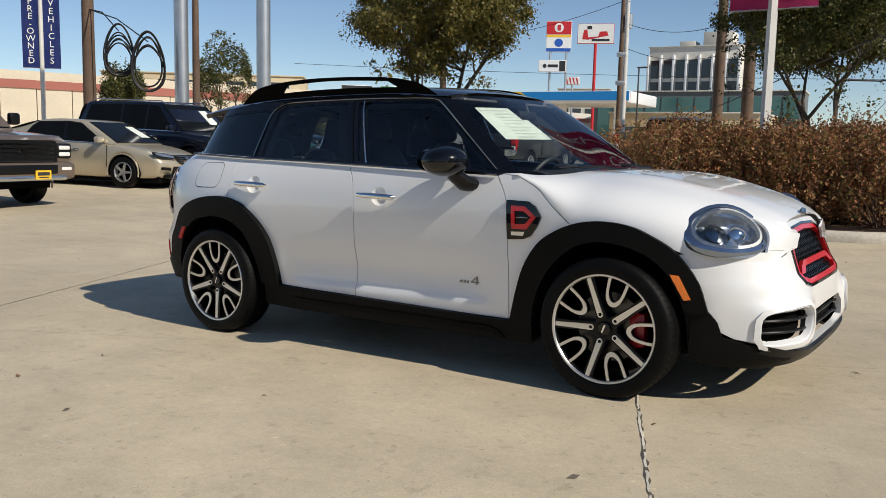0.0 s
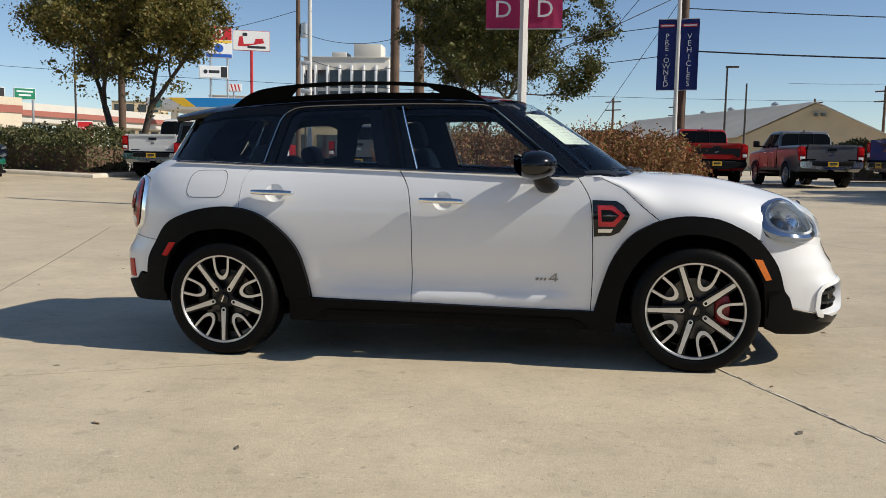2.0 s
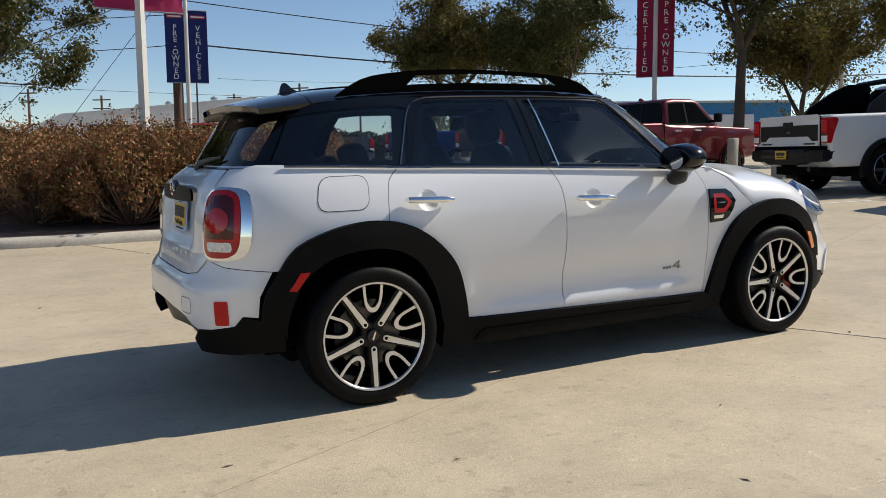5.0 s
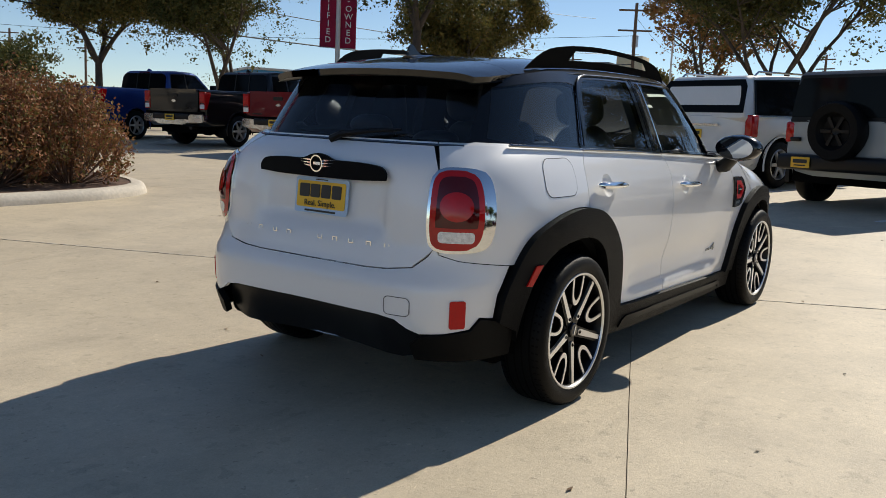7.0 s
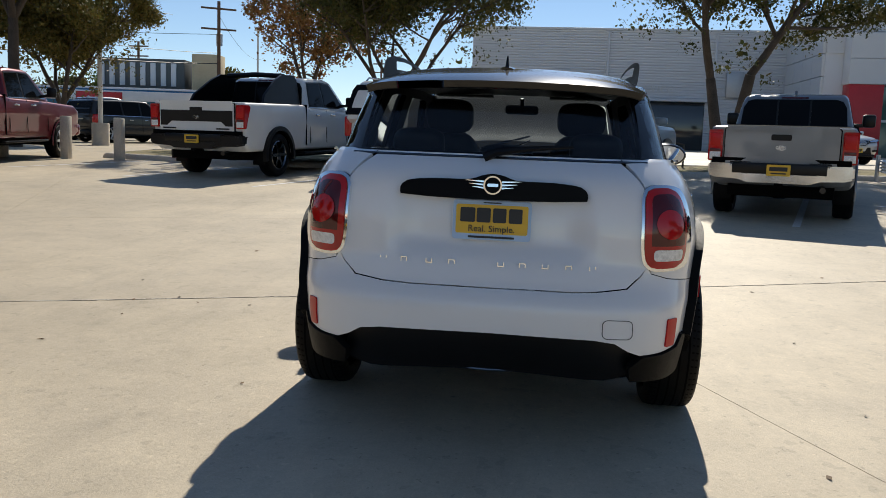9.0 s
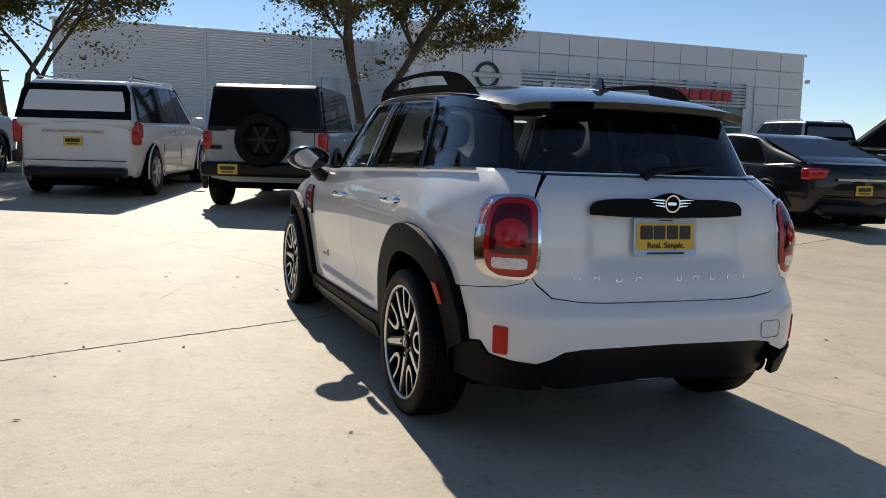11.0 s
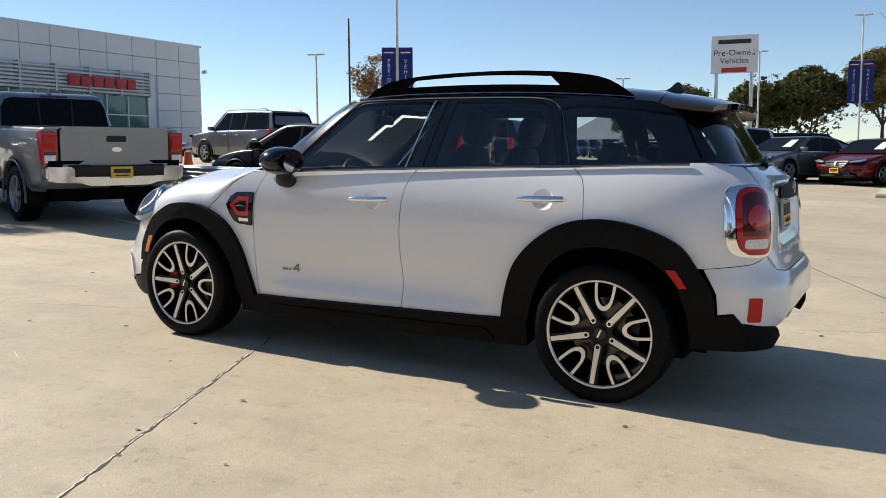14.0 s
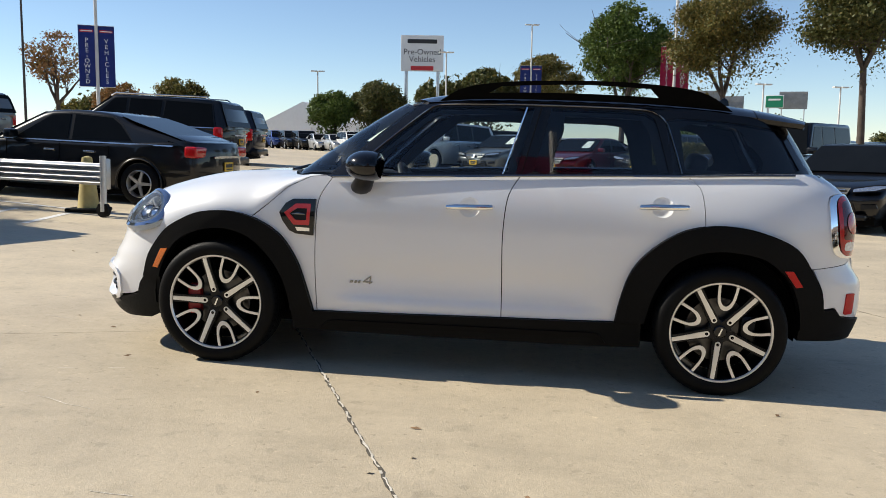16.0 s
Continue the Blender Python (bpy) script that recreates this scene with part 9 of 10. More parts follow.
def board(name, label, x, y, z, w, h, az, face, posts=(), post_mat=STEEL, thick=0.35, category="sign", frame=None):
    """A sign board on posts; az is the way that it faces."""
    root = thing(name, label, category, Matrix.Translation((x, y, 0)) @ Matrix.Rotation(radians(az), 4, "Z"), "")
    part("cabinet", box(-thick, 0, -w / 2, w / 2, z - h / 2, z + h / 2, 0.03), frame or SIGN_WHITE, root)
    part("sign_face", plate(rounded(-w / 2 + 0.05, w / 2 - 0.05, z - h / 2 + 0.05, z + h / 2 - 0.05, 0.04), 0.012, lambda a, b, t: Vector((t, a, b))), face, root)
    for py, r in posts:
        g = ground_z(x, y) - 0.3
        part("post", lathe([(0.001, g), (r, g), (r, z - h / 2 + 0.02), (0.001, z - h / 2 + 0.02)], 14, "Z", (-thick / 2, py, 0)), post_mat, root)
    return root


def mark(root, loop, material, out=0.012, name="sign_mark"):
    return part(name, plate([Vector(p) for p in loop], 0.012, lambda a, b, t: Vector((out + t, a, b))), material, root)


def words(root, text, size, y, z, material, out=0.014, name="sign_words"):
    m = Matrix.Translation((out, y, z)) @ Matrix(((0, 0, 1, 0), (1, 0, 0, 0), (0, 1, 0, 0), (0, 0, 0, 1)))
    return writing(text, size, m, material, root, name, 0.008)


SIGN_INK = mat("black_sign_ink", (0.02, 0.02, 0.022), 0.5, vary=0.05)
# pre-owned sign in the south lot
s = board("dealer_sign", "white cabinet sign on two steel posts", 10.65, -70.3, 9.21, 3.75, 3.1, 98, SIGN_WHITE, ((-1.4, 0.15), (1.4, 0.15)), STEEL)
mark(s, rounded(-1.3, 1.3, 10.05, 10.4, 0.03), SIGN_INK)
words(s, "Pre-Owned", 0.70, 0, 9.30, SIGN_INK)
words(s, "Vehicles", 0.70, 0, 8.66, SIGN_INK)
mark(s, rounded(-1.0, 1.0, 7.72, 8.10, 0.02), SIGN_RED)
# roadside signs to the north-west
s = board("roadside_sign", "white restaurant sign on a red post", -44.1, 98.0, 15.55, 4.6, 2.5, -66, SIGN_WHITE, ((0.0, 0.20),), SIGN_RED, frame=SIGN_RED)
mark(s, [(-1.7, 14.85), (-1.5, 16.0), (-1.1, 16.1), (-0.95, 15.1), (0.3, 15.2), (0.5, 15.8), (1.4, 15.85), (1.6, 15.3), (0.8, 15.15), (-0.9, 14.8)], SIGN_RED)
mark(s, rounded(-0.5, 1.75, 14.6, 14.9, 0.03), SIGN_INK)
mark(s, rounded(-1.1, -0.5, 16.1, 16.5, 0.10), SIGN_INK)
s = board("roadside_sign", "tall red and white fuel sign on two posts", -36.5, 72.8, 11.95, 2.5, 3.0, -64, SIGN_WHITE, ((-0.8, 0.12), (0.8, 0.12)), STEEL)
mark(s, rounded(-1.2, 1.2, 12.15, 13.40, 0.05), SIGN_RED)
mark(s, [(0.45 * math.cos(k * 0.393), 12.80 + 0.45 * math.sin(k * 0.393)) for k in range(16)], SIGN_WHITE, 0.024)
mark(s, rounded(-0.16, 0.18, 12.52, 13.08, 0.05), SIGN_RED, 0.036)
mark(s, rounded(-1.2, 1.2, 11.88, 12.10, 0.03), SIGN_YELLOW)
mark(s, [(0.42 * math.cos(k * 0.393), 11.35 + 0.40 * math.sin(k * 0.393)) for k in range(16)], SIGN_BLUE, 0.012)
mark(s, rounded(-1.2, 1.2, 10.50, 10.82, 0.03), SIGN_BLUE)
s = board("roadside_sign", "white bank sign with dark panel", -36.8, 72.2, 9.05, 2.7, 1.15, -64, SIGN_WHITE, (), STEEL)
mark(s, [(-0.75 + 0.2 * math.cos(k * 0.524), 9.05 + 0.2 * math.sin(k * 0.524)) for k in range(12)], SIGN_INK)
mark(s, rounded(-0.45, 0.55, 8.92, 9.20, 0.05), SIGN_INK)
mark(s, rounded(0.68, 1.28, 8.55, 9.55, 0.02), SIGN_INK)
s = board("roadside_sign", "orange and white striped restaurant sign", -37.2, 77.6, 8.0, 1.6, 0.8, -64, SIGN_WHITE, ((0.0, 0.10),), STEEL)
for k in range(4):
    mark(s, [(-0.7 + 0.35 * k, 8.35), (-0.55 + 0.35 * k, 8.35), (-0.40 + 0.35 * k, 7.65), (-0.50 + 0.35 * k, 7.65)], SIGN_RED)
s = board("stop_sign", "red octagonal stop sign on a post", -25.0, 33.5, 2.3, 0.80, 0.80, -50, SIGN_RED, ((0.0, 0.03),), STEEL, thick=0.02)
words(s, "STOP", 0.24, 0, 2.3, SIGN_WHITE)
s = board("road_sign", "dark electronic road sign on a gantry", -62.7, 73.2, 7.2, 3.7, 1.1, -40, SIGN_INK, ((-1.4, 0.12),), STEEL)
s = board("road_sign", "green road sign on a gantry", -59.8, 75.5, 7.15, 2.1, 1.2, -40, SIGN_GREEN, ((0.8, 0.12),), STEEL)
mark(s, rounded(-0.8, 0.8, 7.30, 7.48, 0.03), SIGN_WHITE)
mark(s, rounded(-0.6, 0.6, 6.92, 7.10, 0.03), SIGN_WHITE)
s = board("road_sign", "green road sign seen beyond the trees", -19.9, -72.3, 5.35, 1.5, 1.1, 75, SIGN_GREEN, ((-0.5, 0.10),), STEEL)
mark(s, rounded(-0.5, 0.5, 5.45, 5.6, 0.03), SIGN_WHITE)
for x, y, z, w, h in ((-21.6, -72.8, 5.5, 2.3, 1.5), (-11.0, -53.8, 3.85, 1.5, 2.4), (-12.6, -53.6, 3.7, 1.3, 2.0)):
    s = board("road_sign", "bare grey back of a road sign", x, y, z, w, h, 78, SIGN_BACK, ((-0.4 * w, 0.05), (0.4 * w, 0.05)), STEEL, thick=0.03, frame=SIGN_BACK)
    for k in range(int(h / 0.3)):
        part("stiffener", box(0.012, 0.05, -w / 2, w / 2, z - h / 2 + 0.12 + 0.3 * k, z - h / 2 + 0.16 + 0.3 * k), SIGN_BACK, s)

# bollards on the verge
for k, (x, y) in enumerate(((13.3, 11.0), (13.5, 9.8), (13.8, 8.4), (15.4, 0.5), (13.0, 12.4))):
    b = thing("bollard", "square pale concrete bollard by the verge", "bollard", Matrix.Translation((x, y, ground_z(x, y))), "bollards")
    part("post", box(-0.10, 0.10, -0.10, 0.10, -0.05, 0.98, 0.025), KERB, b)

# portable steel rail by the black sedan
rail = thing("steel_barrier", "galvanised corrugated beam barrier on a castor", "barrier", Matrix.Translation((5.55, -5.8, ground_z(5.55, -5.8))) @ Matrix.Rotation(radians(-11), 4, "Z") @ Matrix.Rotation(-0.02, 4, "Y"))
beam = [(-0.030 * math.cos(2 * math.pi * k / 8), 0.43 + 0.0094 * k) for k in range(33)]
beam = [Vector(p) for p in beam] + [Vector((p[0] + 0.012, p[1])) for p in reversed(beam)]
part("rail", plate(beam, 10.2, lambda a, b, t: Vector((t, a, b))), STEEL, rail, "corrugated steel beam")
part("end_bracket", box(-0.035, 0.035, -0.045, 0.10, 0.38, 0.80, 0.012), STEEL, rail)
for x in (0.0, 3.4, 6.8, 10.2):
    part("post", lathe([(0.001, 0.08 if x == 0 else 0), (0.045, 0.08 if x == 0 else 0), (0.045, 0.84), (0.001, 0.84)], 14, "Z", (x, 0.07, 0)), STEEL, rail)
part("castor", lathe([(0.03, -0.03), (0.10, -0.03), (0.10, 0.03), (0.03, 0.03)], 20, "Y", (0.0, 0.07, 0.10), True), RUBBER, rail)
for (x, y), c, lab in (((6.1, -6.3), mat("faded_yellow_post", (0.45, 0.36, 0.14), 0.7, vary=0.2, scale=6), "faded yellow delineator post on a base"), ((11.2, -9.0), mat("orange_cone_plastic", (0.80, 0.17, 0.03), 0.5, vary=0.1, scale=6), "orange traffic cone on a black base")):
    k = thing("traffic_cone", lab, "cone", Matrix.Translation((x, y, ground_z(x, y))))
    part("cone", lathe([(0.001, 0.02), (0.17, 0.02), (0.15, 0.08), (0.07, 0.78), (0.001, 0.80)], 20, "Z"), c, k)
    part("base", box(-0.24, 0.24, -0.24, 0.24, 0.0, 0.06, 0.02), RUBBER, k)
rack = thing("bike_rack", "low dark steel hoop rack on the verge", "rack", Matrix.Translation((17.0, -3.5, ground_z(17.0, -3.5))) @ Matrix.Rotation(radians(75), 4, "Z"))
for k in range(5):
    part("hoop", tube([(k * 0.7, 0, 0), (k * 0.7, 0, 0.7), (k * 0.7 + 0.35, 0, 0.78), (k * 0.7 + 0.6, 0, 0.7), (k * 0.7 + 0.6, 0, 0)], 0.03, 6), DARK_POLE, rack)

# painted bay lines
def stripe(x0, y0, x1, y1, w=0.10):
    a, b = Vector((x0, y0)), Vector((x1, y1))
    s_ = Vector((-(b - a).y, (b - a).x)).normalized() * w / 2
    bm = bmesh.new()
    n = 10
    prev = None
    for k in range(n + 1):
        p_ = a + (b - a) * k / n
        cur = [bm.verts.new((q.x, q.y, ground_z(q.x, q.y) + 0.004)) for q in (p_ - s_, p_ + s_)]
        if prev:
            bm.faces.new((prev[0], prev[1], cur[1], cur[0]))
        prev = cur
    for f in bm.faces:
        if f.normal.z < 0:
            f.normal_flip()
    bmesh.ops.recalc_face_normals(bm, faces=bm.faces)
    part("bay_line", bm, LINE_PAINT, pavement, smooth=0)


for k in range(7):
    bx, by = 5.6 + 0.75 * k, -6.2 + 2.75 * k
    stripe(bx, by, bx + 5.2, by - 1.6)
for k in range(5):
    stripe(6.2 + k * 0.9, -5.9 - k * 0.25, 6.0 + k * 0.9, -4.6 - k * 0.25)
for k in range(5):
    stripe(-15.5 + k * 3.3, 19.0, -15.3 + k * 3.3, 24.0)

# ---- buildings ----
PANEL_WHITE = mat("white_metal_panel", (0.66, 0.67, 0.68), 0.4, vary=0.02, scale=0.5, per_object=0.025)
PANEL_GREY = mat("grey_ribbed_cladding", (0.72, 0.73, 0.75), 0.55, vary=0.03, scale=0.5)
SLAT_GREY = mat("grey_metal_slat", (0.45, 0.46, 0.47), 0.4, metal=0.5, vary=0.03)
TINT_GLASS = mat("green_shop_glass", (0.06, 0.15, 0.14), 0.06, spec=0.7, vary=0.12, scale=0.4)
MULLION = mat("pale_mullion", (0.55, 0.57, 0.57), 0.4, metal=0.4, vary=0.03)
STUCCO = mat("tan_stucco", (0.56, 0.45, 0.29), 0.9, vary=0.06, scale=0.8, fine=0.05)
ROOF_GREY = mat("pale_grey_sheet_roof", (0.48, 0.47, 0.45), 0.5, vary=0.06, scale=0.6)
TAN_WALL = mat("tan_road_wall", (0.60, 0.52, 0.40), 0.9, vary=0.05, scale=0.5, fine=0.05)
RED_BAND = mat("dull_red_band", (0.34, 0.12, 0.09), 0.85, vary=0.06, scale=0.5)
CONCRETE_FAR = mat("pale_far_concrete", (0.58, 0.55, 0.49), 0.9, vary=0.06, scale=0.4)
BLUE_WALL = mat("blue_painted_wall", (0.05, 0.22, 0.42), 0.7, vary=0.05, scale=0.6)
DARK_WALL = mat("dark_grey_wall", (0.11, 0.12, 0.12), 0.8, vary=0.08, scale=0.4)
SHADE_GLASS = mat("dark_window_glass", (0.03, 0.035, 0.04), 0.08, spec=0.7, vary=0.1, scale=0.3)

gz = 0.9
show = thing("showroom", "white panelled car showroom with green glass front", "building", Matrix.Identity(4))
part("wall", box(53.3, 80.0, -52.5, -17.3, gz - 0.5, 10.55, 0.05), PANEL_GREY, show)
part("roof", box(53.1, 80.2, -52.7, -17.1, 10.55, 10.72, 0.02), PANEL_WHITE, show)


def panel(x, y0, y1, z0, z1, parent, material=PANEL_WHITE, thick=0.18):
    part("wall_panel", box(x, x + thick, y0 + 0.02, y1 - 0.02, z0 + 0.02, z1 - 0.02, 0.015, 1), material, parent)


n = 14
for k in range(n):
    y1, y0 = -17.3 - k * 35.2 / n, -17.3 - (k + 1) * 35.2 / n
    for z0, z1 in ((9.15, 10.6), (7.75, 9.15)):
        panel(53.12, y0, y1, z0, z1, show)
    if y1 < -46.0:
        for z0, z1 in ((6.3, 7.75), (4.9, 6.3), (3.5, 4.9), (2.1, 3.5), (0.7, 2.1)):
            panel(53.12, y0, y1, z0, z1, show)
for z0, z1 in ((9.15, 10.6), (7.75, 9.15), (6.3, 7.75), (4.9, 6.3), (3.5, 4.9), (2.1, 3.5), (0.7, 2.1)):
    for k in range(4):
        part("wall_panel", box(53.3 + k * 2.2 + 0.02, 53.3 + (k + 1) * 2.2 - 0.02, -17.30, -17.12, z0 + 0.02, z1 - 0.02, 0.015, 1), PANEL_WHITE, show)
tower = part("entrance_portal", box(52.0, 53.2, -25.3, -18.4, 5.75, 8.95, 0.04), PANEL_GREY, show)
for k in range(3):
    for z0, z1 in ((7.35, 8.95), (5.75, 7.35)):
        part("portal_panel", box(51.9, 52.02, -25.3 + k * 2.3 + 0.02, -23.0 + k * 2.3 - 0.02, z0 + 0.02, z1 - 0.02, 0.01, 1), PANEL_WHITE, tower)
for y0, y1 in ((-20.6, -18.5), (-25.3, -24.5)):
    part("red_pillar", box(51.95, 53.2, y0, y1, gz, 5.75, 0.03), SIGN_RED, show, "red entrance pillar")
part("entrance_glass", box(52.9, 53.0, -24.5, -20.6, gz, 5.75), TINT_GLASS, show)
for y in (-24.4, -23.2, -21.9, -20.7):
    part("mullion", box(52.8, 52.95, y - 0.05, y + 0.05, gz, 5.75), MULLION, show)
part("mullion", box(52.8, 52.95, -24.5, -20.6, 3.45, 3.6), MULLION, show)
ring = lathe([(0.72, 0), (0.95, 0), (0.95, -0.15), (0.72, -0.15)], 36, "X", (51.88, -22.6, 7.15), True)
part("round_badge", ring, SIGN_INK, show, "dark ring badge over the entrance")
part("badge_bar", box(51.72, 51.88, -23.75, -21.45, 6.98, 7.32, 0.02), SLAT_GREY, show)
for k in range(7):
    z = 5.95 + k * 0.265
    part("slat", box(52.55, 52.7, -46.3, -25.4, z, z + 0.17, 0.01), SLAT_GREY, show)
for k in range(8):
    y = -25.6 - k * 2.93
    part("slat_post", box(52.5, 53.1, y - 0.08, y + 0.08, 5.85, 7.85), SLAT_GREY, show)
part("shop_glass", box(53.0, 53.1, -46.3, -25.3, gz, 5.9), TINT_GLASS, show, "green tinted shop glass")
for k in range(11):
    y = -25.4 - k * 2.08
    part("mullion", box(52.88, 53.02, y - 0.05, y + 0.05, gz, 5.9), MULLION, show)
for z in (2.2, 4.3):
    part("mullion", box(52.88, 53.02, -46.3, -25.3, z, z + 0.10), MULLION, show)
for k in range(4):
    part("name_shape", box(52.36, 52.5, -28.0 - k * 0.88, -27.35 - k * 0.88, 6.25, 6.25 + (0.78 if k == 0 else 0.55), 0.06), SIGN_WHITE, show)
for k in range(6):
    part("name_shape", box(52.36, 52.5, -39.15 - k * 1.08, -38.3 - k * 1.08, 6.35, 7.15, 0.03), SIGN_RED, show)
part("wall_camera", box(52.7, 53.1, -52.9, -52.6, 8.3, 8.6, 0.05), SIGN_WHITE, show)

serv = thing("service_hall", "pale grey ribbed service hall with dark drive-in bay", "building", Matrix.Identity(4))
part("wall", box(62.2, 90.0, -18.5, 6.4, gz - 0.5, 10.2, 0.03), PANEL_GREY, serv)
for k in range(46):
    z = 1.2 + k * 0.2
    part("rib", box(62.08, 62.22, -18.5, 6.4, z, z + 0.13, 0.02, 1), PANEL_GREY, serv)
part("parapet", box(62.0, 62.4, -18.5, 6.5, 10.15, 10.32, 0.01), PANEL_WHITE, serv)
for y in (-12.0, -4.0):
    part("downpipe", lathe([(0.001, gz), (0.09, gz), (0.09, 10.0), (0.001, 10.0)], 10, "Z", (61.98, y, 0)), PANEL_GREY, serv)
part("drive_in_bay", box(61.95, 62.1, -11.4, -5.2, gz, 4.9, 0.02), SHADE_GLASS, serv, "dark glazed drive-in bay")
part("bay_canopy", box(61.3, 62.1, -11.6, -5.0, 4.9, 5.1, 0.02), PANEL_WHITE, serv)
part("wall_box", box(61.7, 62.1, -14.1, -12.85, 5.3, 7.2, 0.03), SLAT_GREY, serv, "grey box on the wall")
m = Matrix.Translation((62.0, -7.4, 5.9)) @ Matrix(((0, 0, -1, 0), (-1, 0, 0, 0), (0, 1, 0, 0), (0, 0, 0, 1)))
writing("Service", 1.15, m, SIGN_WHITE, serv, "wall_word", 0.05)
for k in range(2):
    part("wall_fitting", box(61.9, 62.1, 0.4 - k * 0.5, 0.75 - k * 0.5, 4.6, 5.2, 0.02), DARK_WALL, serv)


def block(name, label, cx, cy, w, d, h, az, wall, roof, z0=None):
    """A plain building: w across its front, d deep; its front faces local -y."""
    z = ground_z(cx, cy) - 0.5 if z0 is None else z0
    root = thing(name, label, "building", Matrix.Translation((cx, cy, z)) @ Matrix.Rotation(radians(az), 4, "Z"))
    part("wall", box(-w / 2, w / 2, 0, d, 0, h - 0.15, 0.03), wall, root)
    part("roof", box(-w / 2 - 0.15, w / 2 + 0.15, -0.15, d + 0.15, h - 0.15, h, 0.03), roof, root)
    return root


# bank tower with upright fins
b = block("office_tower", "pale concrete office block with upright fins", -36.6, 114.0, 12.4, 10.0, 15.4, 5, CONCRETE_FAR, CONCRETE_FAR, 0.0)
for k in range(8):
    x = -6.2 + k * 12.4 / 7
    part("fin", box(x - 0.14, x + 0.14, -0.7, 0.0, 7.6, 14.2, 0.02), PANEL_WHITE, b)
for k in range(7):
    x = -6.2 + (k + 0.5) * 12.4 / 7
    for z in (8.0, 11.0):
        part("window", box(x - 0.62, x + 0.62, -0.06, 0.02, z, z + 2.5), SHADE_GLASS, b)
part("roof_house", box(0.5, 4.5, 3, 7, 15.4, 17.6, 0.05), CONCRETE_FAR, b)
part("roof_house", box(-2.8, -0.6, 3, 6, 15.4, 16.4, 0.05), CONCRETE_FAR, b)
b = block("office_block", "low glass-fronted bank hall", -33.0, 104.0, 26.0, 8.0, 8.6, 8, DARK_WALL, CONCRETE_FAR, 0.0)
for k in range(12):
    x = -12.4 + k * 2.1
    part("window", box(x, x + 1.85, -0.06, 0.02, 2.4, 7.8), TINT_GLASS, b)
# fuel station canopy
b = thing("fuel_canopy", "blue and white fuel station canopy on columns", "canopy", Matrix.Translation((-31.7, 63.0, 0.2)) @ Matrix.Rotation(radians(6), 4, "Z"))
part("deck", box(-6.6, 6.6, 0, 9, 4.75, 5.75, 0.08), SIGN_WHITE, b)
part("fascia", box(-3.2, 6.62, -0.05, 0.02, 4.95, 5.70), mat("bright_blue_fascia", (0.01, 0.25, 0.65), 0.4, vary=0.03), b)
part("fascia_flash", plate([Vector(p) for p in [(-4.6, 5.70), (-3.2, 5.70), (-2.2, 4.95), (-3.3, 4.95)]], 0.03, lambda a, b_, t: Vector((a, -0.04 - t, b_))), SIGN_YELLOW, b)
part("fascia_badge", lathe([(0.001, -0.06), (0.42, -0.06), (0.42, 0)], 20, "Y", (-5.6, -0.02, 5.25)), TINT_GLASS, b)
for x in (-5.0, 0.0, 5.0):
    part("column", box(x - 0.25, x + 0.25, 2.0, 2.5, 0, 4.8, 0.03), SIGN_WHITE, b)
    part("pump", box(x - 0.5, x + 0.5, 4.0, 4.8, 0, 1.9, 0.05), SIGN_RED, b)
b = block("shop", "low fuel station shop with dark windows", -24.0, 74.0, 14.0, 9.0, 4.6, 6, STUCCO, CONCRETE_FAR, 0.0)
for k in range(4):
    part("window", box(-6 + k * 3.1, -3.4 + k * 3.1, -0.06, 0.02, 0.8, 3.2), SHADE_GLASS, b)
# gabled warehouse
b = thing("warehouse", "tan gabled warehouse with pale metal roof", "building", Matrix.Translation((18.0, 72.0, 0.0)) @ Matrix.Rotation(radians(-8), 4, "Z"))
gab = [(-5.8, 0.0), (5.8, 0.0), (5.8, 3.5), (0.0, 6.3), (-5.8, 3.5)]
part("wall", plate([Vector(p) for p in gab], 34.0, lambda a, c, t: Vector((a - t * 0.55, t, c))), STUCCO, b)
for s in (-1, 1):
    rf = bmesh.new()
    vs = [rf.verts.new(v) for v in ((0, -0.3, 6.42), (s * 6.3, -0.3, 3.38), (s * 6.3 - 18.8, 34.2, 3.38), (-18.8, 34.2, 6.42))]
    rf.faces.new(vs)
    bmesh.ops.solidify(rf, geom=rf.faces[:], thickness=0.12)
    part("roof", rf, ROOF_GREY, b)
part("window", box(-1.9, -0.4, -0.08, 0.02, 1.9, 3.3), SHADE_GLASS, b)
part("window_frame", box(-2.0, -0.3, -0.06, 0.0, 1.8, 3.4), DARK_WALL, b)
for x in (-0.2, 0.4):
    part("flood_lamp", box(x, x + 0.35, -0.6, -0.1, 5.2, 5.5, 0.03), DARK_WALL, b)
for x, yy in ((-3.0, 8.0), (-7.0, 16.0), (-10, 22)):
    part("roof_vent", lathe([(0.001, 0), (0.3, 0), (0.3, 0.5), (0.4, 0.55), (0.001, 0.8)], 12, "Z", (x, yy, 6.2)), STEEL, b)
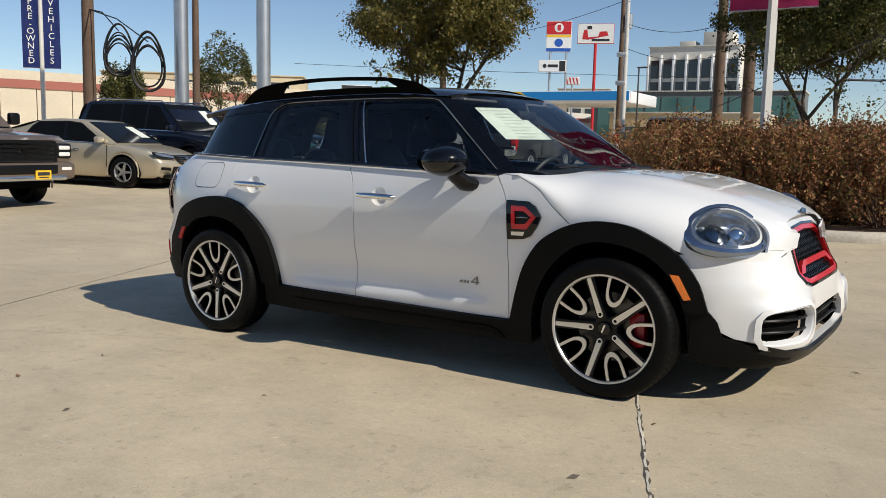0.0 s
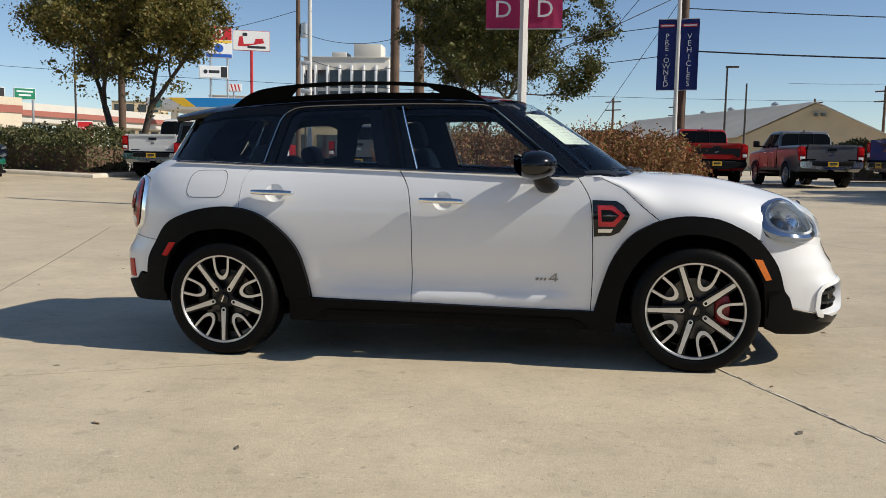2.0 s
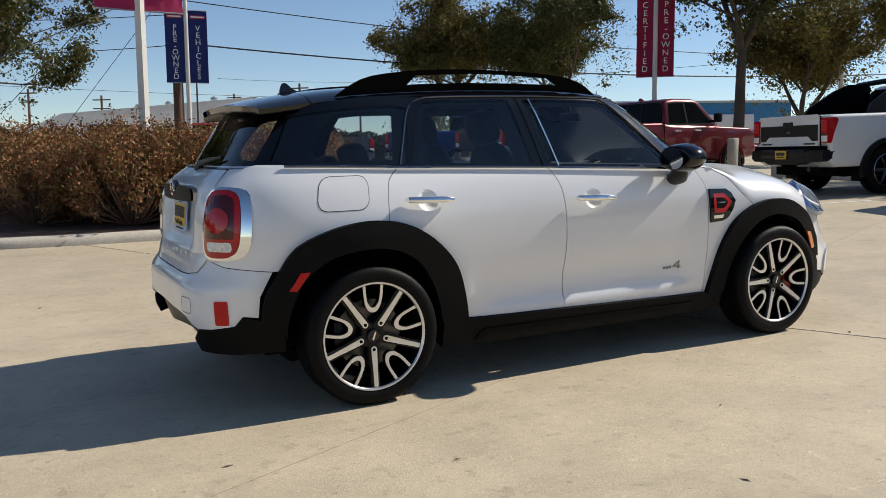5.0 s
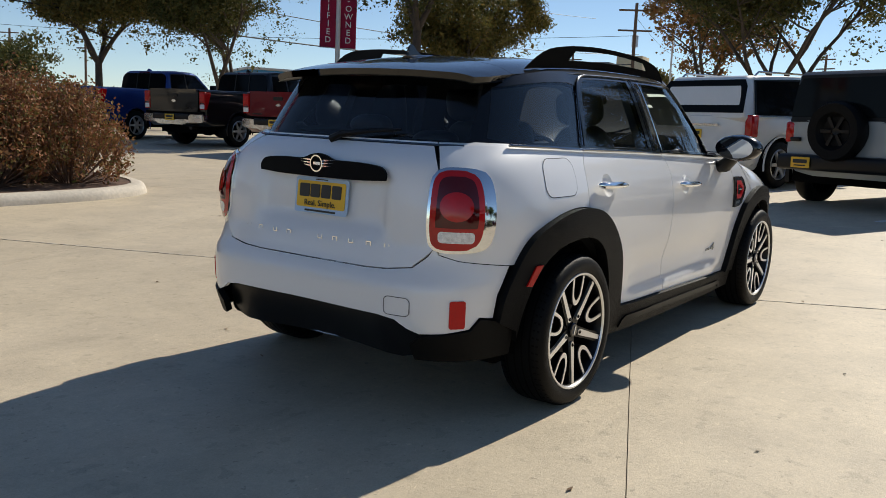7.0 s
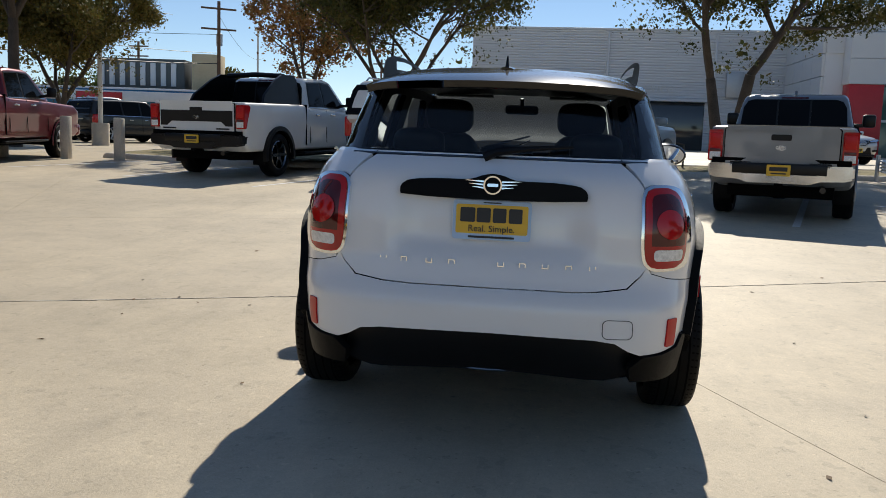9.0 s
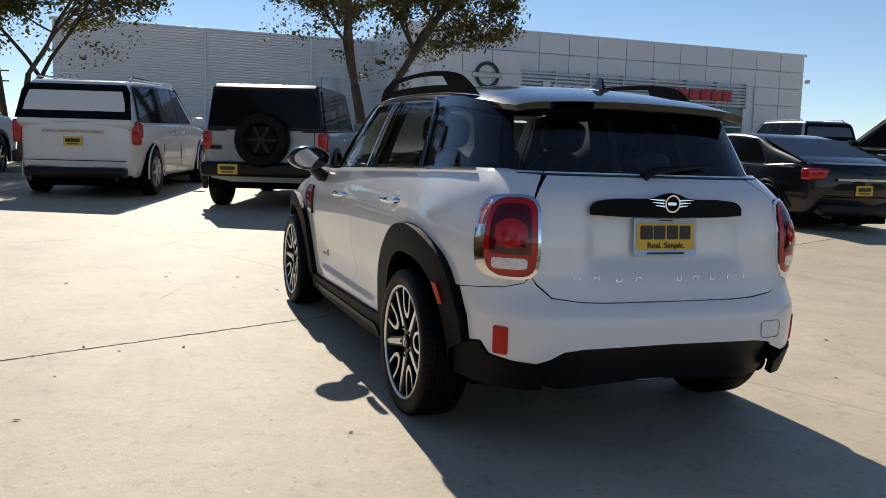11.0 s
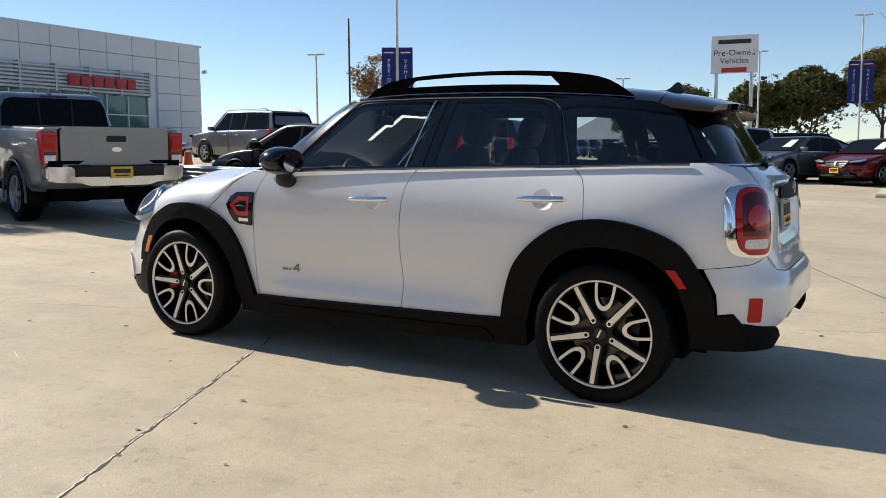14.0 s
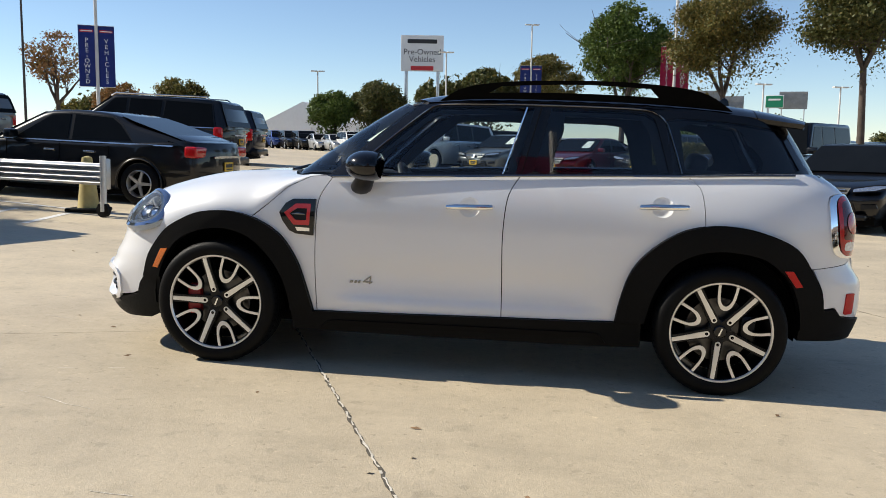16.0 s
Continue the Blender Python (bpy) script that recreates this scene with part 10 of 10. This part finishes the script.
# raised road with its wall
b = thing("road_wall", "long tan retaining wall with a red stripe", "wall", Matrix.Identity(4), kind="structure")
w0, w1 = Vector((-66.0, 8.0)), Vector((-47.0, 58.0))
seg = 22
for k in range(seg):
    a, c = w0 + (w1 - w0) * (k / seg), w0 + (w1 - w0) * ((k + 1) / seg)
    d = (c - a).normalized()
    nrm = Vector((d.y, -d.x))
    hh = 5.95 - 0.02 * k
    def wp(u, z, out):
        p_ = a + d * u + nrm * out
        return Vector((p_.x, p_.y, z))
    ln = (c - a).length
    def wbox(u0, u1, z0, z1, out):
        bm = bmesh.new()
        vs = [bm.verts.new(wp(u, z, o)) for o in (-1.0, out) for u, z in ((u0, z0), (u1, z0), (u1, z1), (u0, z1))]
        for f in ((0, 1, 2, 3), (4, 5, 6, 7), (0, 1, 5, 4), (1, 2, 6, 5), (2, 3, 7, 6), (3, 0, 4, 7)):
            bm.faces.new([vs[i] for i in f])
        bmesh.ops.recalc_face_normals(bm, faces=bm.faces)
        return bm
    part("wall_panel", wbox(0.03, ln - 0.03, -0.3, hh - 1.25, 0.0), TAN_WALL, b, smooth=0)
    part("wall_band", wbox(0.0, ln, hh - 1.25, hh - 0.65, 0.10), RED_BAND, b, smooth=0)
    part("parapet", wbox(0.0, ln, hh - 0.65, hh, 0.02), TAN_WALL, b, smooth=0)
b = thing("overpass", "pale concrete road bridge on round columns", "bridge", Matrix.Translation((-66.0, 76.0, 0)) @ Matrix.Rotation(radians(82), 4, "Z"), kind="structure")
part("deck", box(-22, 60, -4, 4, 4.3, 5.6, 0.05), CONCRETE_FAR, b)
part("parapet", box(-22, 60, -4.2, -3.9, 5.6, 6.4), CONCRETE_FAR, b)
part("parapet_band", box(-22, 60, -4.3, -4.19, 5.0, 5.6), RED_BAND, b)
for k in range(8):
    part("column", lathe([(0.001, -0.5), (0.55, -0.5), (0.55, 4.35), (0.001, 4.35)], 14, "Z", (-18 + k * 10, -1.5, 0)), CONCRETE_FAR, b)
b = block("tan_building", "tan two-storey building behind the road wall", -74.0, 60.0, 22.0, 10.0, 8.4, 40, STUCCO, STUCCO, 0.0)
for k in range(8):
    part("window", box(-10 + k * 2.5, -8 + k * 2.5, -0.06, 0.02, 6.0, 7.6), SHADE_GLASS, b)
b = block("far_tower", "distant pale tower block", -70.0, 150.0, 10.0, 10.0, 12.5, 20, CONCRETE_FAR, CONCRETE_FAR, 0.0)
for k in range(4):
    for z in (4.0, 7.0, 10.0):
        part("window", box(-4.4 + k * 2.4, -2.8 + k * 2.4, -0.06, 0.02, z, z + 1.6), SHADE_GLASS, b)
b = block("far_tower", "distant stepped office block", -88.0, 145.0, 9.0, 9.0, 11.0, 20, STUCCO, CONCRETE_FAR, 0.0)
for k in range(4):
    for z in (4.0, 6.6, 9.0):
        part("window", box(-4.0 + k * 2.2, -2.6 + k * 2.2, -0.06, 0.02, z, z + 1.4), SHADE_GLASS, b)
# shops beyond the verge
b = block("blue_workshop", "low blue-painted workshop with flat roof", 37.6, 37.3, 12.0, 8.0, 4.1, 63 - 90, BLUE_WALL, ROOF_GREY)
part("ladder_rack", box(0.5, 3.5, -0.25, -0.1, 2.2, 3.2, 0.02), SIGN_WHITE, b)
b = block("blue_shop", "blue shop with white fascia and red sign shapes", 55.0, 31.5, 14.0, 10.0, 3.9, -83, BLUE_WALL, SIGN_WHITE)
part("fascia", box(-7.1, 7.1, -0.8, 0.0, 2.9, 3.6, 0.03), SIGN_WHITE, b)
part("sign_shape", box(-3.2, 0.2, -0.86, -0.80, 3.0, 3.5, 0.02), SIGN_RED, b)
for k in range(4):
    part("window", box(-6 + k * 3.1, -3.6 + k * 3.1, -0.06, 0.02, 0.9, 2.6), SHADE_GLASS, b)
b = block("dark_building", "dark grey flat-roofed works building", 73.0, 36.0, 26.0, 12.0, 4.6, -83, DARK_WALL, DARK_WALL)
part("upper_storey", box(-8.0, 0.5, 2.0, 9.0, 4.6, 7.6, 0.05), DARK_WALL, b)
part("roof_plant", box(1.2, 3.8, 2.0, 4.5, 4.6, 8.2, 0.05), STUCCO, b)
for k in range(8):
    part("vent_rib", box(-7.8 + k * 1.0, -7.3 + k * 1.0, 1.9, 2.02, 5.0, 7.2, 0.01), PANEL_GREY, b)
# pale marquee in the south lot
b = thing("marquee", "pale grey fabric marquee", "tent", Matrix.Translation((24.4, -82.0, 0.5)) @ Matrix.Rotation(radians(-10), 4, "Z"))
part("tent", plate([Vector(p) for p in [(-5.5, 0), (5.5, 0), (5.5, 2.7), (0.5, 5.0), (-5.5, 2.7)]], 9.0, lambda a, c, t: Vector((a, -t, c))), SIGN_WHITE, b)
part("doorway", box(-0.5, 3.2, 0.0, 0.06, 0.0, 2.4), SIGN_WHITE, b)

# ---- more parked cars ----
P_LIGHT = paint("light_silver_paint", (0.55, 0.56, 0.57), 0.5)
P_CREAM = paint("pearl_white_paint", (0.70, 0.70, 0.68), 0.1)
suv(P_GREY, by_rear(17.5, -19.6, -12, 1.5), "grey full-size estate with roof rails in the lot", L=5.3, W=2.03, H=1.90, wb=3.07, r=0.40, rails=True)
boxy(P_BLACK, parked(-5.6, -14.6, 55), "square black off-road estate in the south lot")
sedan(P_BLACK, parked(-6.3, -11.2, 55), "glossy black luxury sedan in the south lot", L=5.0, W=1.9, H=1.47, wb=3.0)
sedan(P_MAROON, parked(29.0, -15.2, 160), "maroon sedan before the showroom", plate_rear=False, plate_front=True)
suv(P_MAROON, parked(31.2, -18.6, 162), "dark maroon crossover before the showroom", plate_front=True)
suv(P_LIGHT, parked(28.6, -10.2, 195), "silver crossover before the showroom", plate_front=True)
suv(P_CREAM, parked(24.0, -2.0, 185), "white crossover behind the verge")
suv(P_DARKGREY, parked(28.5, 17.4, -25), "black crossover beyond the verge")
pickup(P_LIGHT, parked(31.5, 20.5, -25), "silver pickup beyond the verge", wb=3.5, L=5.7, W=2.0, H=1.93)
suv(P_LIGHT, parked(34.0, 15.5, -25), "silver crossover beyond the verge")
sedan(P_DARKGREY, parked(36.0, -21.0, 170), "dark sedan before the shop glass")
suv(P_LIGHT, parked(38.0, -28.0, 170), "silver crossover before the shop glass")
sedan(P_LIGHT, parked(38.5, -33.5, 170), "light grey sedan before the shop glass")
front_row = [(3.4, suv, P_LIGHT, "pale silver crossover facing the lot"), (0.7, sedan, P_GREY, "grey sedan facing the lot"), (-1.9, sedan, P_MAROON, "maroon sedan with yellow plate facing the lot"), (-4.6, suv, P_BLACK, "black off-road estate facing the lot"), (-7.4, sedan, P_LIGHT, "pale sedan facing the lot"), (-10.0, suv, P_BLACK, "black full-size estate facing the lot")]
for x, fn, pm, lab in front_row:
    fn(pm, parked(x, -25.4 + 0.05 * x, 58), lab, plate_front=True, plate_rear=False)
templates = [suv(P_CREAM, parked(33.2, -77.5, 120), "white crossover in the far row", "far rows"), sedan(P_LIGHT, parked(36.0, -79, 120), "silver sedan in the far row", "far rows"), suv(P_BLACK, parked(39.0, -79, 120), "black crossover in the far row", "far rows"), sedan(P_RED, parked(42.0, -79, 120), "red sedan in the far row", "far rows"), sedan(P_DARKGREY, parked(45.0, -79, 120), "dark grey sedan in the far row", "far rows"), suv(P_BLUE, parked(48.0, -79, 120), "blue crossover in the far row", "far rows")]
rnd = random.Random(9)
spots = [(27.2 - 2.0 * k, -77.0 + 2.3 * k, 120) for k in range(7)] + [(-12.5, -27.5 - 2.9 * k, 5) for k in range(10)] + [(-1.5 - 0.3 * k, -31.5 - 2.9 * k, 185) for k in range(5)] + [(15.2 + 1.05 * k, -28.0 - 2.9 * k, 8) for k in range(11)] + [(5.4 - 1.4 * k, -44.0 + 2.8 * k, 200) for k in range(4)]
for x, y, az in spots:
    t_ = templates[rnd.choice((0, 0, 1, 1, 2, 2, 3, 4, 4, 5))]
    copy_thing(t_, parked(x, y, az))
